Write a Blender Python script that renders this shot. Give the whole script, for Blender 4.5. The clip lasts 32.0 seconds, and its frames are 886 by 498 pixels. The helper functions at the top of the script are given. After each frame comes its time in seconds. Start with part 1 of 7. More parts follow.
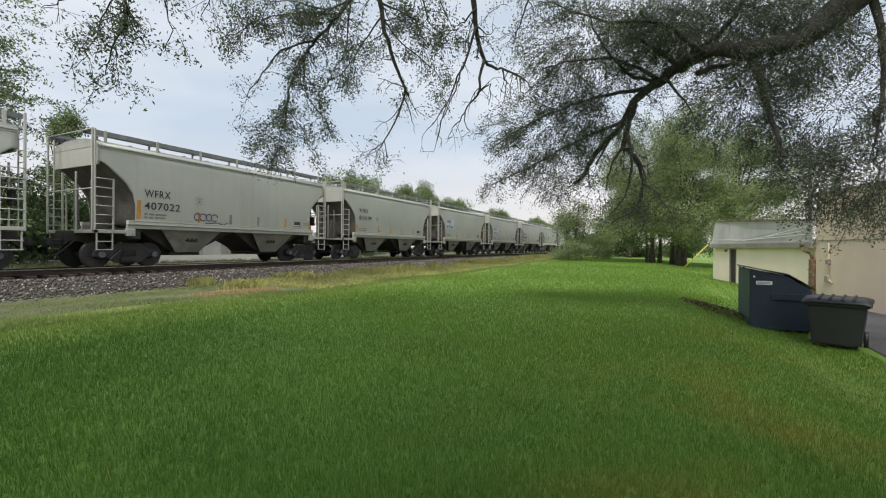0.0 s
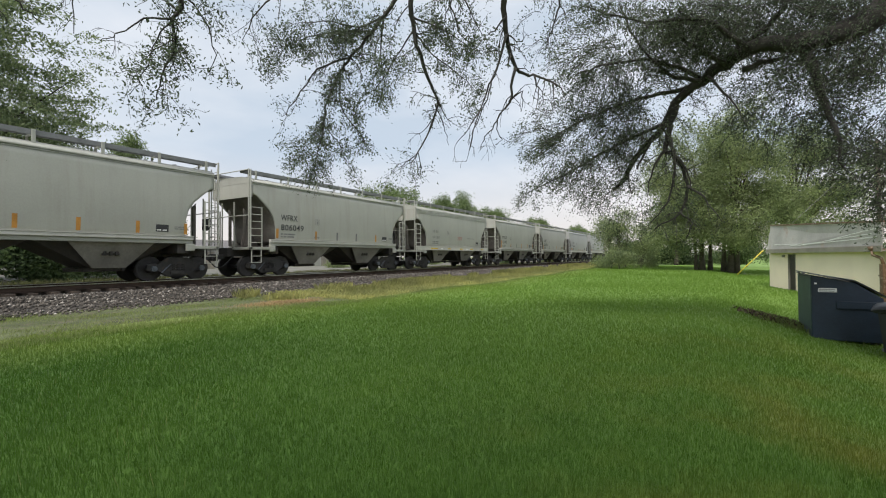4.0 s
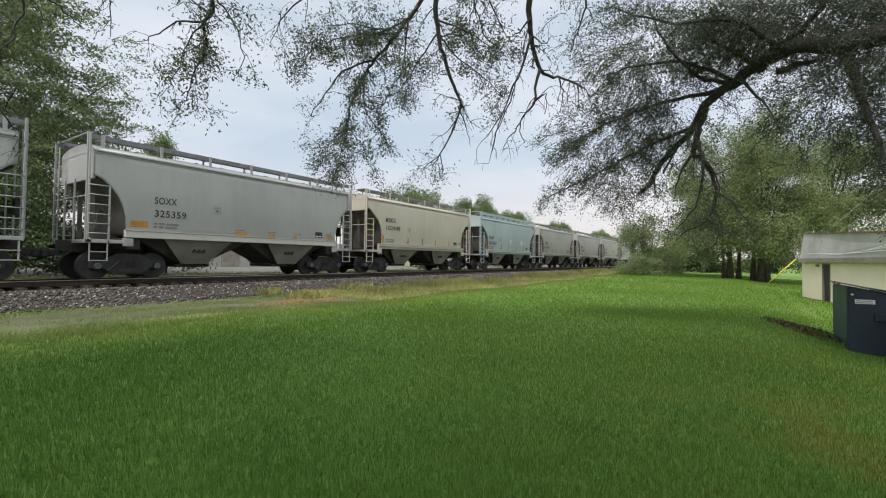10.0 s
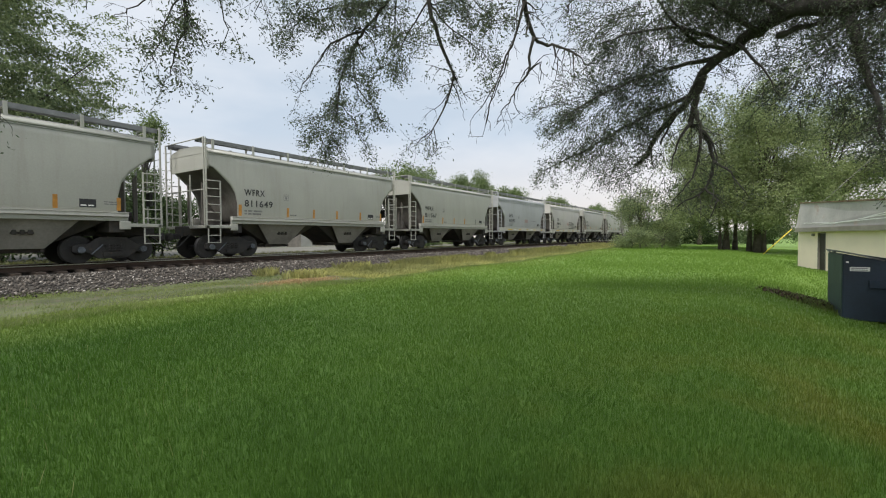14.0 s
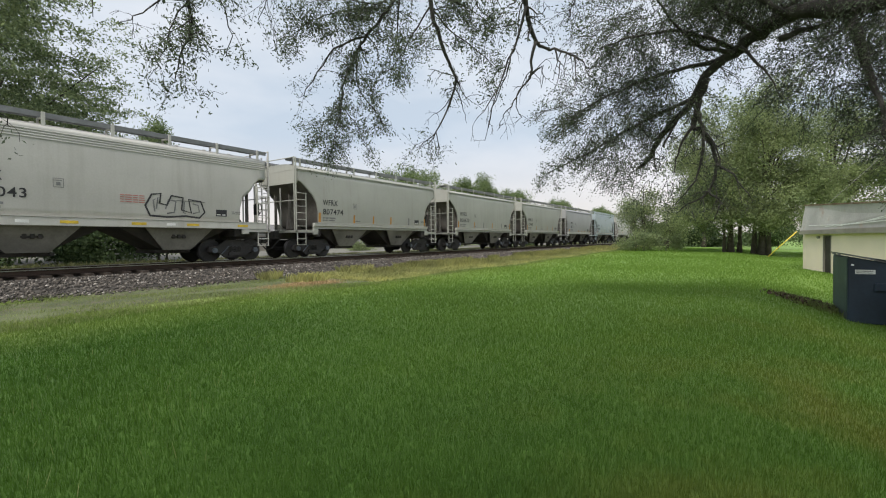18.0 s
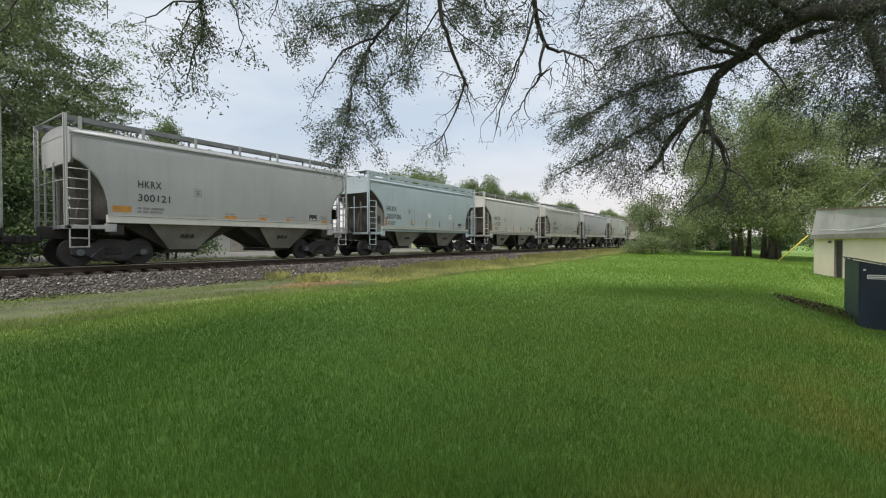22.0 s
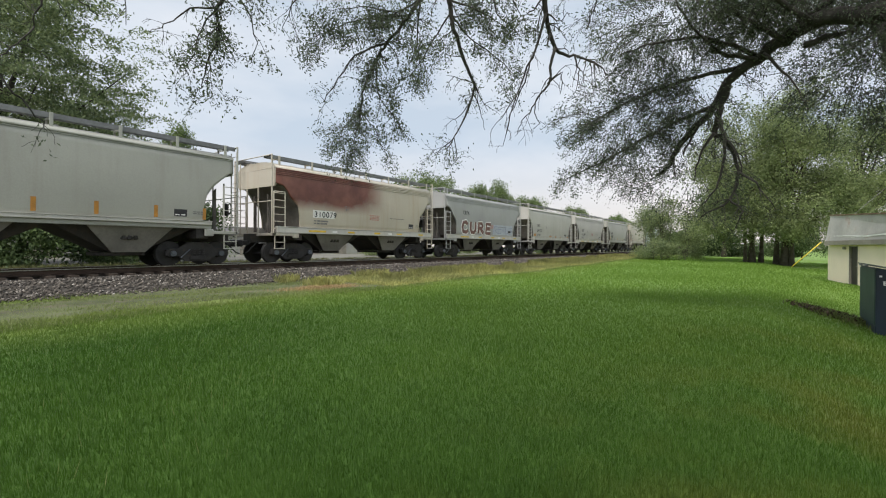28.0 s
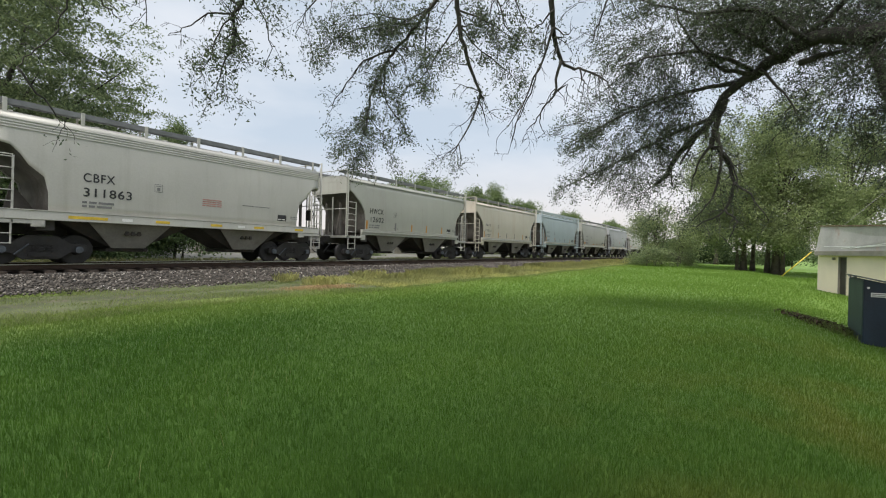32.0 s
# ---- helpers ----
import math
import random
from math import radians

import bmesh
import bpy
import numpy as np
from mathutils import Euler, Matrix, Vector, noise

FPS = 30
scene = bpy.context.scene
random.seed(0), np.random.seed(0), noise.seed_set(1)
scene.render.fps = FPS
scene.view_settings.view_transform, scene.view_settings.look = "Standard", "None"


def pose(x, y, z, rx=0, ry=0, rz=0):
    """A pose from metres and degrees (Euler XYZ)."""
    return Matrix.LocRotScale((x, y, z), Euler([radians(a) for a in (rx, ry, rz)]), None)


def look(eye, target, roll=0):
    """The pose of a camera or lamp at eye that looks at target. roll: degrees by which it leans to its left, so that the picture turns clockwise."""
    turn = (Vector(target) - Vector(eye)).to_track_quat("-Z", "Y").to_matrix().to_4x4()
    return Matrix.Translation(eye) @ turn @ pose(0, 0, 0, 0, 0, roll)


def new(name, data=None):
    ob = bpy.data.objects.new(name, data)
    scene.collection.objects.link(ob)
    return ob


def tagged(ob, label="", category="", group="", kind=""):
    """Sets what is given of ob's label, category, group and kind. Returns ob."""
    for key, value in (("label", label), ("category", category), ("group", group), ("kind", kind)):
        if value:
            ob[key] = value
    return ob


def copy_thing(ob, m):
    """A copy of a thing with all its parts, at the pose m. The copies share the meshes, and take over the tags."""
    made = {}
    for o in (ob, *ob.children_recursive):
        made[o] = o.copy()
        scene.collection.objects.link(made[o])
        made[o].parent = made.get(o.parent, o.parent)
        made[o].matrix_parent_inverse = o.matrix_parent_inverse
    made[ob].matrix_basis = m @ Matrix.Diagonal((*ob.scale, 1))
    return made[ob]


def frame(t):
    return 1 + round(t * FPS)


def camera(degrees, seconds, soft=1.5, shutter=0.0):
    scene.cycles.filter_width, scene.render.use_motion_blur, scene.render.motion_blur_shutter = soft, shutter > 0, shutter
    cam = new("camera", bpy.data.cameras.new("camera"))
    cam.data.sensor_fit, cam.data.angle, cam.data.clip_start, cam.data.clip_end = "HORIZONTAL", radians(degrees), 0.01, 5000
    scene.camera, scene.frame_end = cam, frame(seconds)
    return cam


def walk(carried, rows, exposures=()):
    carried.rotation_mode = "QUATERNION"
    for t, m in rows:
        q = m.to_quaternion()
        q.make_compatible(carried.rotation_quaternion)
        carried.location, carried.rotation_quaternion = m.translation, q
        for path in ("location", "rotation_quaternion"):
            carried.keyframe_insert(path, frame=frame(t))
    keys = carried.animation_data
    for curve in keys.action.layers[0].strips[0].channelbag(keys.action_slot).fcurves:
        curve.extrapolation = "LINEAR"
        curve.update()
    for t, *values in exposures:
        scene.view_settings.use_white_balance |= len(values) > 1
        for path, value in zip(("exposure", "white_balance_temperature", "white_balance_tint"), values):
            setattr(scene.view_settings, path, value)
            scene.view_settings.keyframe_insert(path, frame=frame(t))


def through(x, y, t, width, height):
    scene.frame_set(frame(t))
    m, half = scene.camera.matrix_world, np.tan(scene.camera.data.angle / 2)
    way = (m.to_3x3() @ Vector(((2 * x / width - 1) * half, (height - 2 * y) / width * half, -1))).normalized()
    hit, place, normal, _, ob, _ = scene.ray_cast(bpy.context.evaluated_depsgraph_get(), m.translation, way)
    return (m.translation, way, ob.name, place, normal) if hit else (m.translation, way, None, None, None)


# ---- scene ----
# seconds, heading, tilt, lean (degrees), eye (metres); x runs along the track, y towards it
PATH = (
    (0.0, 26.083, -0.264, 0.481, -0.111, 0.074, 1.647),
    (0.5, 26.885, -0.026, 0.288, -0.055, 0.048, 1.643),
    (1.0, 27.959, 0.274, 0.369, -0.026, 0.043, 1.644),
    (1.5, 28.691, 0.513, 0.202, -0.022, 0.041, 1.637),
    (2.0, 29.181, 0.766, 0.041, -0.034, 0.030, 1.636),
    (2.5, 29.830, 0.949, -0.079, -0.049, 0.021, 1.637),
    (3.0, 30.407, 0.979, -0.269, -0.042, 0.023, 1.640),
    (3.5, 31.208, 1.015, -0.458, -0.036, 0.022, 1.639),
    (5.5, 30.735, 1.203, 0.010, -0.039, 0.012, 1.636),
    (6.0, 30.711, 1.045, -0.069, -0.031, 0.014, 1.636),
    (6.5, 30.891, 0.926, -0.224, -0.028, 0.019, 1.640),
    (7.0, 31.524, 0.828, -0.323, -0.022, 0.017, 1.638),
    (7.5, 31.901, 0.695, -0.426, -0.020, 0.024, 1.630),
    (8.0, 32.068, 0.669, -0.427, -0.022, 0.024, 1.631),
    (8.5, 34.095, 0.995, -0.364, -0.041, 0.029, 1.631),
    (9.0, 35.792, 1.557, -0.280, -0.047, 0.025, 1.624),
    (9.5, 34.551, 1.402, 0.531, -0.018, 0.025, 1.624),
    (10.0, 33.809, 1.409, 0.744, -0.016, 0.030, 1.626),
    (10.5, 32.789, 1.464, 0.813, -0.023, 0.029, 1.633),
    (11.0, 32.467, 1.580, 0.927, -0.022, 0.024, 1.638),
    (11.5, 32.468, 1.634, 0.889, -0.021, 0.023, 1.635),
    (12.0, 33.159, 1.545, 0.677, -0.007, 0.002, 1.615),
    (12.5, 33.472, 0.856, 0.457, 0.020, 0.013, 1.595),
    (13.0, 33.587, -0.337, -0.176, 0.034, 0.013, 1.589),
    (13.5, 33.489, -1.338, -0.520, 0.054, 0.023, 1.599),
    (14.0, 33.473, -1.520, -0.442, 0.051, 0.031, 1.593),
    (14.5, 33.432, -1.586, -0.118, 0.044, 0.036, 1.598),
    (16.5, 34.099, -1.586, -0.089, 0.059, 0.028, 1.596),
    (17.0, 34.059, -1.393, -0.288, 0.054, 0.019, 1.596),
    (17.5, 33.948, -1.257, -0.486, 0.052, 0.015, 1.601),
    (18.0, 33.903, -1.145, -0.545, 0.044, 0.011, 1.605),
    (18.5, 33.805, -0.998, -0.477, 0.041, 0.014, 1.603),
    (19.0, 33.952, -0.929, -0.382, 0.028, 0.017, 1.604),
    (19.5, 34.227, -0.932, -0.307, 0.019, 0.009, 1.599),
    (20.0, 34.337, -1.033, -0.312, 0.036, 0.015, 1.596),
    (20.5, 34.403, -1.013, -0.363, 0.041, 0.018, 1.599),
    (21.0, 34.543, -0.935, -0.232, 0.031, 0.024, 1.602),
    (21.5, 34.637, -0.914, -0.121, 0.032, 0.022, 1.600),
    (22.0, 34.732, -0.927, -0.096, 0.027, 0.016, 1.600),
    (22.5, 34.795, -0.855, -0.174, 0.031, 0.018, 1.594),
    (23.0, 34.768, -0.755, -0.181, 0.017, 0.013, 1.593),
    (23.5, 34.869, -0.406, -0.289, 0.006, 0.014, 1.594),
    (24.0, 34.964, -0.347, -0.292, 0.005, 0.009, 1.589),
    (24.5, 35.069, -0.354, -0.198, 0.015, 0.015, 1.586),
    (25.0, 35.021, -0.531, -0.138, 0.017, 0.016, 1.585),
    (25.5, 35.025, -0.692, 0.051, 0.013, 0.014, 1.587),
    (27.5, 35.490, -0.422, 0.193, 0.004, 0.022, 1.594),
    (28.0, 35.776, -0.334, 0.219, -0.004, 0.027, 1.580),
    (28.5, 36.036, -0.343, 0.235, -0.002, 0.025, 1.578),
    (29.0, 36.238, -0.461, 0.245, -0.013, 0.023, 1.572),
    (29.5, 36.397, -0.481, 0.263, -0.005, 0.032, 1.577),
    (30.0, 36.488, -0.463, 0.392, 0.002, 0.029, 1.581),
    (30.5, 36.530, -0.480, 0.567, 0.000, 0.030, 1.584),
    (31.0, 36.443, -0.103, 0.887, -0.045, 0.042, 1.593),
    (31.5, 35.652, -0.015, 1.084, -0.170, 0.069, 1.615),
    (32.0, 35.001, -0.135, 1.435, -0.267, 0.071, 1.623),
)


def aim(t, turn, tilt, lean, x, y, z):
    a, b = radians(turn), radians(tilt)
    eye = Vector((x, y, z))
    way = Vector((math.cos(a) * math.cos(b), math.sin(a) * math.cos(b), math.sin(b)))
    return t, look(eye, eye + way, lean)


cam = camera(90.5, 32.0, soft=1.1)
walk(cam, [aim(*row) for row in PATH])

# ---- sky and sun ----
SUN_EL, SUN_AZ = radians(54), radians(-171)   # high, from behind the viewer, down the track
world = bpy.data.worlds.new("overcast_sky")
scene.world = world
world.use_nodes = True
wn, wl = world.node_tree.nodes, world.node_tree.links
wn.clear()
w_out, w_bg = wn.new("ShaderNodeOutputWorld"), wn.new("ShaderNodeBackground")
w_sky = wn.new("ShaderNodeTexSky")
w_sky.sky_type, w_sky.sun_disc = "NISHITA", False
w_sky.sun_elevation, w_sky.sun_rotation = SUN_EL, math.pi / 2 - SUN_AZ
w_sky.dust_density, w_sky.air_density = 2.0, 1.0
w_co = wn.new("ShaderNodeTexCoord")
w_map = wn.new("ShaderNodeMapping")
w_map.inputs["Scale"].default_value = (1.6, 1.6, 4.5)
w_cl = wn.new("ShaderNodeTexNoise")
w_cl.inputs["Scale"].default_value, w_cl.inputs["Detail"].default_value, w_cl.inputs["Roughness"].default_value = 1.5, 5, 0.5
w_rr = wn.new("ShaderNodeValToRGB")
w_rr.color_ramp.elements[0].position, w_rr.color_ramp.elements[0].color = 0.36, (6.3, 7.25, 8.4, 1)
w_rr.color_ramp.elements[1].position, w_rr.color_ramp.elements[1].color = 0.66, (8.9, 9.3, 9.9, 1)
# the cloud sheet thins and warms towards the horizon
w_sep = wn.new("ShaderNodeSeparateXYZ")
w_hr = wn.new("ShaderNodeValToRGB")
w_hr.color_ramp.elements[0].position, w_hr.color_ramp.elements[0].color = 0.02, (1, 1, 1, 1)
w_hr.color_ramp.elements[1].position, w_hr.color_ramp.elements[1].color = 0.22, (0, 0, 0, 1)
w_hm = wn.new("ShaderNodeMix")
w_hm.data_type = "RGBA"
w_hm.inputs["B"].default_value = (9.4, 8.7, 8.4, 1)
w_mix = wn.new("ShaderNodeMix")
w_mix.data_type = "RGBA"
w_mix.inputs["Factor"].default_value = 0.86
wl.new(w_co.outputs["Generated"], w_map.inputs["Vector"])
wl.new(w_map.outputs["Vector"], w_cl.inputs["Vector"])
wl.new(w_cl.outputs["Fac"], w_rr.inputs["Fac"])
wl.new(w_co.outputs["Generated"], w_sep.inputs["Vector"])
wl.new(w_sep.outputs["Z"], w_hr.inputs["Fac"])
wl.new(w_hr.outputs["Color"], w_hm.inputs["Factor"])
wl.new(w_rr.outputs["Color"], w_hm.inputs["A"])
wl.new(w_sky.outputs["Color"], w_mix.inputs["A"])
wl.new(w_hm.outputs["Result"], w_mix.inputs["B"])
wl.new(w_mix.outputs["Result"], w_bg.inputs["Color"])
w_bg.inputs["Strength"].default_value = 0.064
wl.new(w_bg.outputs["Background"], w_out.inputs["Surface"])

sun_data = bpy.data.lights.new("sun", "SUN")
sun_data.energy, sun_data.angle, sun_data.color = 2.75, radians(35), (1.0, 0.95, 0.88)
sun = new("sun", sun_data)
sun.matrix_world = look((math.cos(SUN_AZ) * math.cos(SUN_EL) * 90, math.sin(SUN_AZ) * math.cos(SUN_EL) * 90, math.sin(SUN_EL) * 90), (0, 0, 0))
scene.view_settings.exposure = 0.69


# ---- materials ----
def mixer(nt, kind="MIX"):
    n = nt.nodes.new("ShaderNodeMix")
    n.data_type, n.blend_type = "RGBA", kind
    return n


def noise_node(nt, vec, scale, detail=3, rough=0.55, four=None):
    n = nt.nodes.new("ShaderNodeTexNoise")
    n.inputs["Scale"].default_value, n.inputs["Detail"].default_value, n.inputs["Roughness"].default_value = scale, detail, rough
    if vec:
        nt.links.new(vec, n.inputs["Vector"])
    if four:
        n.noise_dimensions = "4D"
        nt.links.new(four, n.inputs["W"])
    return n


def ramp(nt, fac, stops):
    n = nt.nodes.new("ShaderNodeValToRGB")
    while len(n.color_ramp.elements) < len(stops):
        n.color_ramp.elements.new(0.5)
    for e, (p, c) in zip(n.color_ramp.elements, stops):
        e.position, e.color = p, (*c, 1) if len(c) == 3 else c
    nt.links.new(fac, n.inputs["Fac"])
    return n


def surface(name, base, rough=0.7, metal=0.0, big=0.8, fine=18.0, vary=0.25, bump=0.15, spot=None, spot_at=(0.55, 0.75), bump_scale=None, spec=0.5):
    """A weathered surface: broad and fine variation of the colour, an optional second colour in patches, fine relief."""
    m = bpy.data.materials.new(name)
    m.use_nodes = True
    nt = m.node_tree
    b = nt.nodes["Principled BSDF"]
    co = nt.nodes.new("ShaderNodeTexCoord").outputs["Object"]
    oi = nt.nodes.new("ShaderNodeObjectInfo").outputs["Random"]
    w = nt.nodes.new("ShaderNodeMath")
    w.operation = "MULTIPLY"
    w.inputs[1].default_value = 37.0
    nt.links.new(oi, w.inputs[0])
    n1 = noise_node(nt, co, big, 3, 0.5, w.outputs[0])
    n2 = noise_node(nt, co, fine, 4, 0.6)
    lo = tuple(c * (1 - vary) for c in base)
    hi = tuple(min(1, c * (1 + vary * 0.7)) for c in base)
    r1 = ramp(nt, n1.outputs["Fac"], [(0.3, lo), (0.7, hi)])
    r2 = ramp(nt, n2.outputs["Fac"], [(0.25, (1 - vary, 1 - vary, 1 - vary)), (0.7, (1, 1, 1))])
    mx = mixer(nt, "MULTIPLY")
    mx.inputs["Factor"].default_value = 0.8
    nt.links.new(r1.outputs["Color"], mx.inputs["A"])
    nt.links.new(r2.outputs["Color"], mx.inputs["B"])
    col = mx.outputs["Result"]
    if spot:
        n3 = noise_node(nt, co, big * 2.3, 5, 0.65, w.outputs[0])
        r3 = ramp(nt, n3.outputs["Fac"], [(spot_at[0], (0, 0, 0)), (spot_at[1], (1, 1, 1))])
        m3 = mixer(nt)
        nt.links.new(r3.outputs["Color"], m3.inputs["Factor"])
        nt.links.new(col, m3.inputs["A"])
        m3.inputs["B"].default_value = (*spot, 1)
        col = m3.outputs["Result"]
    nt.links.new(col, b.inputs["Base Color"])
    b.inputs["Roughness"].default_value, b.inputs["Metallic"].default_value = rough, metal
    b.inputs["Specular IOR Level"].default_value = spec
    if bump:
        bp = nt.nodes.new("ShaderNodeBump")
        bp.inputs["Strength"].default_value, bp.inputs["Distance"].default_value = bump, 0.02
        nb = noise_node(nt, co, bump_scale or fine * 1.5, 4, 0.6)
        nt.links.new(nb.outputs["Fac"], bp.inputs["Height"])
        nt.links.new(bp.outputs["Normal"], b.inputs["Normal"])
    return m


def car_paint(name, base, dirt=(0.16, 0.12, 0.08), amount=0.35, rust=None):
    """Paint on a freight car: chalky, streaked down its sides with dirt; rust: a large burnt patch on the upper side."""
    m = bpy.data.materials.new(name)
    m.use_nodes = True
    nt = m.node_tree
    b = nt.nodes["Principled BSDF"]
    co = nt.nodes.new("ShaderNodeTexCoord").outputs["Object"]
    oi = nt.nodes.new("ShaderNodeObjectInfo").outputs["Random"]
    w = nt.nodes.new("ShaderNodeMath")
    w.operation = "MULTIPLY"
    w.inputs[1].default_value = 53.0
    nt.links.new(oi, w.inputs[0])
    mp = nt.nodes.new("ShaderNodeMapping")
    mp.inputs["Scale"].default_value = (2.2, 2.2, 0.16)
    nt.links.new(co, mp.inputs["Vector"])
    broad = noise_node(nt, co, 0.5, 3, 0.5, w.outputs[0])
    streak = noise_node(nt, mp.outputs["Vector"], 1.6, 5, 0.62, w.outputs[0])
    grain = noise_node(nt, co, 26, 4, 0.6)
    lo = tuple(c * 0.82 for c in base)
    hi = tuple(min(1, c * 0.96) for c in base)
    r1 = ramp(nt, broad.outputs["Fac"], [(0.3, lo), (0.7, hi)])
    r2 = ramp(nt, streak.outputs["Fac"], [(0.50, (0, 0, 0)), (0.80, (amount, amount, amount))])
    m1 = mixer(nt)
    nt.links.new(r2.outputs["Color"], m1.inputs["Factor"])
    nt.links.new(r1.outputs["Color"], m1.inputs["A"])
    m1.inputs["B"].default_value = (*dirt, 1)
    r3 = ramp(nt, grain.outputs["Fac"], [(0.3, (0.88, 0.88, 0.87)), (0.65, (1, 1, 1))])
    m2 = mixer(nt, "MULTIPLY")
    m2.inputs["Factor"].default_value = 0.7
    nt.links.new(m1.outputs["Result"], m2.inputs["A"])
    nt.links.new(r3.outputs["Color"], m2.inputs["B"])
    col = m2.outputs["Result"]
    if rust:
        sx = nt.nodes.new("ShaderNodeSeparateXYZ")
        nt.links.new(co, sx.inputs["Vector"])
        edge = noise_node(nt, co, 0.9, 4, 0.6)
        # the patch lies on the upper side from the front end to past mid-length: dark core, red-brown field, amber rim
        def span(out, lo_, hi_):
            n_ = nt.nodes.new("ShaderNodeMapRange")
            n_.inputs["From Min"].default_value, n_.inputs["From Max"].default_value = lo_, hi_
            nt.links.new(out, n_.inputs["Value"])
            return n_.outputs["Result"]

        def both(u, v, op="MULTIPLY"):
            n_ = nt.nodes.new("ShaderNodeMath")
            n_.operation, n_.use_clamp = op, True
            nt.links.new(u, n_.inputs[0])
            nt.links.new(v, n_.inputs[1])
            return n_.outputs[0]

        wave = nt.nodes.new("ShaderNodeVectorMath")
        wave.operation = "MULTIPLY_ADD"
        nt.links.new(edge.outputs["Color"], wave.inputs[0])
        wave.inputs[1].default_value = (0.8, 0, 0.24)
        nt.links.new(co, wave.inputs[2])
        ws = nt.nodes.new("ShaderNodeSeparateXYZ")
        nt.links.new(wave.outputs["Vector"], ws.inputs["Vector"])
        top_ = span(sx.outputs["Z"], 4.24, 4.12)
        field = both(both(span(sx.outputs["X"], -0.15, -0.45), span(ws.outputs["Z"], 2.52, 2.86)), top_)
        rim = both(both(span(ws.outputs["X"], 3.0, 0.0), span(ws.outputs["Z"], 2.35, 2.75)), top_)
        core = both(both(span(ws.outputs["X"], -1.2, -1.7), span(ws.outputs["X"], -3.9, -3.0)), both(span(ws.outputs["Z"], 2.55, 3.0), span(ws.outputs["Z"], 3.9, 3.4)))
        last = col
        for mask, tint, amt in ((rim, (0.40, 0.205, 0.085), 0.85), (field, rust, 0.95), (core, (0.075, 0.035, 0.035), 0.8)):
            sc = nt.nodes.new("ShaderNodeMath")
            sc.operation = "MULTIPLY"
            sc.inputs[1].default_value = amt
            nt.links.new(mask, sc.inputs[0])
            m3 = mixer(nt)
            nt.links.new(sc.outputs[0], m3.inputs["Factor"])
            nt.links.new(last, m3.inputs["A"])
            m3.inputs["B"].default_value = (*tint, 1)
            last = m3.outputs["Result"]
        col = m3.outputs["Result"]
    nt.links.new(col, b.inputs["Base Color"])
    b.inputs["Roughness"].default_value, b.inputs["Metallic"].default_value = rough, metal
    b.inputs["Specular IOR Level"].default_value = spec
    if bump:
        bp = nt.nodes.new("ShaderNodeBump")
        bp.inputs["Strength"].default_value, bp.inputs["Distance"].default_value = bump, 0.02
        nb = noise_node(nt, co, bump_scale or fine * 1.5, 4, 0.6)
        nt.links.new(nb.outputs["Fac"], bp.inputs["Height"])
        nt.links.new(bp.outputs["Normal"], b.inputs["Normal"])
    return m


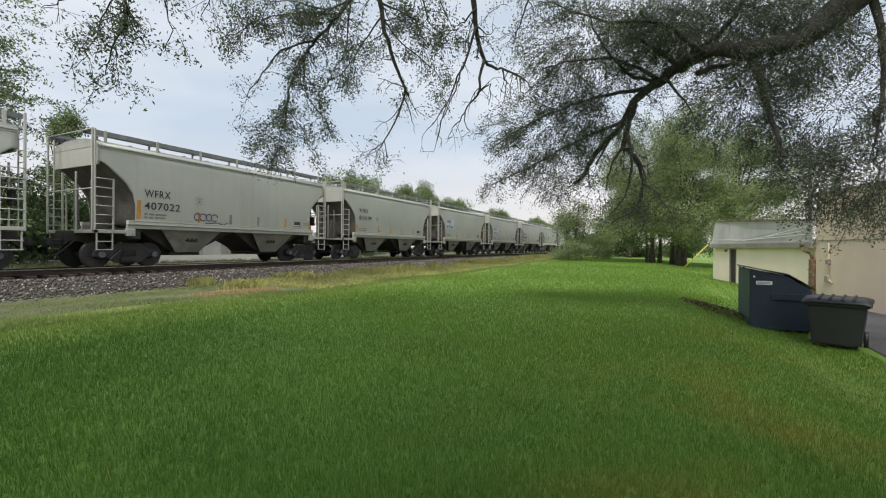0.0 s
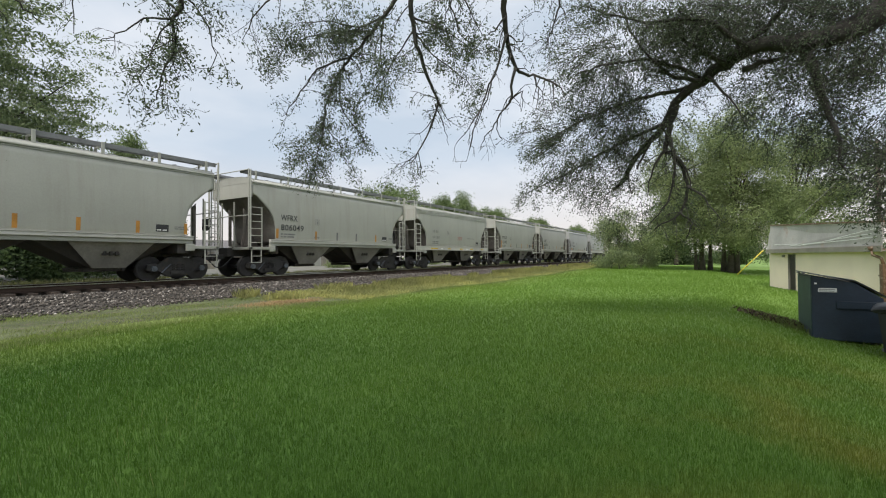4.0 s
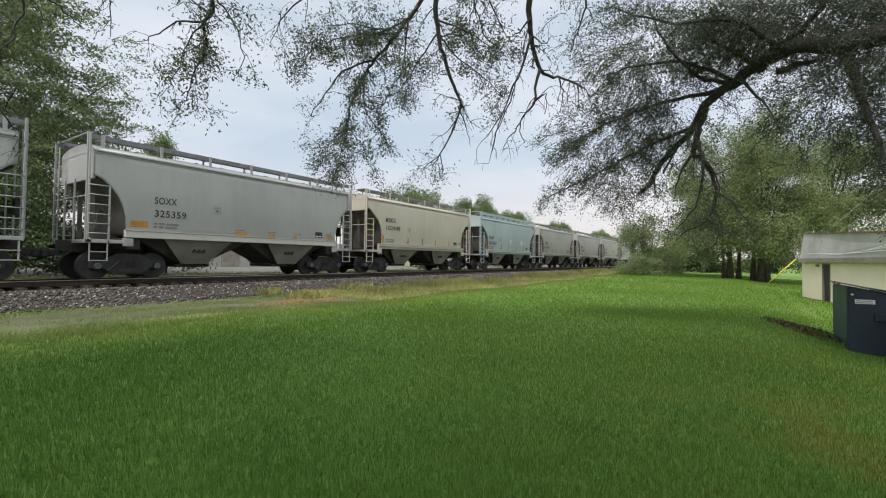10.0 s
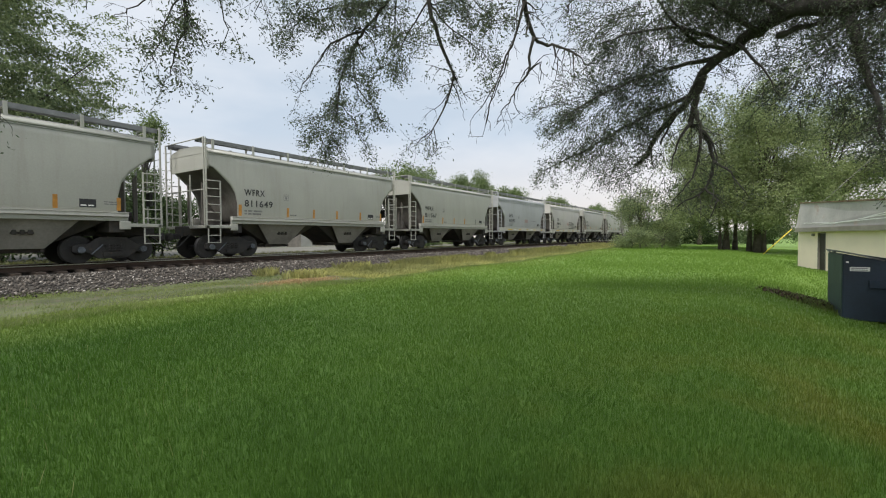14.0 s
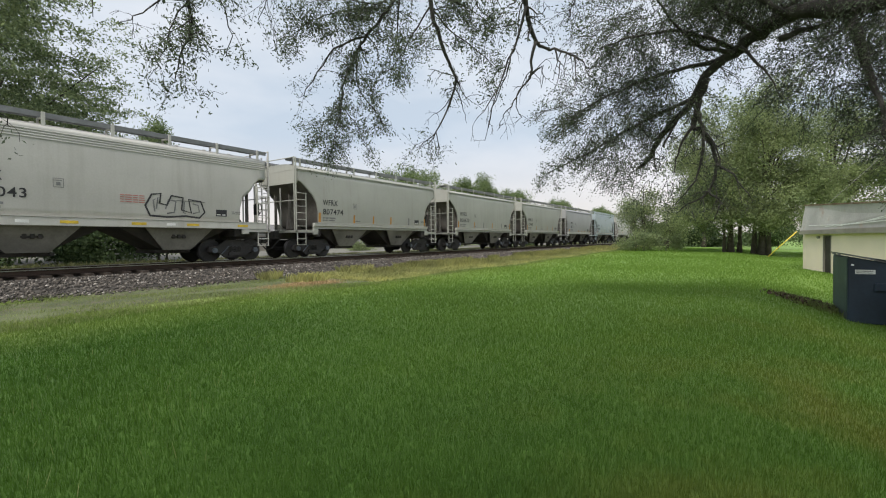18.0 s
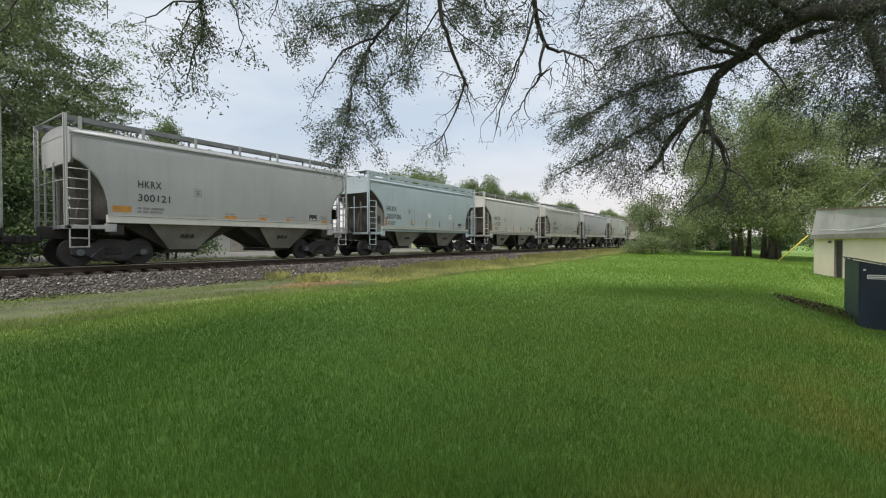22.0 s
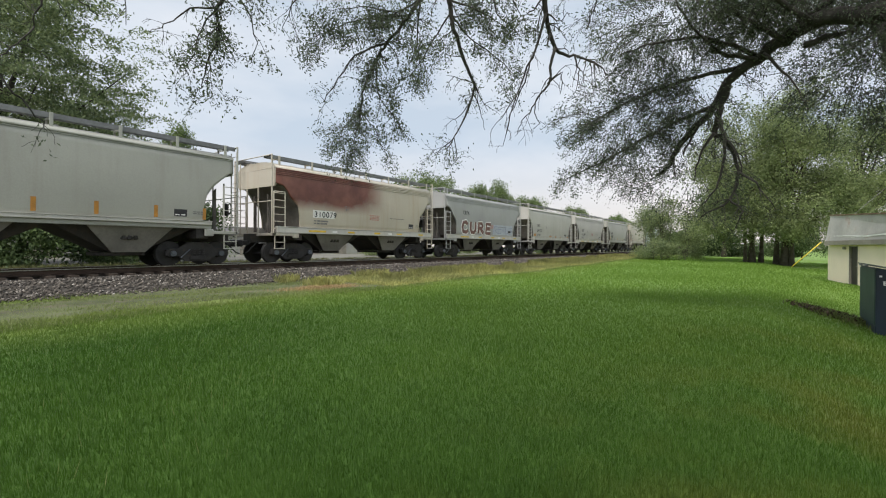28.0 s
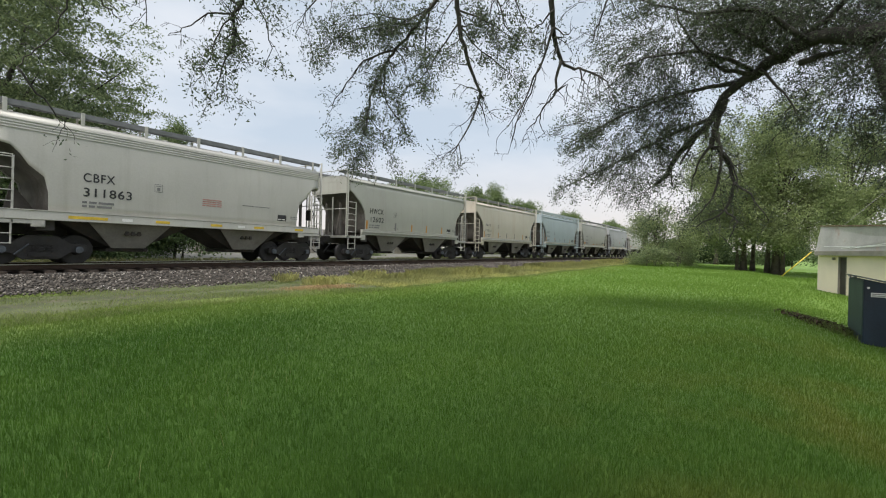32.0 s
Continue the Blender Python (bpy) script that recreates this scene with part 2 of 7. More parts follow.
def car_paint(name, base, dirt=(0.16, 0.12, 0.08), amount=0.35, rust=None):
    """Paint on a freight car: chalky, streaked down its sides with dirt; rust: a large burnt patch on the upper side."""
    m = bpy.data.materials.new(name)
    m.use_nodes = True
    nt = m.node_tree
    b = nt.nodes["Principled BSDF"]
    co = nt.nodes.new("ShaderNodeTexCoord").outputs["Object"]
    oi = nt.nodes.new("ShaderNodeObjectInfo").outputs["Random"]
    w = nt.nodes.new("ShaderNodeMath")
    w.operation = "MULTIPLY"
    w.inputs[1].default_value = 53.0
    nt.links.new(oi, w.inputs[0])
    mp = nt.nodes.new("ShaderNodeMapping")
    mp.inputs["Scale"].default_value = (2.2, 2.2, 0.16)
    nt.links.new(co, mp.inputs["Vector"])
    broad = noise_node(nt, co, 0.5, 3, 0.5, w.outputs[0])
    streak = noise_node(nt, mp.outputs["Vector"], 1.6, 5, 0.62, w.outputs[0])
    grain = noise_node(nt, co, 26, 4, 0.6)
    lo = tuple(c * 0.82 for c in base)
    hi = tuple(min(1, c * 0.96) for c in base)
    r1 = ramp(nt, broad.outputs["Fac"], [(0.3, lo), (0.7, hi)])
    r2 = ramp(nt, streak.outputs["Fac"], [(0.50, (0, 0, 0)), (0.80, (amount, amount, amount))])
    m1 = mixer(nt)
    nt.links.new(r2.outputs["Color"], m1.inputs["Factor"])
    nt.links.new(r1.outputs["Color"], m1.inputs["A"])
    m1.inputs["B"].default_value = (*dirt, 1)
    r3 = ramp(nt, grain.outputs["Fac"], [(0.3, (0.88, 0.88, 0.87)), (0.65, (1, 1, 1))])
    m2 = mixer(nt, "MULTIPLY")
    m2.inputs["Factor"].default_value = 0.7
    nt.links.new(m1.outputs["Result"], m2.inputs["A"])
    nt.links.new(r3.outputs["Color"], m2.inputs["B"])
    col = m2.outputs["Result"]
    if rust:
        sx = nt.nodes.new("ShaderNodeSeparateXYZ")
        nt.links.new(co, sx.inputs["Vector"])
        edge = noise_node(nt, co, 0.9, 4, 0.6)
        # the patch: from the front end to mid-length, from half height up to the eave
        ax = nt.nodes.new("ShaderNodeMapRange")
        ax.inputs["From Min"].default_value, ax.inputs["From Max"].default_value = 1.6, -1.2
        nt.links.new(sx.outputs["X"], ax.inputs["Value"])
        az = nt.nodes.new("ShaderNodeMapRange")
        az.inputs["From Min"].default_value, az.inputs["From Max"].default_value = 2.35, 3.1
        nt.links.new(sx.outputs["Z"], az.inputs["Value"])
        mul = nt.nodes.new("ShaderNodeMath")
        mul.operation = "MULTIPLY"
        nt.links.new(ax.outputs["Result"], mul.inputs[0])
        nt.links.new(az.outputs["Result"], mul.inputs[1])
        mu2 = nt.nodes.new("ShaderNodeMath")
        mu2.operation = "MULTIPLY"
        eb = ramp(nt, edge.outputs["Fac"], [(0.25, (0.55, 0.55, 0.55)), (0.6, (1, 1, 1))])
        nt.links.new(mul.outputs[0], mu2.inputs[0])
        nt.links.new(eb.outputs["Color"], mu2.inputs[1])
        patch = ramp(nt, edge.outputs["Fac"], [(0.35, (0.10, 0.030, 0.022)), (0.7, rust)])
        halo = ramp(nt, mu2.outputs[0], [(0.0, (0, 0, 0)), (0.22, (0.35, 0.35, 0.35)), (0.55, (1, 1, 1))])
        m3 = mixer(nt)
        nt.links.new(halo.outputs["Color"], m3.inputs["Factor"])
        nt.links.new(col, m3.inputs["A"])
        nt.links.new(patch.outputs["Color"], m3.inputs["B"])
        col = m3.outputs["Result"]
    nt.links.new(col, b.inputs["Base Color"])
    b.inputs["Roughness"].default_value = 0.42
    b.inputs["Specular IOR Level"].default_value = 0.5
    bp = nt.nodes.new("ShaderNodeBump")
    bp.inputs["Strength"].default_value, bp.inputs["Distance"].default_value = 0.25, 0.03
    nb = noise_node(nt, co, 1.3, 3, 0.5)
    nt.links.new(nb.outputs["Fac"], bp.inputs["Height"])
    nt.links.new(bp.outputs["Normal"], b.inputs["Normal"])
    return m


def leaf_material(name, dark, light, through=0.25):
    m = bpy.data.materials.new(name)
    m.use_nodes = True
    nt = m.node_tree
    b = nt.nodes["Principled BSDF"]
    isl = nt.nodes.new("ShaderNodeNewGeometry").outputs["Random Per Island"]
    co = nt.nodes.new("ShaderNodeTexCoord").outputs["Object"]
    r1 = ramp(nt, isl, [(0.0, dark), (1.0, light)])
    n1 = noise_node(nt, co, 0.45, 3, 0.5)
    r2 = ramp(nt, n1.outputs["Fac"], [(0.3, (0.7, 0.72, 0.7)), (0.7, (1.15, 1.12, 1.0))])
    mx = mixer(nt, "MULTIPLY")
    mx.inputs["Factor"].default_value = 1
    nt.links.new(r1.outputs["Color"], mx.inputs["A"])
    nt.links.new(r2.outputs["Color"], mx.inputs["B"])
    nt.links.new(mx.outputs["Result"], b.inputs["Base Color"])
    b.inputs["Roughness"].default_value = 0.6
    b.inputs["Specular IOR Level"].default_value = 0.3
    tr = nt.nodes.new("ShaderNodeBsdfTranslucent")
    nt.links.new(mx.outputs["Result"], tr.inputs["Color"])
    ms = nt.nodes.new("ShaderNodeMixShader")
    ms.inputs["Fac"].default_value = through
    nt.links.new(b.outputs["BSDF"], ms.inputs[1])
    nt.links.new(tr.outputs["BSDF"], ms.inputs[2])
    nt.links.new(ms.outputs["Shader"], nt.nodes["Material Output"].inputs["Surface"])
    return m


def lawn_material(name, blades):
    """Mown grass: deep green, paler and yellower in worn patches; the blades share the pattern of the soil below."""
    m = bpy.data.materials.new(name)
    m.use_nodes = True
    nt = m.node_tree
    b = nt.nodes["Principled BSDF"]
    geo = nt.nodes.new("ShaderNodeNewGeometry")
    pos = geo.outputs["Position"]
    broad = noise_node(nt, pos, 0.22, 4, 0.55)
    mid = noise_node(nt, pos, 1.1, 5, 0.6)
    fine = noise_node(nt, pos, 30, 4, 0.7)
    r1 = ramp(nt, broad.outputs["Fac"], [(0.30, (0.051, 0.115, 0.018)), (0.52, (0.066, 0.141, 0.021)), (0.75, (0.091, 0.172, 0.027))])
    r2 = ramp(nt, mid.outputs["Fac"], [(0.30, (0.90, 0.92, 0.90)), (0.65, (1.05, 1.03, 1.0))])
    m1 = mixer(nt, "MULTIPLY")
    m1.inputs["Factor"].default_value = 1
    nt.links.new(r1.outputs["Color"], m1.inputs["A"])
    nt.links.new(r2.outputs["Color"], m1.inputs["B"])
    # straw-coloured worn patches, most of them on the side away from the track
    sep = nt.nodes.new("ShaderNodeSeparateXYZ")
    nt.links.new(pos, sep.inputs["Vector"])
    side = nt.nodes.new("ShaderNodeMapRange")
    side.inputs["From Min"].default_value, side.inputs["From Max"].default_value = 2.4, -0.4
    nt.links.new(sep.outputs["Y"], side.inputs["Value"])
    wear = noise_node(nt, pos, 0.55, 5, 0.6)
    r3 = ramp(nt, wear.outputs["Fac"], [(0.46, (0, 0, 0)), (0.70, (0.65, 0.65, 0.65))])
    mu = nt.nodes.new("ShaderNodeMath")
    mu.operation = "MULTIPLY"
    nt.links.new(r3.outputs["Color"], mu.inputs[0])
    nt.links.new(side.outputs["Result"], mu.inputs[1])
    m2 = mixer(nt)
    nt.links.new(mu.outputs[0], m2.inputs["Factor"])
    nt.links.new(m1.outputs["Result"], m2.inputs["A"])
    m2.inputs["B"].default_value = (0.178, 0.150, 0.033, 1)
    # dry edge along the verge, and dull field grass beyond the track
    edge = nt.nodes.new("ShaderNodeMapRange")
    edge.inputs["From Min"].default_value, edge.inputs["From Max"].default_value = 8.2, 11.6
    edge.inputs["To Max"].default_value = 1.0
    nt.links.new(sep.outputs["Y"], edge.inputs["Value"])
    r5 = ramp(nt, mid.outputs["Fac"], [(0.30, (0.45, 0.45, 0.45)), (0.65, (0.95, 0.95, 0.95))])
    mu5 = nt.nodes.new("ShaderNodeMath")
    mu5.operation = "MULTIPLY"
    nt.links.new(edge.outputs["Result"], mu5.inputs[0])
    nt.links.new(r5.outputs["Color"], mu5.inputs[1])
    m5 = mixer(nt)
    nt.links.new(mu5.outputs[0], m5.inputs["Factor"])
    nt.links.new(m2.outputs["Result"], m5.inputs["A"])
    m5.inputs["B"].default_value = (0.235, 0.305, 0.076, 1)
    # paler, yellower green further along x, over the open far lawn
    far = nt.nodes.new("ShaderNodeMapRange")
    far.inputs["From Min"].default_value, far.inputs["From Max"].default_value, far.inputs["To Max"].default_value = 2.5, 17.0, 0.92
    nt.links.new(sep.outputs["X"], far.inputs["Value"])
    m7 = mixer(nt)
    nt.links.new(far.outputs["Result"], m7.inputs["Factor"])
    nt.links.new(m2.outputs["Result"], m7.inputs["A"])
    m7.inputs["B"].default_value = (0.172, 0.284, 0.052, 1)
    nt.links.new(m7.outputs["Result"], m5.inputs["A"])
    field = nt.nodes.new("ShaderNodeMapRange")
    field.inputs["From Min"].default_value, field.inputs["From Max"].default_value = 19.0, 22.0
    field.inputs["To Max"].default_value = 0.75
    nt.links.new(sep.outputs["Y"], field.inputs["Value"])
    m6 = mixer(nt)
    nt.links.new(field.outputs["Result"], m6.inputs["Factor"])
    nt.links.new(m5.outputs["Result"], m6.inputs["A"])
    m6.inputs["B"].default_value = (0.19, 0.205, 0.10, 1)
    if blades:
        r4 = ramp(nt, geo.outputs["Random Per Island"], [(0.0, (0.78, 0.82, 0.76)), (0.93, (1.16, 1.13, 1.06)), (0.99, (1.2, 1.14, 1.3)), (1.0, (1.7, 1.4, 2.6))])
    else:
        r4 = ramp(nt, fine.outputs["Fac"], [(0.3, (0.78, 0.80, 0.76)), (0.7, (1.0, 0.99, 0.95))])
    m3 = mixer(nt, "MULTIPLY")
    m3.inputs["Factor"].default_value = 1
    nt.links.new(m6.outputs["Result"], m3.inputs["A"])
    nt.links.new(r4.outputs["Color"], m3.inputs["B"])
    nt.links.new(m3.outputs["Result"], b.inputs["Base Color"])
    b.inputs["Roughness"].default_value = 0.62
    b.inputs["Specular IOR Level"].default_value = 0.25
    if blades:
        tr = nt.nodes.new("ShaderNodeBsdfTranslucent")
        nt.links.new(m3.outputs["Result"], tr.inputs["Color"])
        ms = nt.nodes.new("ShaderNodeMixShader")
        ms.inputs["Fac"].default_value = 0.58
        nt.links.new(b.outputs["BSDF"], ms.inputs[1])
        nt.links.new(tr.outputs["BSDF"], ms.inputs[2])
        nt.links.new(ms.outputs["Shader"], nt.nodes["Material Output"].inputs["Surface"])
    else:
        bp = nt.nodes.new("ShaderNodeBump")
        bp.inputs["Strength"].default_value, bp.inputs["Distance"].default_value = 0.6, 0.05
        nt.links.new(fine.outputs["Fac"], bp.inputs["Height"])
        nt.links.new(bp.outputs["Normal"], b.inputs["Normal"])
    return m


def stone_material(name):
    """Crushed stone: every piece its own tone, dusty and broken."""
    m = bpy.data.materials.new(name)
    m.use_nodes = True
    nt = m.node_tree
    b = nt.nodes["Principled BSDF"]
    isl = nt.nodes.new("ShaderNodeNewGeometry").outputs["Random Per Island"]
    r1 = ramp(nt, isl, [(0.0, (0.036, 0.033, 0.030)), (0.45, (0.075, 0.068, 0.062)), (0.82, (0.140, 0.126, 0.113)), (0.965, (0.27, 0.255, 0.24)), (1.0, (0.50, 0.48, 0.46))])
    co = nt.nodes.new("ShaderNodeTexCoord").outputs["Object"]
    n1 = noise_node(nt, co, 1.2, 4, 0.6)
    r2 = ramp(nt, n1.outputs["Fac"], [(0.3, (0.72, 0.68, 0.62)), (0.7, (1.1, 1.08, 1.05))])
    mx = mixer(nt, "MULTIPLY")
    mx.inputs["Factor"].default_value = 1
    nt.links.new(r1.outputs["Color"], mx.inputs["A"])
    nt.links.new(r2.outputs["Color"], mx.inputs["B"])
    nt.links.new(mx.outputs["Result"], b.inputs["Base Color"])
    b.inputs["Roughness"].default_value = 0.9
    return m


M_STONE = stone_material("ballast_stone")
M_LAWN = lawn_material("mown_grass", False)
M_BLADE = lawn_material("grass_blade", True)
M_VERGE = surface("verge_soil", (0.108, 0.128, 0.055), 0.95, big=0.9, fine=14, vary=0.45, bump=0.6, spot=(0.125, 0.110, 0.078), spot_at=(0.50, 0.68))
M_DRY = leaf_material("dry_weeds", (0.46, 0.48, 0.19), (0.68, 0.67, 0.33), 0.45)
M_WEED = leaf_material("green_weeds", (0.165, 0.215, 0.075), (0.27, 0.32, 0.125), 0.45)
M_STRAW = leaf_material("dead_straw", (0.26, 0.18, 0.10), (0.46, 0.34, 0.20), 0.3)
M_FIELD = leaf_material("field_grass_blades", (0.13, 0.145, 0.07), (0.25, 0.26, 0.13))
M_BALLAST = surface("ballast_bed", (0.070, 0.063, 0.055), 0.95, big=2, fine=30, vary=0.5, bump=0.8)
M_TRACKBED = surface("oily_track_bed", (0.045, 0.036, 0.030), 0.95, big=2, fine=30, vary=0.5, bump=0.8)
M_TIE = surface("weathered_timber", (0.105, 0.080, 0.062), 0.9, big=3, fine=22, vary=0.4, bump=0.5)
M_RAIL = surface("rusty_rail", (0.075, 0.048, 0.034), 0.75, 0.3, big=2, fine=25, vary=0.35, bump=0.2)
M_RAILHEAD = surface("polished_rail", (0.55, 0.55, 0.55), 0.28, 1.0, big=2, fine=25, vary=0.1, bump=0.03)
M_UNDER = surface("grimy_steel", (0.056, 0.052, 0.049), 0.8, 0.0, big=2, fine=18, vary=0.4, bump=0.3, spot=(0.075, 0.055, 0.042), spot_at=(0.5, 0.7))
M_CAST = surface("cast_truck_steel", (0.050, 0.047, 0.046), 0.7, 0.1, big=3, fine=24, vary=0.4, bump=0.3, spot=(0.085, 0.06, 0.045), spot_at=(0.56, 0.75))
M_WHEEL = surface("wheel_steel", (0.048, 0.046, 0.047), 0.6, 0.2, big=4, fine=24, vary=0.3, bump=0.15)
M_CAP = surface("bearing_cap", (0.16, 0.18, 0.21), 0.5, 0.4, big=9, fine=40, vary=0.3, bump=0.1)
M_GALV = surface("galvanised_grating", (0.23, 0.235, 0.24), 0.6, 0.5, big=3, fine=40, vary=0.2, bump=0.1)
# grime plus the shade under the car's overhang, both in the base colour
M_GRIME_SHADE = surface("grimy_shaded_grey_paint", (0.150, 0.138, 0.125), 0.8, big=1.2, fine=14, vary=0.4, bump=0.2, spot=(0.10, 0.082, 0.068), spot_at=(0.48, 0.72))
M_HOSE = surface("rubber_hose", (0.02, 0.02, 0.02), 0.6, vary=0.2, bump=0.1)
M_BLACK = surface("black_lettering", (0.035, 0.035, 0.04), 0.6, big=6, fine=60, vary=0.3, bump=0)
M_GREYINK = surface("faded_stencil", (0.20, 0.20, 0.20), 0.6, big=6, fine=60, vary=0.3, bump=0)
M_ORANGE = surface("amber_reflector", (0.50, 0.235, 0.045), 0.5, big=5, fine=40, vary=0.25, bump=0)
M_YELLOW = surface("yellow_reflector", (0.72, 0.50, 0.05), 0.5, big=5, fine=40, vary=0.25, bump=0)
M_PALE = surface("pale_patch_paint", (0.44, 0.475, 0.535), 0.6, big=2, fine=30, vary=0.1, bump=0)
M_WHITE = surface("white_decal", (0.78, 0.78, 0.76), 0.6, big=5, fine=40, vary=0.1, bump=0)
M_REDINK = surface("faded_red_stencil", (0.50, 0.22, 0.19), 0.6, big=6, fine=60, vary=0.3, bump=0)
M_GRAF_RED = surface("dull_red_spray_paint", (0.205, 0.105, 0.092), 0.6, big=4, fine=30, vary=0.4, bump=0)
M_GRAF_BLUE = surface("faint_blue_spray_paint", (0.25, 0.28, 0.45), 0.6, big=4, fine=30, vary=0.3, bump=0)
M_GRAF_VIOLET = surface("dark_violet_spray_paint", (0.07, 0.06, 0.15), 0.6, big=4, fine=30, vary=0.3, bump=0)
M_BARK = surface("furrowed_bark", (0.074, 0.068, 0.062), 0.95, big=3, fine=16, vary=0.45, bump=0.9, bump_scale=12)
M_BARK_PALE = surface("grey_brown_bark", (0.10, 0.085, 0.07), 0.95, big=3, fine=16, vary=0.4, bump=0.8, bump_scale=12)
M_LEAF = leaf_material("overhead_leaves", (0.062, 0.082, 0.058), (0.155, 0.195, 0.125), 0.48)
M_LEAF_FAR = leaf_material("grove_leaves", (0.150, 0.195, 0.098), (0.34, 0.405, 0.20), 0.54)
M_LEAF_ROW = leaf_material("row_leaves", (0.085, 0.130, 0.055), (0.22, 0.29, 0.125), 0.42)
M_LEAF_EDGE = leaf_material("locust_leaves", (0.100, 0.142, 0.076), (0.275, 0.338, 0.178), 0.50)
M_LEAF_HEDGE = leaf_material("hedge_leaves", (0.060, 0.095, 0.045), (0.14, 0.20, 0.085), 0.35)
M_LEAF_BUSH = leaf_material("bush_leaves", (0.135, 0.185, 0.090), (0.30, 0.36, 0.185), 0.46)
M_CREAM = surface("cream_stucco", (0.92, 0.78, 0.63), 0.9, big=0.5, fine=25, vary=0.10, bump=0.25, spot=(0.66, 0.56, 0.43), spot_at=(0.62, 0.95))
M_TAN = surface("tan_stucco", (0.68, 0.545, 0.43), 0.9, big=0.5, fine=25, vary=0.10, bump=0.25, spot=(0.57, 0.44, 0.34), spot_at=(0.6, 0.95))
M_ROOF = surface("weathered_roof_coating", (0.47, 0.45, 0.43), 0.85, big=0.7, fine=12, vary=0.22, bump=0.3, spot=(0.40, 0.30, 0.25), spot_at=(0.58, 0.72))
M_FASCIA = surface("grey_fascia_board", (0.30, 0.27, 0.23), 0.8, big=1.5, fine=20, vary=0.25, bump=0.2)
M_DOOR = surface("dark_brown_door", (0.045, 0.036, 0.032), 0.6, big=2, fine=20, vary=0.25, bump=0.1)
M_PIPE = surface("rusty_downpipe", (0.20, 0.12, 0.07), 0.7, big=3, fine=20, vary=0.4, bump=0.2, spot=(0.36, 0.30, 0.22), spot_at=(0.5, 0.65))
M_DUMP = surface("navy_dumpster_steel", (0.014, 0.028, 0.050), 0.5, big=1.2, fine=18, vary=0.35, bump=0.25, spot=(0.045, 0.06, 0.075), spot_at=(0.62, 0.85))
M_DUMP_SIDE = surface("green_dumpster_steel", (0.045, 0.085, 0.070), 0.55, big=1.2, fine=18, vary=0.35, bump=0.25, spot=(0.10, 0.13, 0.12), spot_at=(0.6, 0.85))
M_LID = surface("black_plastic_lid", (0.018, 0.020, 0.022), 0.45, big=2, fine=30, vary=0.25, bump=0.1)
M_BIN = surface("black_plastic_cart", (0.016, 0.019, 0.018), 0.5, big=2, fine=30, vary=0.25, bump=0.15)
M_ASPHALT = surface("worn_asphalt", (0.075, 0.075, 0.08), 0.95, big=0.8, fine=40, vary=0.35, bump=0.5)
M_GUY = surface("yellow_guy_guard", (0.70, 0.55, 0.06), 0.5, big=3, fine=30, vary=0.2, bump=0)
M_WIRE = surface("steel_wire", (0.25, 0.25, 0.25), 0.5, 0.6, vary=0.15, bump=0)
M_POLE = surface("utility_pole_wood", (0.14, 0.11, 0.085), 0.9, big=2, fine=20, vary=0.3, bump=0.5)
M_SHED = surface("pale_siding", (0.37, 0.365, 0.34), 0.8, big=0.8, fine=15, vary=0.12, bump=0.1)
M_LOT = surface("pale_gravel", (0.16, 0.155, 0.13), 0.95, big=0.3, fine=9, vary=0.25, bump=0.3)
M_SHED_ROOF = surface("grey_shingle", (0.18, 0.17, 0.17), 0.9, big=1, fine=20, vary=0.25, bump=0.3)
M_TWIG = surface("dead_brown_litter", (0.12, 0.085, 0.055), 0.95, big=4, fine=20, vary=0.5, bump=0.3)
M_SILL = car_paint("pale_sill_paint", (0.60, 0.59, 0.55), amount=0.3)
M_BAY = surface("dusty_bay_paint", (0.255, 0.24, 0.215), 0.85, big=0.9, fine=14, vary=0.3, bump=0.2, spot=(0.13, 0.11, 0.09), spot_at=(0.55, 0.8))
PAINT = {
    "grey": car_paint("pale_grey_car_paint", (0.412, 0.416, 0.375), amount=0.24),
    "white": car_paint("white_car_paint", (0.53, 0.52, 0.485), amount=0.22),
    "cool": car_paint("cool_grey_car_paint", (0.41, 0.425, 0.44), amount=0.25),
    "soox": car_paint("light_grey_car_paint", (0.39, 0.397, 0.395), amount=0.18),
    "tan": car_paint("cream_car_paint", (0.555, 0.515, 0.44), (0.36, 0.23, 0.12), 0.45),
    "blue": car_paint("pale_blue_car_paint", (0.40, 0.475, 0.505), amount=0.28),
    "burnt": car_paint("cream_scorched_car_paint", (0.54, 0.495, 0.41), (0.36, 0.23, 0.12), 0.42, rust=(0.205, 0.083, 0.058)),
}


# ---- building helpers ----
def part(name, bm, material, parent=None, label=""):
    """Link a bmesh as one mesh object, under a thing or a part where one is given."""
    me = bpy.data.meshes.new(name)
    bm.to_mesh(me)
    bm.free()
    me.materials.append(material)
    ob = new(name, me)
    ob.parent = parent
    return tagged(ob, label) if label else ob


def share(name, me, parent, m=None, label=""):
    ob = new(name, me)
    ob.parent = parent
    if m is not None:
        ob.matrix_basis = m
    return tagged(ob, label) if label else ob


def thing(name, m, label, category, group="", kind=""):
    ob = new(name)
    ob.empty_display_size = 0.2
    ob.matrix_basis = m
    return tagged(ob, label, category, group, kind)


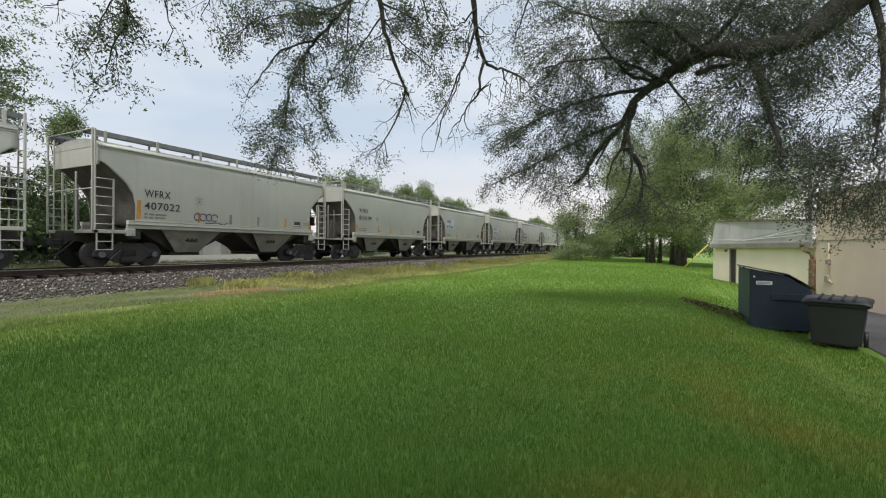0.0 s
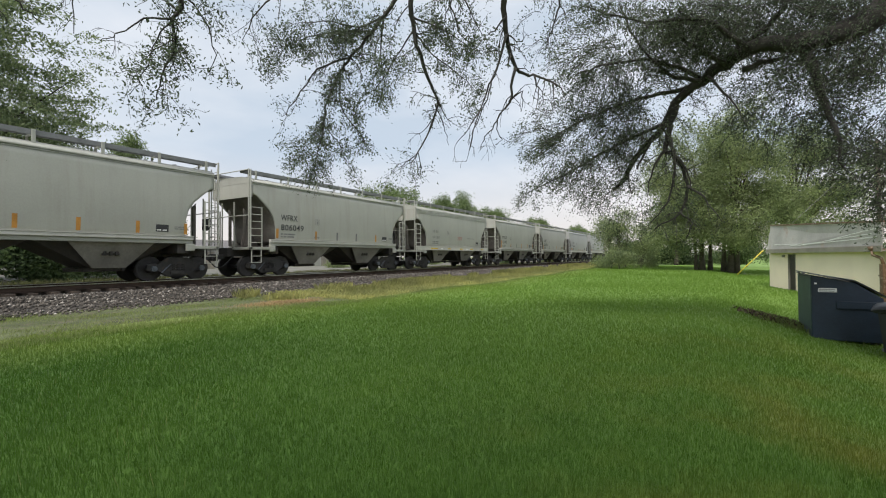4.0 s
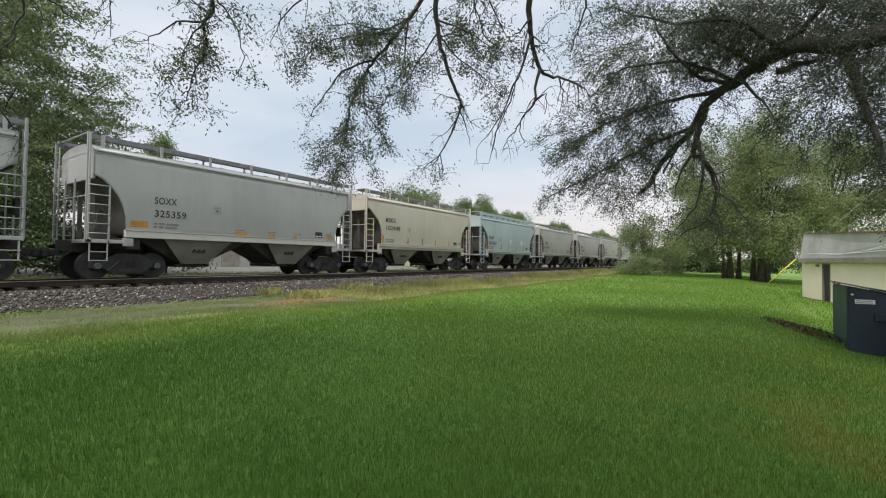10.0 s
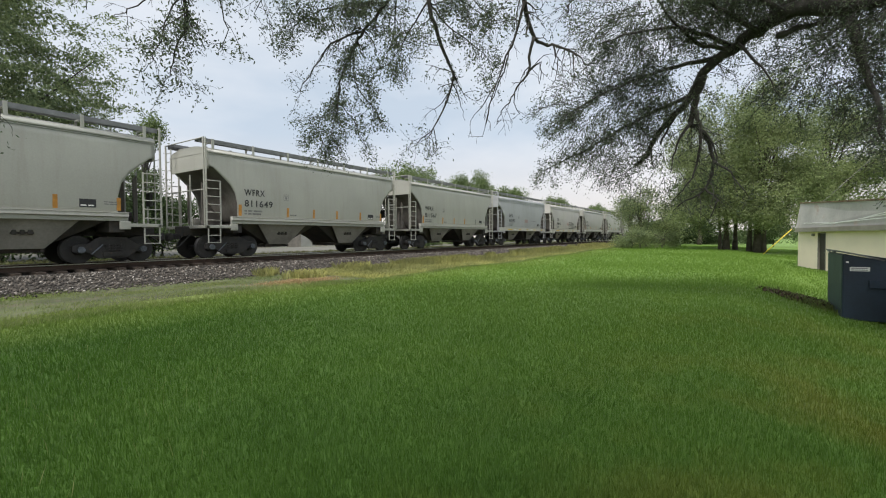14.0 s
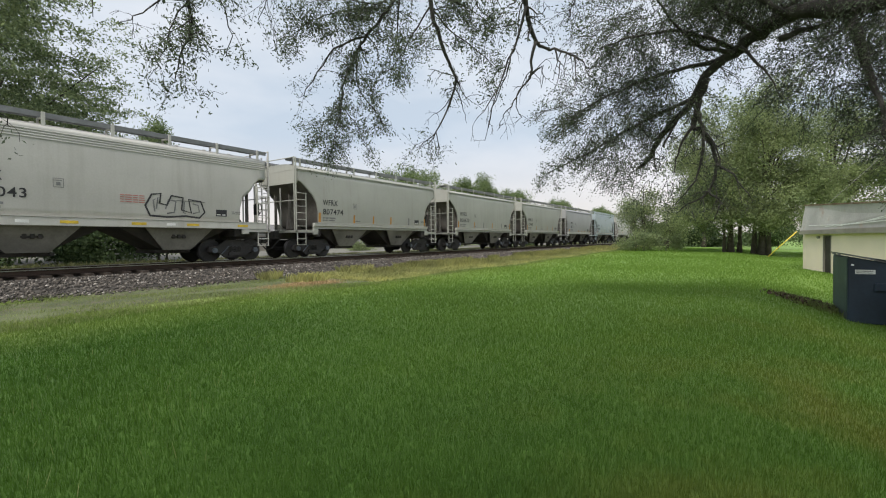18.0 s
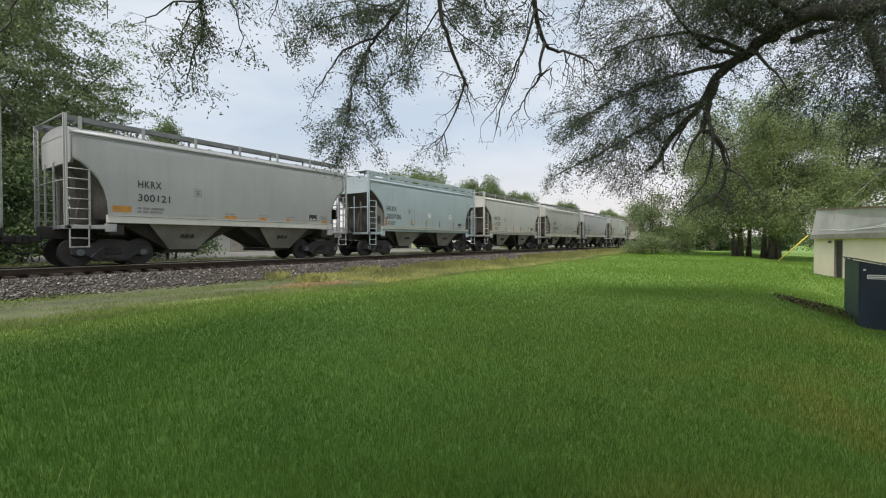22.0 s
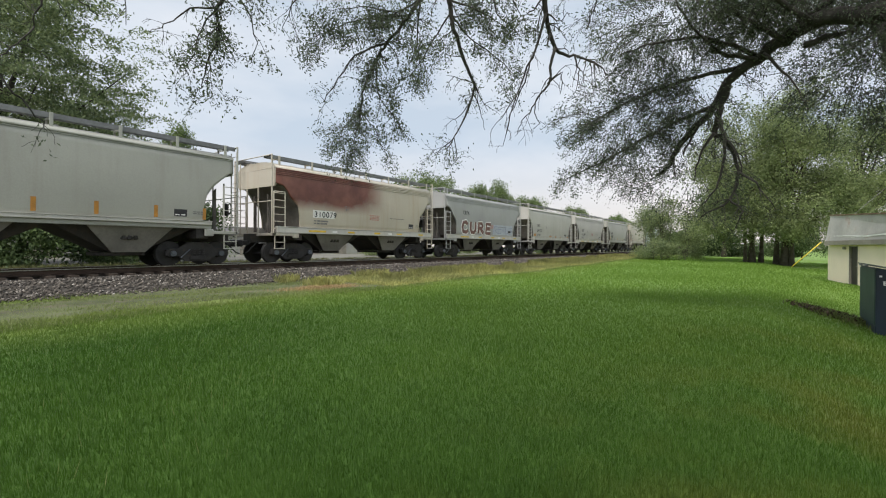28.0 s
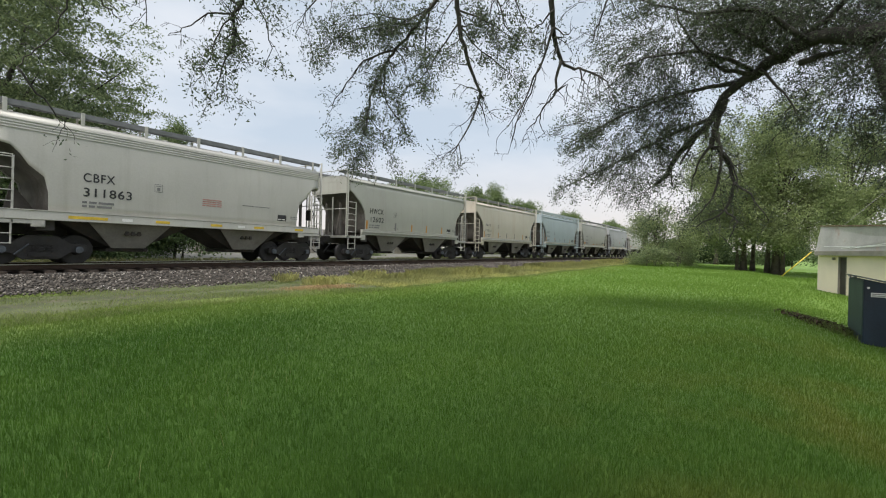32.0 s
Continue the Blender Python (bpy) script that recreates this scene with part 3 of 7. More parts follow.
def box(bm, x0, x1, y0, y1, z0, z1, bevel=0.0):
    vs = [bm.verts.new((x, y, z)) for z in (z0, z1) for x, y in ((x0, y0), (x1, y0), (x1, y1), (x0, y1))]
    fs = [bm.faces.new([vs[i] for i in f]) for f in ((3, 2, 1, 0), (4, 5, 6, 7), (0, 1, 5, 4), (1, 2, 6, 5), (2, 3, 7, 6), (3, 0, 4, 7))]
    if bevel:
        bmesh.ops.bevel(bm, geom=list({e for f in fs for e in f.edges}), offset=bevel, segments=1, affect="EDGES")
    return bm


def tube(bm, pts, radii, n=6, cap=True):
    """A tapering tube along a line of points."""
    pts = [Vector(p) for p in pts]
    if not hasattr(radii, "__len__"):
        radii = [radii] * len(pts)
    rings = []
    side = None
    for i, p in enumerate(pts):
        d = (pts[min(i + 1, len(pts) - 1)] - pts[max(i - 1, 0)]).normalized()
        if side is None:
            side = d.orthogonal().normalized()
        side = (side - d * side.dot(d)).normalized()
        up = d.cross(side)
        rings.append([bm.verts.new(p + (side * math.cos(a) + up * math.sin(a)) * radii[i]) for a in [2 * math.pi * k / n for k in range(n)]])
    for a, b in zip(rings, rings[1:]):
        for k in range(n):
            bm.faces.new((a[k], a[(k + 1) % n], b[(k + 1) % n], b[k])).smooth = n > 5
    if cap:
        bm.faces.new(rings[0][::-1])
        bm.faces.new(rings[-1])
    return bm


def prism(bm, outline, y0, y1):
    """An outline in x and z, drawn out along y."""
    a = [bm.verts.new((x, y0, z)) for x, z in outline]
    b = [bm.verts.new((x, y1, z)) for x, z in outline]
    bm.faces.new(a)
    bm.faces.new(b[::-1])
    n = len(a)
    for i in range(n):
        bm.faces.new((a[i], b[i], b[(i + 1) % n], a[(i + 1) % n]))
    bmesh.ops.recalc_face_normals(bm, faces=bm.faces)
    return bm


def disc(bm, x, y0, y1, z, r, n=20):
    """A round drum about an axle along y."""
    return tube(bm, [(x, y0, z), (x, y1, z)], r, n)


def raw_mesh(name, verts, faces, material, smooth=False):
    """A mesh from arrays: verts (n, 3) and faces (m, 3 or 4)."""
    verts, faces = np.asarray(verts, dtype=np.float32), np.asarray(faces, dtype=np.int32)
    k = faces.shape[1]
    me = bpy.data.meshes.new(name)
    me.vertices.add(len(verts))
    me.vertices.foreach_set("co", verts.ravel())
    me.loops.add(faces.size)
    me.loops.foreach_set("vertex_index", faces.ravel())
    me.polygons.add(len(faces))
    me.polygons.foreach_set("loop_start", np.arange(0, faces.size, k, dtype=np.int32))
    me.polygons.foreach_set("loop_total", np.full(len(faces), k, dtype=np.int32))
    if smooth:
        me.polygons.foreach_set("use_smooth", np.ones(len(faces), dtype=bool))
    me.update(calc_edges=True)
    me.materials.append(material)
    return me


def leaves(name, centres, size, material, rng, droop=0.3, long=1.7):
    """Folded leaf blades, one at each centre."""
    n = len(centres)
    d = rng.normal(size=(n, 3))
    d[:, 2] -= droop
    d /= np.linalg.norm(d, axis=1)[:, None]
    s = np.cross(d, rng.normal(size=(n, 3)))
    s /= np.linalg.norm(s, axis=1)[:, None] + 1e-9
    up = np.cross(d, s)
    L = (size * rng.uniform(0.65, 1.3, n))[:, None]
    w = L / long * 0.5
    a, b = centres - d * L * 0.5, centres + d * L * 0.5
    c, e = centres + s * w + up * L * 0.08, centres - s * w + up * L * 0.08
    verts = np.stack([a, c, b, e], 1).reshape(-1, 3)
    i = np.arange(n)[:, None] * 4
    return raw_mesh(name, verts, np.concatenate([i, i + 1, i + 2, i + 3], 1), material)


# ---- ground, verge and track ----
RAIL_Z, TRACK_Y = 0.82, 18.70


def ease(a, b, v):
    t = np.clip((v - a) / (b - a), 0, 1)
    return t * t * (3 - 2 * t)


def ground_z(x, y):
    """The lie of the land: a nearly level lawn, a low dip to the yard, a bank of ballast under the track."""
    x, y = np.asarray(x, dtype=float), np.asarray(y, dtype=float)
    z = 0.10 * ease(4, 12, y) + 0.30 * ease(20, 60, x) * ease(-12, 6, y)
    z = z - 0.50 * ease(0.6, -3.3, y) * ease(2, 9, x) * (1 - 0.5 * ease(22, 40, x))
    z = z + 0.035 * np.sin(x * 0.55 + 1.0) * np.sin(y * 0.45) * ease(3, 7, np.hypot(x, y))
    bank = ease(15.0, 16.9, y) * (1 - ease(20.6, 22.4, y))
    far = ease(21, 26, y)
    return z * (1 - bank) * (1 - far) + bank * (RAIL_Z - 0.335) + far * 0.25


def sheet(name, xs, ys, lift, material, kind, label):
    X, Y = np.meshgrid(xs, ys, indexing="ij")
    Z = ground_z(X, Y) + lift
    verts = np.stack([X, Y, Z], -1).reshape(-1, 3)
    i, j = np.meshgrid(np.arange(len(xs) - 1), np.arange(len(ys) - 1), indexing="ij")
    a = (i * len(ys) + j).ravel()
    faces = np.stack([a, a + len(ys), a + len(ys) + 1, a + 1], 1)
    return tagged(new(name, raw_mesh(name, verts, faces, material, True)), label, kind=kind)


xs = np.concatenate([[-3000, -800, -300, -120], np.arange(-60, 100, 1.0), np.arange(100, 300, 10), [300, 600, 1500, 3000]])
ys = np.concatenate([[-3000, -800, -200, -80], np.arange(-40, 12, 1.0), np.arange(12, 27, 0.3), np.arange(27, 80, 4), [80, 160, 500, 1500, 3000]])
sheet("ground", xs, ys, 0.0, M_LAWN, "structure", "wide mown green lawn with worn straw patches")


def strip(name, y_in, y_out, lift, material, label, x0=-60.0, x1=130.0, uneven=0.25, seed=3, step=0.5, rows=6):
    """A band of other ground along the track, with wavering edges."""
    rng = np.random.default_rng(seed)
    xs_ = np.arange(x0, x1, step)
    wa = np.interp(xs_, np.arange(x0, x1 + 3, 2.0), rng.normal(0, uneven, len(np.arange(x0, x1 + 3, 2.0))))
    wb = np.interp(xs_, np.arange(x0, x1 + 3, 1.3), rng.normal(0, uneven, len(np.arange(x0, x1 + 3, 1.3))))
    f = np.linspace(0, 1, rows)[None]
    Y = (y_in + wa)[:, None] * (1 - f) + (y_out + wb)[:, None] * f
    X = np.repeat(xs_[:, None], rows, 1)
    edge = np.minimum(f, 1 - f) > 0
    Z = ground_z(X, Y) + np.where(edge, lift, -0.03)
    verts = np.stack([X, Y, Z], -1).reshape(-1, 3)
    i, j = np.meshgrid(np.arange(len(xs_) - 1), np.arange(rows - 1), indexing="ij")
    a = (i * rows + j).ravel()
    return tagged(new(name, raw_mesh(name, verts, np.stack([a, a + rows, a + rows + 1, a + 1], 1), material, True)), label, kind="structure")


strip("verge", 11.2, 15.6, 0.03, M_VERGE, "rough weedy verge of gravel and thin grass")
strip("verge_far", 21.6, 25.0, 0.03, M_VERGE, "rough weedy verge beyond the track", seed=8)
strip("ballast_bed", 15.2, 22.2, 0.045, M_BALLAST, "grey crushed-stone ballast bank under the track", x0=-420, x1=520, uneven=0.12, seed=5, step=2.0, rows=26)

strip("track_bed", 17.15, 20.3, 0.06, M_TRACKBED, "dark oily stone bed between the ties", x0=-420, x1=520, uneven=0.06, seed=6, step=1.0, rows=8)

# loose ballast stones on the near shoulder and between the ties
rs = np.random.default_rng(11)
n = 34000
sx = -3 + 66 * rs.random(n) ** 1.5
sy = 15.0 + 2.75 * rs.random(n) ** 0.9
keep = (sy + rs.normal(0, 0.22, n) > 15.25) & (sy < 17.32)
sx, sy = sx[keep], sy[keep]
n = len(sx)
size = rs.uniform(0.022, 0.062, n)
oct_v = np.array([(1, 0, 0), (-1, 0, 0), (0, 1, 0), (0, -1, 0), (0, 0, 1), (0, 0, -1)], float)
oct_f = np.array([(0, 2, 4), (2, 1, 4), (1, 3, 4), (3, 0, 4), (2, 0, 5), (1, 2, 5), (3, 1, 5), (0, 3, 5)])
sv = oct_v[None] * rs.uniform(0.6, 1.25, (n, 6, 3)) * size[:, None, None]
ang = rs.uniform(0, 6.28, n)
ca, sa = np.cos(ang)[:, None], np.sin(ang)[:, None]
sv = np.stack([sv[:, :, 0] * ca - sv[:, :, 1] * sa, sv[:, :, 0] * sa + sv[:, :, 1] * ca, sv[:, :, 2] * 0.8], -1)
sv += np.stack([sx, sy, ground_z(sx, sy) + 0.05 + size * 0.2], -1)[:, None]
sf = (oct_f[None] + np.arange(n)[:, None, None] * 6).reshape(-1, 3)
tagged(new("ballast_stones", raw_mesh("ballast_stones", sv.reshape(-1, 3), sf, M_STONE)), "grey and tan crushed ballast stones", "gravel", kind="stuff")

# the track: two rails, ties
track = thing("railway_track", pose(0, TRACK_Y, 0), "single railway track with rusty rails on timber ties", "railway track")
for side in (-1, 1):
    bm = bmesh.new()
    y = side * 0.755
    prof = [(-0.07, -0.175), (0.07, -0.175), (0.07, -0.16), (0.012, -0.14), (0.010, -0.045), (0.036, -0.035), (0.036, -0.008), (-0.036, -0.008), (-0.036, -0.035), (-0.010, -0.045), (-0.012, -0.14), (-0.07, -0.16)]
    a = [bm.verts.new((-420, y + p, RAIL_Z + q)) for p, q in prof]
    b = [bm.verts.new((520, y + p, RAIL_Z + q)) for p, q in prof]
    for k in range(len(prof)):
        bm.faces.new((a[k], a[(k + 1) % len(prof)], b[(k + 1) % len(prof)], b[k]))
    bm.faces.new(a[::-1]), bm.faces.new(b)
    bmesh.ops.recalc_face_normals(bm, faces=bm.faces)
    rail = part("rail", bm, M_RAIL, track)
    bm = bmesh.new()
    box(bm, -420, 520, y - 0.038, y + 0.038, RAIL_Z - 0.026, RAIL_Z)
    part("rail_head", bm, M_RAILHEAD, rail, "bright polished running surface")
bm = bmesh.new()
box(bm, -0.115, 0.115, -1.30, 1.30, RAIL_Z - 0.36, RAIL_Z - 0.185, 0.012)
tie = part("tie", bm, M_TIE, track)
bm = bmesh.new()
box(bm, -0.09, 0.09, -0.755 - 0.17, -0.755 + 0.17, RAIL_Z - 0.185, RAIL_Z - 0.168)
plate = part("tie_plate", bm, M_RAIL, track)
plate.matrix_basis = pose(-20, 0, 0)
rt = random.Random(4)
for k in range(1, 230):
    share("tie_plate", plate.data, track, pose(-20 + k * 0.53, 0, 0))
    share("tie", tie.data, track, pose(-20 + k * 0.53, rt.uniform(-0.06, 0.06), rt.uniform(-0.012, 0.006), 0, 0, rt.uniform(-0.8, 0.8)))
tie.matrix_basis = pose(-20, 0, 0)
vs, fs = [], []
for k in list(range(-750, 0)) + list(range(230, 1010)):
    x = -20 + k * 0.53
    o = len(vs)
    vs += [(x + dx, dy, RAIL_Z + dz) for dz in (-0.36, -0.185) for dx, dy in ((-0.11, -1.3), (0.11, -1.3), (0.11, 1.3), (-0.11, 1.3))]
    fs += [[o + i for i in f] for f in ((4, 5, 6, 7), (0, 1, 5, 4), (1, 2, 6, 5), (2, 3, 7, 6), (3, 0, 4, 7))]
far_ties = new("distant_ties", raw_mesh("distant_ties", vs, fs, M_TIE))
far_ties.parent = track
tagged(far_ties, kind="stuff")
# rail joints: bolted bars along the near rail
bm = bmesh.new()
box(bm, -0.45, 0.45, -0.032, -0.012, RAIL_Z - 0.14, RAIL_Z - 0.05, 0.004)
for q in range(6):
    disc(bm, -0.36 + q * 0.144, -0.05, -0.03, RAIL_Z - 0.095, 0.018, 6)
joint = part("joint_bar", bm, M_RAIL, track)
joint.matrix_basis = pose(9.2, -0.755, 0)
for k in range(1, 5):
    share("joint_bar", joint.data, track, pose(9.2 + 11.9 * k, -0.755, 0))


# ---- freight cars ----
PITCH, FIRST = 12.88, 13.37          # coupled length; the middle of car 1 at the start
SPEED = 11.8426                      # metres a second, towards -x
TOP, SILL = 4.22, 1.55


def side_y(z):
    """Half-width of the bulging car side at a height above the rail."""
    return 1.49 + 0.075 * math.sin(math.pi * min(1, max(0, (z - 1.2) / 3.1)))


CUTS = {
    "arc": [(-5.55, 3.40), (-5.36, 3.30), (-5.12, 3.08), (-4.92, 2.82), (-4.76, 2.50), (-4.66, 2.12), (-4.62, 1.60)],
    "angle": [(-5.55, 3.66), (-5.38, 3.60), (-5.04, 3.30), (-4.72, 3.00), (-4.50, 2.66), (-4.40, 2.24), (-4.38, 1.60)],
    "rib": [(-5.55, 3.50), (-5.20, 3.42), (-4.98, 3.18), (-4.82, 2.92), (-4.46, 2.60), (-4.36, 2.16), (-4.34, 1.60)],
}


def side_sheet(cut):
    """One curved side with its cut-away lower ends, a double skin 3 cm thick."""
    bm = bmesh.new()
    cols = [(x, z) for x, z in cut] + [(x, SILL) for x in (-3.0, -1.5, 0, 1.5, 3.0)] + [(-x, z) for x, z in cut[::-1]]
    m = 9
    def skin(off):
        grid = []
        for x, z0 in cols:
            grid.append([bm.verts.new((x, -(side_y(z0 + (TOP - z0) * k / m) - off), z0 + (TOP - z0) * k / m)) for k in range(m + 1)])
        return grid
    out, inn = skin(0), skin(0.03)
    for i in range(len(cols) - 1):
        for k in range(m):
            bm.faces.new((out[i][k], out[i + 1][k], out[i + 1][k + 1], out[i][k + 1])).smooth = True
            bm.faces.new((inn[i][k], inn[i][k + 1], inn[i + 1][k + 1], inn[i + 1][k]))
        bm.faces.new((out[i][0], inn[i][0], inn[i + 1][0], out[i + 1][0]))
        bm.faces.new((out[i][m], out[i + 1][m], inn[i + 1][m], inn[i][m]))
    for i in (0, -1):
        for k in range(m):
            q = (out[i][k], out[i][k + 1], inn[i][k + 1], inn[i][k])
            bm.faces.new(q if i == 0 else q[::-1])
    return bm


def turned(bm, ang):
    bmesh.ops.rotate(bm, verts=bm.verts, cent=(0, 0, 0), matrix=Matrix.Rotation(ang, 3, "Z"))
    return bm


def twice(name, bm, material, car, label=""):
    """The same piece at both ends (or sides) of a car: turned half round."""
    a = part(name, bm, material, car, label)
    return a, share(name, a.data, car, pose(0, 0, 0, 0, 0, 180), label)


def make_truck(car, x):
    bm = bmesh.new()
    box(bm, -0.20, 0.20, -1.05, 1.05, 0.36, 0.66, 0.03)
    box(bm, -0.12, 0.12, -0.30, 0.30, 0.66, 0.95, 0.02)
    truck = part("truck", bm, M_CAST, car, "black cast-steel four-wheel truck")
    truck.matrix_basis = pose(x, 0, 0)
    outline = [(-1.12, 0.40), (-1.10, 0.60), (-0.92, 0.66), (-0.72, 0.64), (-0.36, 0.88), (0.36, 0.88), (0.72, 0.64), (0.92, 0.66), (1.10, 0.60), (1.12, 0.40),
               (0.96, 0.34), (0.70, 0.36), (0.42, 0.16), (-0.42, 0.16), (-0.70, 0.36), (-0.96, 0.34)]
    bm = bmesh.new()
    prism(bm, outline, -1.10, -0.96)
    bmesh.ops.bevel(bm, geom=bm.edges[:], offset=0.012, segments=1, affect="EDGES")
    prism(bm, [(-0.30, 0.24), (0.30, 0.24), (0.30, 0.36), (-0.30, 0.36)], -1.16, -1.10)
    frame_a = part("side_frame", bm, M_CAST, truck)
    share("side_frame", frame_a.data, truck, pose(0, 0, 0, 0, 0, 180))
    bm = bmesh.new()
    tube(bm, [(0.065 * math.cos(a_), -1.12 + 0.065 * math.sin(a_), 0.36 + 0.011 * a_ / 0.785) for a_ in [0.785 * i for i in range(25)]], 0.014, 4)
    spring = part("spring", bm, M_CAST, truck)
    for sx_ in (-0.18, 0.18):
        share("spring", spring.data, truck, pose(sx_, 0, 0))
    bm = bmesh.new()
    tube(bm, [(-0.62, -1.13, 0.30), (-0.30, -1.15, 0.62)], 0.022, 5)
    part("brake_lever", bm, M_CAP, truck, "pale grey brake lever")
    for sx_ in (-0.89, 0.89):
        bm = bmesh.new()
        tube(bm, [(0, -1.0, 0), (0, 1.0, 0)], 0.085, 10)
        for sd in (-1, 1):
            tube(bm, [(0, sd * 0.66, 0), (0, sd * 0.685, 0), (0, sd * 0.70, 0), (0, sd * 0.80, 0)], [0.485, 0.485, 0.457, 0.455], 28)
            tube(bm, [(0, sd * 0.80, 0), (0, sd * 0.815, 0)], [0.40, 0.40], 24)
            tube(bm, [(0, sd * 0.815, 0), (0, sd * 0.90, 0)], [0.17, 0.13], 14)
        wheels = part("wheelset", bm, M_WHEEL, truck)
        wheels.matrix_basis = pose(sx_, 0, 0.457)
        for sd in (-1, 1):
            bm = bmesh.new()
            disc(bm, sx_, sd * 1.11, sd * 1.19, 0.457, 0.105, 14)
            disc(bm, sx_, sd * 1.185, sd * 1.205, 0.457, 0.05, 8)
            for q in range(3):
                disc(bm, sx_ + 0.07 * math.cos(q * 2.1 + 0.5), sd * 1.18, sd * 1.21, 0.457 + 0.07 * math.sin(q * 2.1 + 0.5), 0.016, 6)
            part("bearing", bm, M_CAP, truck, "grey-blue bearing end cap")
    return truck


def make_car(kind, paint, label):
    """A two-bay covered hopper; the near side faces -y, the front is at -x."""
    car = thing("hopper_car", pose(0, TRACK_Y, RAIL_Z), label, "hopper car", "cars of the freight train")
    cut, rib = CUTS[kind], kind == "rib"
    p0 = paint
    twice("side_sheet", side_sheet(cut), p0, car)
    # roof: rounded shoulders rising to the hatch
    bm = bmesh.new()
    prof = [(-1.50, TOP - 0.03), (-1.50, TOP + 0.02), (-1.42, 4.32), (-1.22, 4.41), (-0.75, 4.49), (-0.35, 4.52), (0.35, 4.52), (0.75, 4.49), (1.22, 4.41), (1.42, 4.32), (1.50, TOP + 0.02), (1.50, TOP - 0.03)]
    rows_ = [[bm.verts.new((x, y, z)) for y, z in prof] for x in (-5.58, -2.8, 0, 2.8, 5.58)]
    for a, b in zip(rows_, rows_[1:]):
        for k in range(len(prof) - 1):
            bm.faces.new((a[k], a[k + 1], b[k + 1], b[k])).smooth = True
    for r_ in (rows_[0], rows_[-1]):
        bm.faces.new(r_)
    bmesh.ops.recalc_face_normals(bm, faces=bm.faces)
    part("roof", bm, p0, car)
    bm = bmesh.new()
    if rib:
        for z in (3.92, 4.00, 4.08, 4.16):
            box(bm, -5.56, 5.56, -side_y(z) - 0.022, -side_y(z) + 0.005, z - 0.02, z + 0.02, 0.008)
    else:
        box(bm, -5.56, 5.56, -1.545, -1.49, TOP - 0.045, TOP + 0.012, 0.01)
        box(bm, -5.56, 5.56, -1.525, -1.49, TOP - 0.10, TOP - 0.062, 0.006)
    twice("eave_rib" if rib else "eave_angle", bm, p0, car)
    bm = bmesh.new()
    box(bm, -5.0, 5.0, -0.32, 0.32, 4.52, 4.6, 0.02)
    for q in range(10):
        box(bm, -5.04 + q * 1.07, -4.94 + q * 1.07, -0.36, 0.36, 4.595, 4.625, 0.005)
    part("hatch_cover", bm, M_GALV if not rib else p0, car)
    # roof walkways on brackets
    bm = bmesh.new()
    box(bm, -5.72, 5.72, -1.36, -1.33, 4.58, 4.74)
    box(bm, -5.72, 5.72, -0.86, -0.83, 4.64, 4.74)
    for q in range(58):
        x = -5.7 + q * 0.2
        box(bm, x, x + 0.09, -1.33, -0.86, 4.695, 4.725)
    for z_ in (0.06, 0.22, 0.38):
        box(bm, -5.72, 5.72, -1.30 + z_, -1.285 + z_, 4.67, 4.735)
    twice("walkway", bm, M_GALV, car, "grey steel grating walkway along the roof")
    bm = bmesh.new()
    box(bm, -0.05, 0.05, -1.40, -1.37, 4.30, 4.75, 0.004)
    box(bm, -0.03, 0.03, -1.37, -0.82, 4.60, 4.64)
    box(bm, -0.03, 0.03, -0.86, -0.83, 4.48, 4.60)
    bracket = part("walkway_bracket", bm, p0, car)
    bracket.matrix_basis = pose(-5.3, 0, 0)
    for q in range(1, 7):
        share("walkway_bracket", bracket.data, car, pose(-5.3 + q * 1.767, 0, 0))
    for q in range(7):
        share("walkway_bracket", bracket.data, car, pose(5.3 - q * 1.767, 0, 0, 0, 0, 180))
    # end wall above the cut, slope sheet below it
    bm = bmesh.new()
    zc = cut[0][1]
    ring = [(-1.42, zc - 0.1), (-1.50, zc + 0.02), (-1.50, TOP - 0.02), (-1.42, 4.31), (-1.22, 4.39), (1.22, 4.39), (1.42, 4.31), (1.50, TOP - 0.02), (1.50, zc + 0.02), (1.42, zc - 0.1)]
    a = [bm.verts.new((-5.57, y, z)) for y, z in ring]
    b = [bm.verts.new((-5.50, y, z)) for y, z in ring]
    bm.faces.new(a[::-1]), bm.faces.new(b)
    for k in range(len(ring)):
        bm.faces.new((a[k], a[(k + 1) % len(ring)], b[(k + 1) % len(ring)], b[k]))
    bmesh.ops.recalc_face_normals(bm, faces=bm.faces)
    twice("end_wall", bm, p0, car)
    bm = bmesh.new()
    line = [(x + 0.035, z) for x, z in cut] + [(-4.0, 1.42)]
    rows_ = [[bm.verts.new((x + t, y, z)) for x, z in line] for y, t in ((-1.455, 0), (1.455, 0), (1.455, 0.04), (-1.455, 0.04))]
    for k in range(4):
        for q in range(len(line) - 1):
            bm.faces.new((rows_[k][q], rows_[k][q + 1], rows_[(k + 1) % 4][q + 1], rows_[(k + 1) % 4][q])).smooth = k in (0, 2)
    for q in (0, -1):
        bm.faces.new([r_[q] for r_ in rows_])
    bmesh.ops.recalc_face_normals(bm, faces=bm.faces)
    # the recess's shade is in this sheet's darker colour, with its grime
    twice("slope_sheet", bm, M_GRIME_SHADE, car, "grimy slope sheet, darkened for shade")
    # stiffener plates under the slope sheet
    bm = bmesh.new()
    for y in (-0.55, 0.55):
        prism(bm, [(-5.35, 1.4), (-5.22, 1.4), (-5.22, 2.95), (-5.35, 3.1)], y - 0.03, y + 0.03)
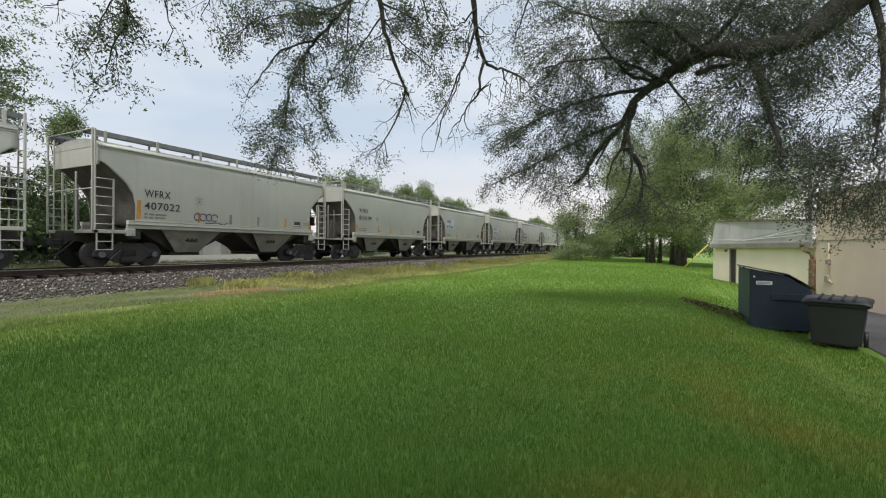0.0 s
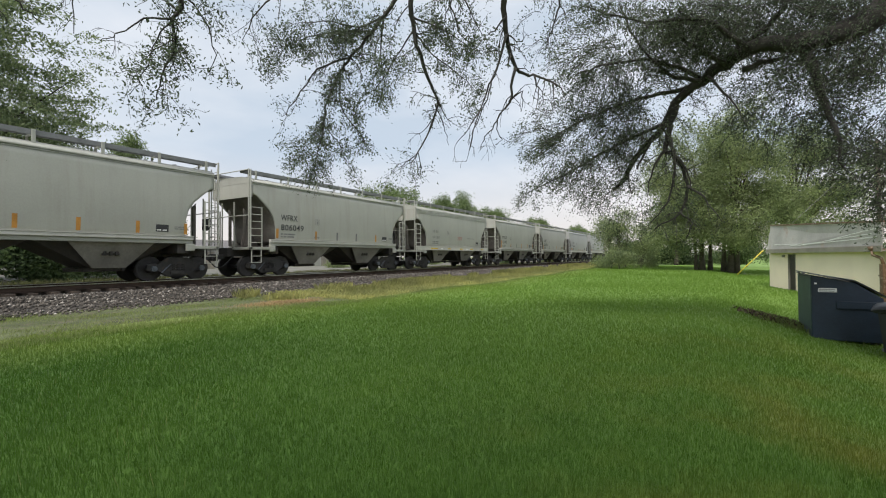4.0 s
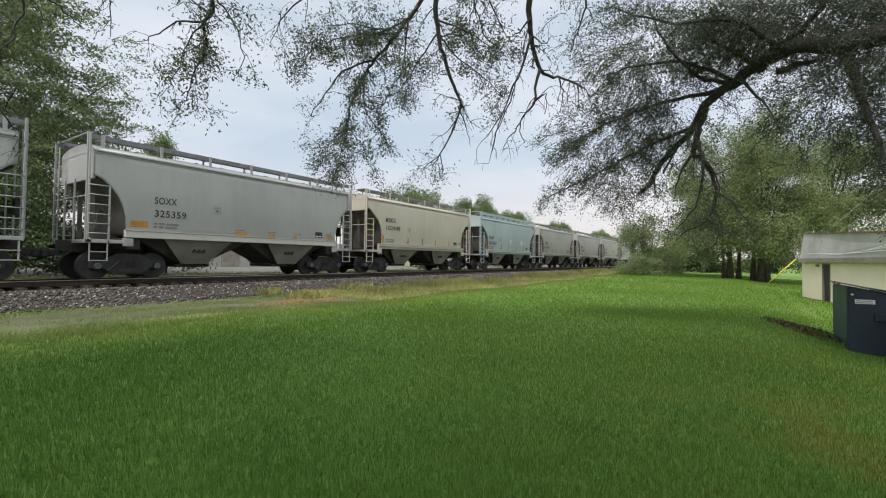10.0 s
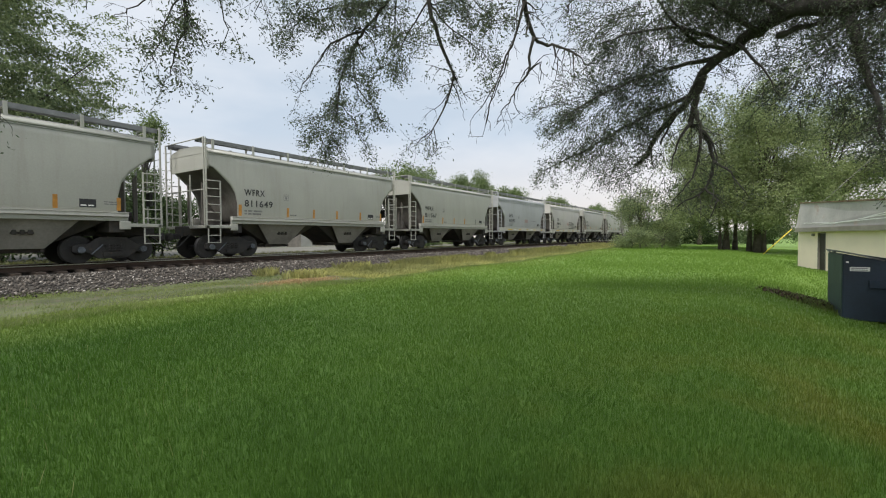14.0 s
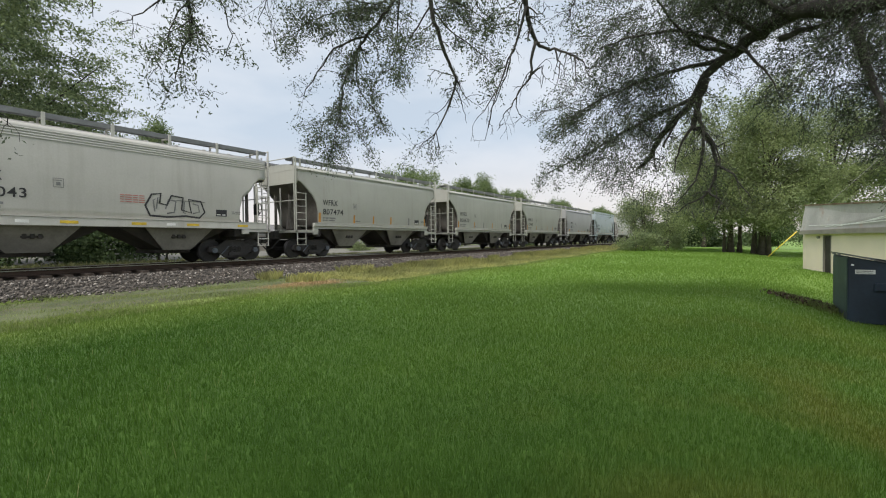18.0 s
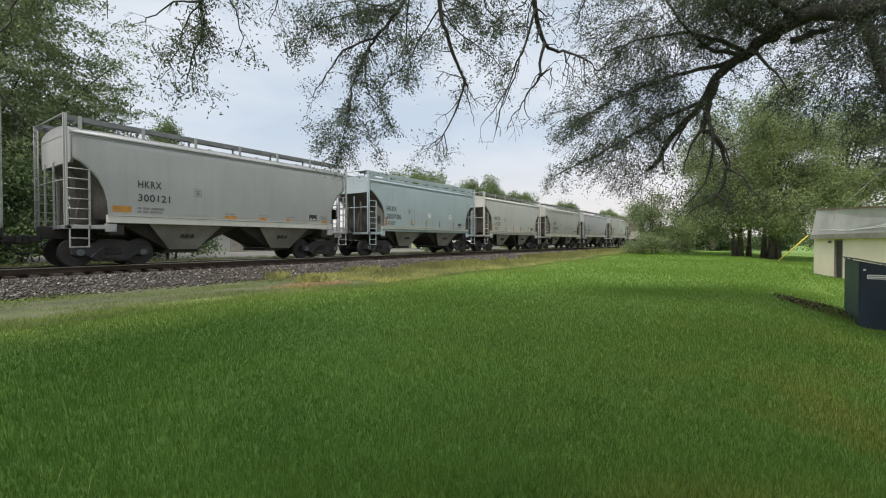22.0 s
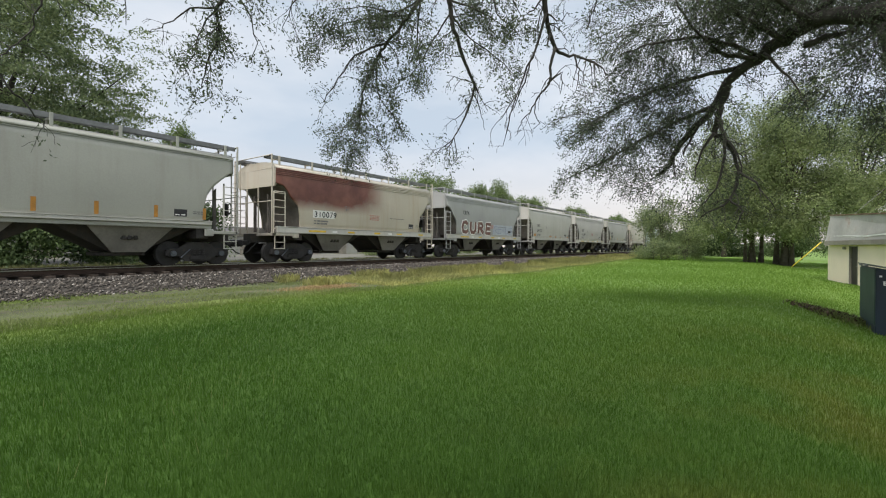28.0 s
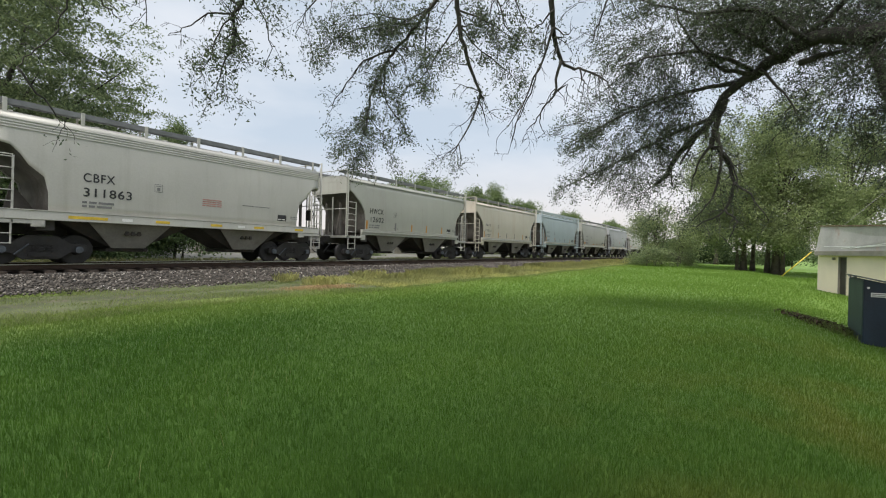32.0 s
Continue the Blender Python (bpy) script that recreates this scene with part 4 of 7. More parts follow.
    prism(bm, [(-5.1, 1.4), (-4.15, 1.4), (-4.9, 2.5)], -0.03, 0.03)
    # the posts take the same colour, darkened for shade
    twice("end_post", bm, M_GRIME_SHADE, car)
    # side sill and end platform
    bm = bmesh.new()
    x0 = 5.55 if rib else 4.68
    z0, z1 = {"rib": (1.33, 1.60), "arc": (1.42, 1.66), "angle": (1.54, 1.67)}[kind]
    box(bm, -x0, x0, -1.62, -1.46, z0, z1, 0.015)
    box(bm, -x0, x0, -1.64, -1.46, z1, z1 + 0.022)
    twice("side_sill", bm, M_SILL, car, "pale side sill")
    if kind == "angle":
        bm = bmesh.new()
        box(bm, -x0, x0, -1.555, -1.46, 1.40, 1.535, 0.01)
        twice("lower_sill", bm, p0, car)
    bm = bmesh.new()
    box(bm, -5.74, -4.62, -1.60, -1.40, 1.21, 1.325, 0.01)
    box(bm, -5.74, -5.60, -1.60, 1.60, 1.205, 1.32, 0.01)
    box(bm, -5.74, -4.62, 1.40, 1.60, 1.21, 1.325, 0.01)
    box(bm, -5.60, -4.66, -1.41, 1.41, 1.27, 1.305)
    twice("end_platform", bm, p0, car)
    bm = bmesh.new()
    box(bm, -4.74, -4.42, -1.605, -1.50, 1.12, 1.395, 0.02)
    disc(bm, -4.5, -1.625, -1.6, 1.23, 0.045, 10)
    twice("jacking_pad", bm, p0, car)
    bm = bmesh.new()
    box(bm, 4.42, 4.74, -1.605, -1.50, 1.12, 1.395, 0.02)
    twice("jacking_pad", bm, p0, car)
    # ladders at the four corners, with hanging steps
    for mir in (1, -1):
        bm = bmesh.new()
        xo, xi = -5.70 * mir, -5.14 * mir
        top_in = 3.10 if not rib else 3.12
        top_out = 4.74 if not rib else 3.14
        for x, zt in ((xo, top_out), (xi, top_in)):
            box(bm, x - 0.025, x + 0.025, -1.60, -1.55, 1.20, zt, 0.005)
        for q in range(6):
            z = 1.52 + q * 0.31
            tube(bm, [(xo, -1.60, z), (xi, -1.60, z)], 0.017, 6)
        if rib:
            tube(bm, [(xo, -1.57, 3.14), (xi, -1.57, 3.14)], 0.02, 6)
        twice("ladder", bm, p0, car)
        bm = bmesh.new()
        for x in (xo + 0.06 * mir, xi - 0.02 * mir):
            box(bm, x - 0.02, x + 0.02, -1.585, -1.545, 0.62, 1.21, 0.004)
        for z in (0.64, 0.92):
            box(bm, min(xo, xi) + 0.04, max(xo, xi) - 0.02, -1.60, -1.53, z - 0.015, z + 0.015, 0.004)
        twice("step", bm, p0, car)
    # end frame: corner posts, rails and end ladder
    bm = bmesh.new()
    zt = 4.76
    for y in (-1.50, 1.50):
        box(bm, -5.765, -5.715, y - 0.025, y + 0.025, 1.2, zt, 0.005)
    for y in (-0.45, 0.45):
        box(bm, -5.76, -5.71, y - 0.025, y + 0.025, 1.2, 3.35, 0.004)
    for z in (2.72, zt - 0.03):
        tube(bm, [(-5.74, -1.5, z), (-5.74, 1.5, z)], 0.022, 6)
    twice("end_frame", bm, p0, car)
    bm = bmesh.new()
    for y in (0.95, 1.38):
        box(bm, -5.80, -5.765, y - 0.02, y + 0.02, 1.25, 4.55, 0.004)
    for q in range(9):
        z = 1.5 + q * 0.36
        tube(bm, [(-5.79, 0.95, z), (-5.79, 1.38, z)], 0.014, 6)
    twice("end_ladder", bm, p0, car)
    # brake gear on the rear end
    bm = bmesh.new()
    tube(bm, [(5.84, -0.55 + 0.27 * math.cos(a_), 2.3 + 0.27 * math.sin(a_)) for a_ in [i * 2 * math.pi / 20 for i in range(21)]], 0.016, 6)
    for q in range(3):
        tube(bm, [(5.84, -0.55, 2.3), (5.84, -0.55 + 0.27 * math.cos(q * 2.09), 2.3 + 0.27 * math.sin(q * 2.09))], 0.012, 5)
    box(bm, 5.70, 5.82, -0.70, -0.40, 2.0, 2.5, 0.02)
    part("brake_wheel", bm, M_CAST, car, "dark hand-brake wheel and gear box")
    bm = bmesh.new()
    tube(bm, [(4.75, 0.3, 1.62), (5.45, 0.3, 1.62)], [0.2, 0.2], 16)
    box(bm, 4.9, 5.3, 0.1, 0.5, 1.3, 1.6, 0.02)
    part("air_reservoir", bm, M_UNDER, car)
    # underframe
    bm = bmesh.new()
    box(bm, -6.0, -3.6, -0.32, 0.32, 0.90, 1.30, 0.02)
    box(bm, -4.60, -4.16, -1.45, 1.45, 1.02, 1.40, 0.02)
    twice("centre_sill", bm, M_UNDER, car)
    for s_ in (-1, 1):
        bm = bmesh.new()
        t_ = [(s_ * 4.25, -1.20, 1.45), (s_ * 0.0, -1.20, 1.45), (s_ * 0.0, 1.20, 1.45), (s_ * 4.25, 1.20, 1.45)]
        u_ = [(s_ * 2.58, -0.80, 0.54), (s_ * 1.62, -0.80, 0.54), (s_ * 1.62, 0.80, 0.54), (s_ * 2.58, 0.80, 0.54)]
        a = [bm.verts.new(v) for v in t_]
        b = [bm.verts.new(v) for v in u_]
        for k in range(4):
            bm.faces.new((a[k], a[(k + 1) % 4], b[(k + 1) % 4], b[k]))
        bm.faces.new(b), bm.faces.new(a[::-1])
        bmesh.ops.recalc_face_normals(bm, faces=bm.faces)
        bay = part("discharge_bay", bm, M_UNDER, car)
        for sd in (-1, 1):
            bm = bmesh.new()
            q0 = [(s_ * 3.42, 1.44, 1.45), (s_ * 0.80, 1.44, 1.45), (s_ * 1.62, 1.06, 0.52), (s_ * 2.60, 1.06, 0.52)]
            a = [bm.verts.new((x, sd * y, z)) for x, y, z in q0]
            b = [bm.verts.new((x, sd * (y - 0.04), z)) for x, y, z in q0]
            bm.faces.new(a), bm.faces.new(b[::-1])
            for k in range(4):
                bm.faces.new((a[k], b[k], b[(k + 1) % 4], a[(k + 1) % 4]))
            bmesh.ops.recalc_face_normals(bm, faces=bm.faces)
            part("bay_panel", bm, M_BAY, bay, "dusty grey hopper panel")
        bm = bmesh.new()
        box(bm, s_ * 2.06 - 0.62, s_ * 2.06 + 0.62, -0.85, 0.85, 0.40, 0.52, 0.015)
        tube(bm, [(s_ * 2.06 + 0.5, -1.0, 0.46), (s_ * 2.06 + 0.5, 1.0, 0.46)], 0.04, 8)
        part("outlet_gate", bm, M_UNDER, bay)
        bm = bmesh.new()
        box(bm, s_ * 2.06 - 0.26, s_ * 2.06 + 0.26, -1.285, -1.23, 0.97, 1.03, 0.01)
        for q in (-0.18, 0.0, 0.18):
            box(bm, s_ * 2.06 + q - 0.05, s_ * 2.06 + q + 0.05, -1.32, -1.24, 0.95, 1.09, 0.01)
        part("vibrator_bracket", bm, M_UNDER, bay)
    for s_ in (-1, 1):
        bm = bmesh.new()
        box(bm, min(s_ * 5.95, s_ * 6.30), max(s_ * 5.95, s_ * 6.30), -0.10, 0.10, 0.78, 1.0, 0.03)
        box(bm, min(s_ * 6.26, s_ * 6.46), max(s_ * 6.26, s_ * 6.46), -0.16, 0.16, 0.72, 1.02, 0.05)
        part("coupler", bm, M_CAST, car)
        bm = bmesh.new()
        tube(bm, [(s_ * 5.75, -0.42, 0.95), (s_ * 6.0, -0.45, 0.72), (s_ * 6.25, -0.45, 0.47), (s_ * 6.44, -0.43, 0.42)], 0.028, 6)
        part("air_hose", bm, M_HOSE, car)
        make_truck(car, s_ * 4.38)
    return car


# car number along the train: build, paint, marks, other features
TRAIN = [
    ("angle", "white", "", ""),
    ("angle", "grey", "WFRX", "407022"),
    ("angle", "grey", "WFRX", "810199"),
    ("angle", "grey", "WFRX", "810164"),
    ("angle", "grey", "WFRX", "810161"),
    ("angle", "grey", "WFRX", "806049"),
    ("rib", "grey", "", ""),
    ("angle", "grey", "HWCX", "12461"),
    ("angle", "grey", "SOXX", "329490"),
    ("arc", "soox", "SOXX", "325214"),
    ("arc", "soox", "SOXX", "325359"),
    ("angle", "tan", "MBKX", "102448"),
    ("angle", "blue", "HKRX", "300664"),
    ("angle", "grey", "WFRX", "811672"),
    ("angle", "grey", "WFRX", "811649"),
    ("angle", "grey", "WFRX", "811567"),
    ("rib", "cool", "SHPX", "433953"),
    ("rib", "white", "CEFX", "303043"),
    ("angle", "grey", "WFRX", "807474"),
    ("angle", "grey", "WFRX", "806632"),
    ("angle", "grey", "HWCX", "13442"),
    ("arc", "soox", "HKRX", "300121"),
    ("angle", "blue", "HKRX", "300706"),
    ("angle", "white", "HWCX", "13175"),
    ("rib", "grey", "CEFX", "311518"),
    ("arc", "soox", "HKRX", "300275"),
    ("angle", "grey", "HWCX", "11071"),
    ("rib", "burnt", "", "310079"),
    ("rib", "soox", "CEFX", ""),
    ("arc", "white", "CBFX", "316623"),
    ("rib", "white", "CBFX", "311863"),
    ("angle", "grey", "HWCX", "12602"),
    ("angle", "tan", "", ""),
    ("angle", "blue", "", ""),
    ("arc", "grey", "", ""),
    ("rib", "cool", "", ""),
    ("arc", "white", "", ""),
    ("angle", "grey", "", ""),
]
# how far each car stands off the even pitch (slack and differing lengths)
SLACK = {1: 0.35, 2: 0.45, 3: 0.45, 4: 0.2, 5: 0.2, 7: 0.25, 8: 0.0, 9: 0.05, 10: 0.1, 11: -0.2, 12: 0.05, 13: -0.2, 14: -0.05, 15: 0.0, 16: -0.35, 17: -0.15, 18: -0.2, 19: -0.1, 20: -0.2, 21: -0.2, 22: -0.03, 23: 0.0,
         24: 0.0, 25: -0.25, 26: 0.05, 27: 0.2, 28: 0.2, 29: 0.4, 30: 0.1, 31: 0.35, 32: 0.3, 33: 0.2}
COAT = {"grey": "pale grey", "white": "off-white", "cool": "cool light grey", "soox": "light grey", "tan": "rust-stained cream", "blue": "pale blue", "burnt": "cream"}

# all lettering is set first, in one go
words = sorted({w for _, _, a, b in TRAIN for w in (a, b) if w})
set_type = {}
for w_ in words:
    cu = bpy.data.curves.new("lettering", "FONT")
    cu.body, cu.size, cu.extrude = w_, 1.0, 0.003
    cu.space_character = 1.12
    cu.offset = 0.012
    set_type[w_] = new("lettering", cu)
dg = bpy.context.evaluated_depsgraph_get()
TYPE = {}
for w_, ob_ in set_type.items():
    TYPE[w_] = bpy.data.meshes.new_from_object(ob_.evaluated_get(dg))
for ob_ in set_type.values():
    cu = ob_.data
    bpy.data.objects.remove(ob_)
    bpy.data.curves.remove(cu)


def decal(name, car, x0, x1, z0, z1, material, lift=0.006, label=""):
    """A thin painted or stuck-on plate on the near side, following its bulge."""
    bm = bmesh.new()
    n_ = 3
    for i in range(n_):
        za, zb = z0 + (z1 - z0) * i / n_, z0 + (z1 - z0) * (i + 1) / n_
        ya, yb = -side_y(za) - lift, -side_y(zb) - lift
        bm.faces.new([bm.verts.new(v) for v in ((x0, ya, za), (x1, ya, za), (x1, yb, zb), (x0, yb, zb))])
    bmesh.ops.remove_doubles(bm, verts=bm.verts, dist=1e-5)
    return part(name, bm, material, car, label)


def letter(car, word, x, z, height, material, wide=1.0, lift=0.009, label=""):
    me = TYPE[word].copy()
    me.materials.clear()
    me.materials.append(material)
    k = height / 0.70
    slope = (side_y(z + height) - side_y(z)) / height
    m = Matrix.Translation((x, -side_y(z) - lift, z)) @ Euler((math.pi / 2 + math.atan(slope), 0, 0)).to_matrix().to_4x4() @ Matrix.Diagonal((k * wide, k, k if k < 1 else 1, 1))
    me.transform(m)
    return share("lettering", me, car, None, label)


def stroke(name, car, pts, width, material, lift=0.011):
    """A sprayed line on the car's side: one ribbon along the points."""
    bm = bmesh.new()
    n = len(pts)
    last = None
    for k, (x, z) in enumerate(pts):
        a, b = pts[max(0, k - 1)], pts[min(n - 1, k + 1)]
        dx, dz = b[0] - a[0], b[1] - a[1]
        d = math.hypot(dx, dz) or 1.0
        ox, oz = -dz / d * width * 0.5, dx / d * width * 0.5
        y = lift + k * 0.0003
        pair = [bm.verts.new((x + q * ox, -side_y(z + q * oz) - y, z + q * oz)) for q in (-1, 1)]
        if last:
            bm.faces.new((last[0], pair[0], pair[1], last[1]))
        last = pair
    return part(name, bm, material, car)


def bars(car, x0, z, widths, height, material, lift=0.008):
    """A line of writing too small to read: plain bars."""
    bm = bmesh.new()
    x = x0
    for w_ in widths:
        y = -side_y(z) - lift
        bm.faces.new([bm.verts.new(v) for v in ((x, y, z), (x + w_, y, z), (x + w_, y, z + height), (x, y, z + height))])
        x += w_ + height * 0.7
    return part("stencilled_line", bm, material, car)


def dress(car, i, kind, paint, mark, number):
    """Marks, reflectors and stencils of one car."""
    r_ = random.Random(100 + i)
    rise = {2: 0.38, 3: 0.40, 4: 0.22, 11: 0.38, 28: 0.46}.get(i, 0.0)
    x = {"arc": -3.80, "angle": -4.10, "rib": -3.55}[kind] - (0.2 if paint == "blue" else 0)
    if i in (3, 4):
        decal("repainted_patch", car, x - 0.22, x + 1.55, 2.08 + rise, 2.92 + rise, M_PALE, 0.004, "pale bluish repainted patch")
    tall, wide, up = (0.24, 0.86, 0.06) if kind == "arc" else (0.27, 0.95, 0.0)
    ink = M_BLACK if mark or number else M_GREYINK
    up += rise
    if mark:
        letter(car, mark, x, 2.60 + up, tall, ink, wide * 0.87)
    if number:
        letter(car, number, x, 2.14 + up, tall, ink, wide * 1.12)
    if not mark and not number:
        bars(car, x, 2.62, (0.09, 0.11, 0.09, 0.10), 0.17, M_GREYINK)
        bars(car, x, 2.20, (0.09, 0.08, 0.09, 0.08, 0.09), 0.17, M_GREYINK)
    bars(car, x, 1.92, (0.12, 0.20, 0.42), 0.07, M_GREYINK)
    bars(car, x, 1.80, (0.12, 0.16, 0.40), 0.07, M_GREYINK)
    # little framed test stencil
    fx = x + 1.95 + r_.uniform(-0.1, 0.2)
    bm = bmesh.new()
    for x0, x1, z0, z1 in ((0, 0.26, 0, 0.015), (0, 0.26, 0.265, 0.28), (0, 0.015, 0.015, 0.265), (0.245, 0.26, 0.015, 0.265), (0.08, 0.18, 0.06, 0.16), (0.04, 0.22, 0.20, 0.225)):
        y = -side_y(2.6) - 0.008
        bm.faces.new([bm.verts.new(v) for v in ((fx + x0, y, 2.5 + z0), (fx + x1, y, 2.5 + z0), (fx + x1, y, 2.5 + z1), (fx + x0, y, 2.5 + z1))])
    part("test_stencil", bm, M_GREYINK, car)
    # black label near the rear, with its white lines
    bx = 3.35
    lab = decal("black_label", car, bx, bx + 0.44, 1.82, 2.08, M_BLACK, 0.006)
    bm = bmesh.new()
    for q in range(2):
        x0 = bx + 0.03 + q * 0.2
        y = -side_y(1.94) - 0.010
        bm.faces.new([bm.verts.new(v) for v in ((x0, y, 1.86), (x0 + 0.15, y, 1.86), (x0 + 0.15, y, 1.90), (x0, y, 1.90))])
    part("label_lines", bm, M_WHITE, lab)
    bars(car, 4.0, 2.0, (0.10, 0.14, 0.08), 0.035, M_GREYINK)
    bars(car, 4.0, 1.93, (0.14, 0.10, 0.08), 0.035, M_GREYINK)
    if kind == "rib":
        zt = 1.41
        for q, (a, w_, mt) in enumerate(((-3.9, 1.0, M_YELLOW), (-2.5, 0.3, M_WHITE), (-1.5, 0.45, M_YELLOW), (0.4, 0.45, M_YELLOW), (1.5, 0.3, M_WHITE), (2.2, 0.45, M_YELLOW), (4.2, 0.45, M_YELLOW))):
            bm = bmesh.new()
            box(bm, a, a + w_, -1.626, -1.619, zt, zt + 0.09)
            part("reflector", bm, mt, car)
        for q in range(4):
            bars(car, 0.1, 2.40 - q * 0.075, (0.12, 0.2, 0.16, 0.18), 0.035, M_REDINK)
        bars(car, 1.7, 2.32, (0.5, 0.7), 0.03, M_GREYINK)
    elif kind == "arc":
        decal("reflector", car, -4.52, -3.98, 1.80, 2.0, M_ORANGE)
        for a, w_ in ((-0.75, 0.5), (0.75, 0.35), (2.1, 0.2), (4.1, 0.35)):
            decal("reflector", car, a, a + w_, 1.72, 1.84, M_ORANGE)
            bars(car, a, 1.90, (0.15, 0.25), 0.03, M_GREYINK)
    else:
        tone = M_ORANGE
        decal("reflector", car, -4.36, -4.22, 1.74, 2.45 if i in (1, 7, 13, 26) else 2.2, tone)
        for a in (-2.0, -0.5, 1.0, 2.7, 4.35):
            decal("reflector", car, a, a + 0.12, 1.75, 2.17, tone if r_.random() < 0.75 else M_GREYINK)
        bars(car, -2.2 + r_.uniform(0, 0.4), 1.82, (0.18, 0.12), 0.06, M_GREYINK)
    # features of single cars
    if i == 1:
        for k in range(4):
            cx, cz = -2.02 + k * 0.26, 1.98
            stroke("graffiti_scrawl", car, [(cx + 0.13 * math.cos(a) * (1 + 0.2 * (k % 2)), cz + 0.14 * math.sin(a)) for a in [0.5 * j for j in range(12)]], 0.045, M_GRAF_VIOLET)
        stroke("graffiti_scrawl", car, [(-1.65, 1.72), (-1.1, 1.78), (-0.8, 1.70), (-0.6, 1.80)], 0.04, M_GRAF_VIOLET)
    if i == 17:
        stroke("graffiti_outline", car, [(1.0, 1.75), (0.85, 2.1), (1.05, 2.5), (1.35, 2.55), (1.3, 2.2), (1.55, 2.15), (1.7, 2.5), (2.1, 2.45), (2.05, 2.0), (2.4, 1.9), (2.3, 2.4), (2.75, 2.35), (2.9, 1.95), (2.7, 1.72), (2.2, 1.78), (1.6, 1.72), (1.0, 1.75)], 0.065, M_BLACK)
        for pts_ in ([(1.15, 1.9), (1.1, 2.3), (1.25, 2.4), (1.2, 2.0)], [(1.5, 2.0), (1.6, 2.35), (1.85, 2.3), (1.8, 1.9), (1.55, 1.85)], [(2.15, 2.3), (2.12, 1.9), (2.2, 1.88)], [(2.45, 2.25), (2.65, 2.2), (2.7, 1.95), (2.45, 1.88)]):
            stroke("graffiti_outline", car, pts_, 0.05, M_GREYINK)
    if i == 24:
        stroke("graffiti_scrawl", car, [(2.2, 1.8), (2.25, 2.1), (2.4, 2.05), (2.3, 1.95), (2.45, 1.8), (2.55, 2.1), (2.65, 1.8), (2.8, 2.05), (2.9, 1.82), (3.05, 2.0)], 0.03, M_GREYINK)
    if i == 28:
        # block letters, each of thick strokes over a wider white outline
        glyphs = (([(0.78, 0.72), (0.55, 0.92), (0.22, 0.85), (0.10, 0.50), (0.22, 0.12), (0.60, 0.06), (0.86, 0.22)],),
                  ([(0.12, 0.96), (0.10, 0.30), (0.28, 0.08), (0.62, 0.08), (0.78, 0.30), (0.76, 0.96)],),
                  ([(0.10, 0.02), (0.14, 0.90), (0.62, 0.86), (0.72, 0.66), (0.58, 0.48), (0.20, 0.46)], [(0.36, 0.46), (0.86, 0.04)]),
                  ([(0.84, 0.86), (0.20, 0.90), (0.12, 0.06), (0.84, 0.04)], [(0.18, 0.47), (0.74, 0.46)]))
        for g, strokes in enumerate(glyphs):
            gx = -3.75 + g * 1.10
            for mt, wd, lf in ((M_WHITE, 0.42, 0.010), (M_GRAF_RED, 0.27, 0.018)):
                for st in strokes:
                    stroke("graffiti_letter", car, [(gx + 0.98 * u, 1.74 + 0.86 * v) for u, v in st], wd, mt, lf)
        decal("sprayed_ground", car, 0.75, 4.1, 1.70, 2.50, M_PALE, 0.004, "pale sprayed ground")
        for k, shape in enumerate(([(0, 0.1), (0.1, 0.75), (0.55, 0.85), (0.6, 0.5), (0.25, 0.45), (0.7, 0.1)], [(0.15, 0.8), (0.1, 0.15), (0.6, 0.1), (0.65, 0.6), (0.2, 0.5)], [(0.1, 0.15), (0.3, 0.85), (0.55, 0.15)],
                                   [(0.1, 0.8), (0.1, 0.1), (0.5, 0.15), (0.55, 0.75)], [(0.6, 0.75), (0.1, 0.7), (0.55, 0.4), (0.1, 0.1)])):
            stroke("graffiti_outline", car, [(0.85 + k * 0.64 + u, 1.72 + 0.8 * v) for u, v in shape], 0.05, M_GRAF_BLUE)
    if i == 27:
        decal("number_ground", car, -3.62, -2.28, 2.10, 2.46, M_WHITE, 0.004, "white ground behind the number")
    if i in (12, 22):
        for k in range(2):
            cx = -0.1 + k * 2.4
            bm = bmesh.new()
            y = -side_y(2.5) - 0.008
            vs_ = [bm.verts.new((cx + 0.17 * math.cos(a), y, 2.5 + 0.17 * math.sin(a))) for a in [j * math.pi / 8 for j in range(16)]]
            bm.faces.new(vs_)
            sticker = part("round_sticker", bm, M_WHITE, car, "white round sticker with red marks")
            stroke("sticker_mark", sticker, [(cx - 0.09, 2.41), (cx + 0.09, 2.59)], 0.03, M_GRAF_RED, 0.013)
            stroke("sticker_mark", sticker, [(cx - 0.09, 2.59), (cx + 0.09, 2.41)], 0.03, M_GRAF_RED, 0.015)
    if paint == "blue":
        for q in range(10):
            bm = bmesh.new()
            xa = -5.56 + q * 1.112
            prism(bm, [(xa, 4.44), (xa + 0.56, 4.44), (xa + 0.46, 4.53), (xa + 0.10, 4.53)], -1.425, -1.402)
            part("walkway_skirt", bm, PAINT["blue"], car)
        bm = bmesh.new()
        box(bm, -5.6, 5.6, -1.43, -1.402, 4.34, 4.44, 0.006)
        box(bm, -5.6, 5.6, -1.43, -1.402, 4.53, 4.76, 0.006)
        part("walkway_skirt", bm, PAINT["blue"], car)
        # gusset plate beside the front ladder; a dark disc paints its round hole's shade
        for s_ in (-1,):
            bm = bmesh.new()
            prism(bm, [(s_ * x_, z_) for x_, z_ in ((5.06, 1.33), (4.36, 1.33), (4.36, 2.36), (4.62, 2.66), (5.06, 2.98))], -1.44, -1.41)
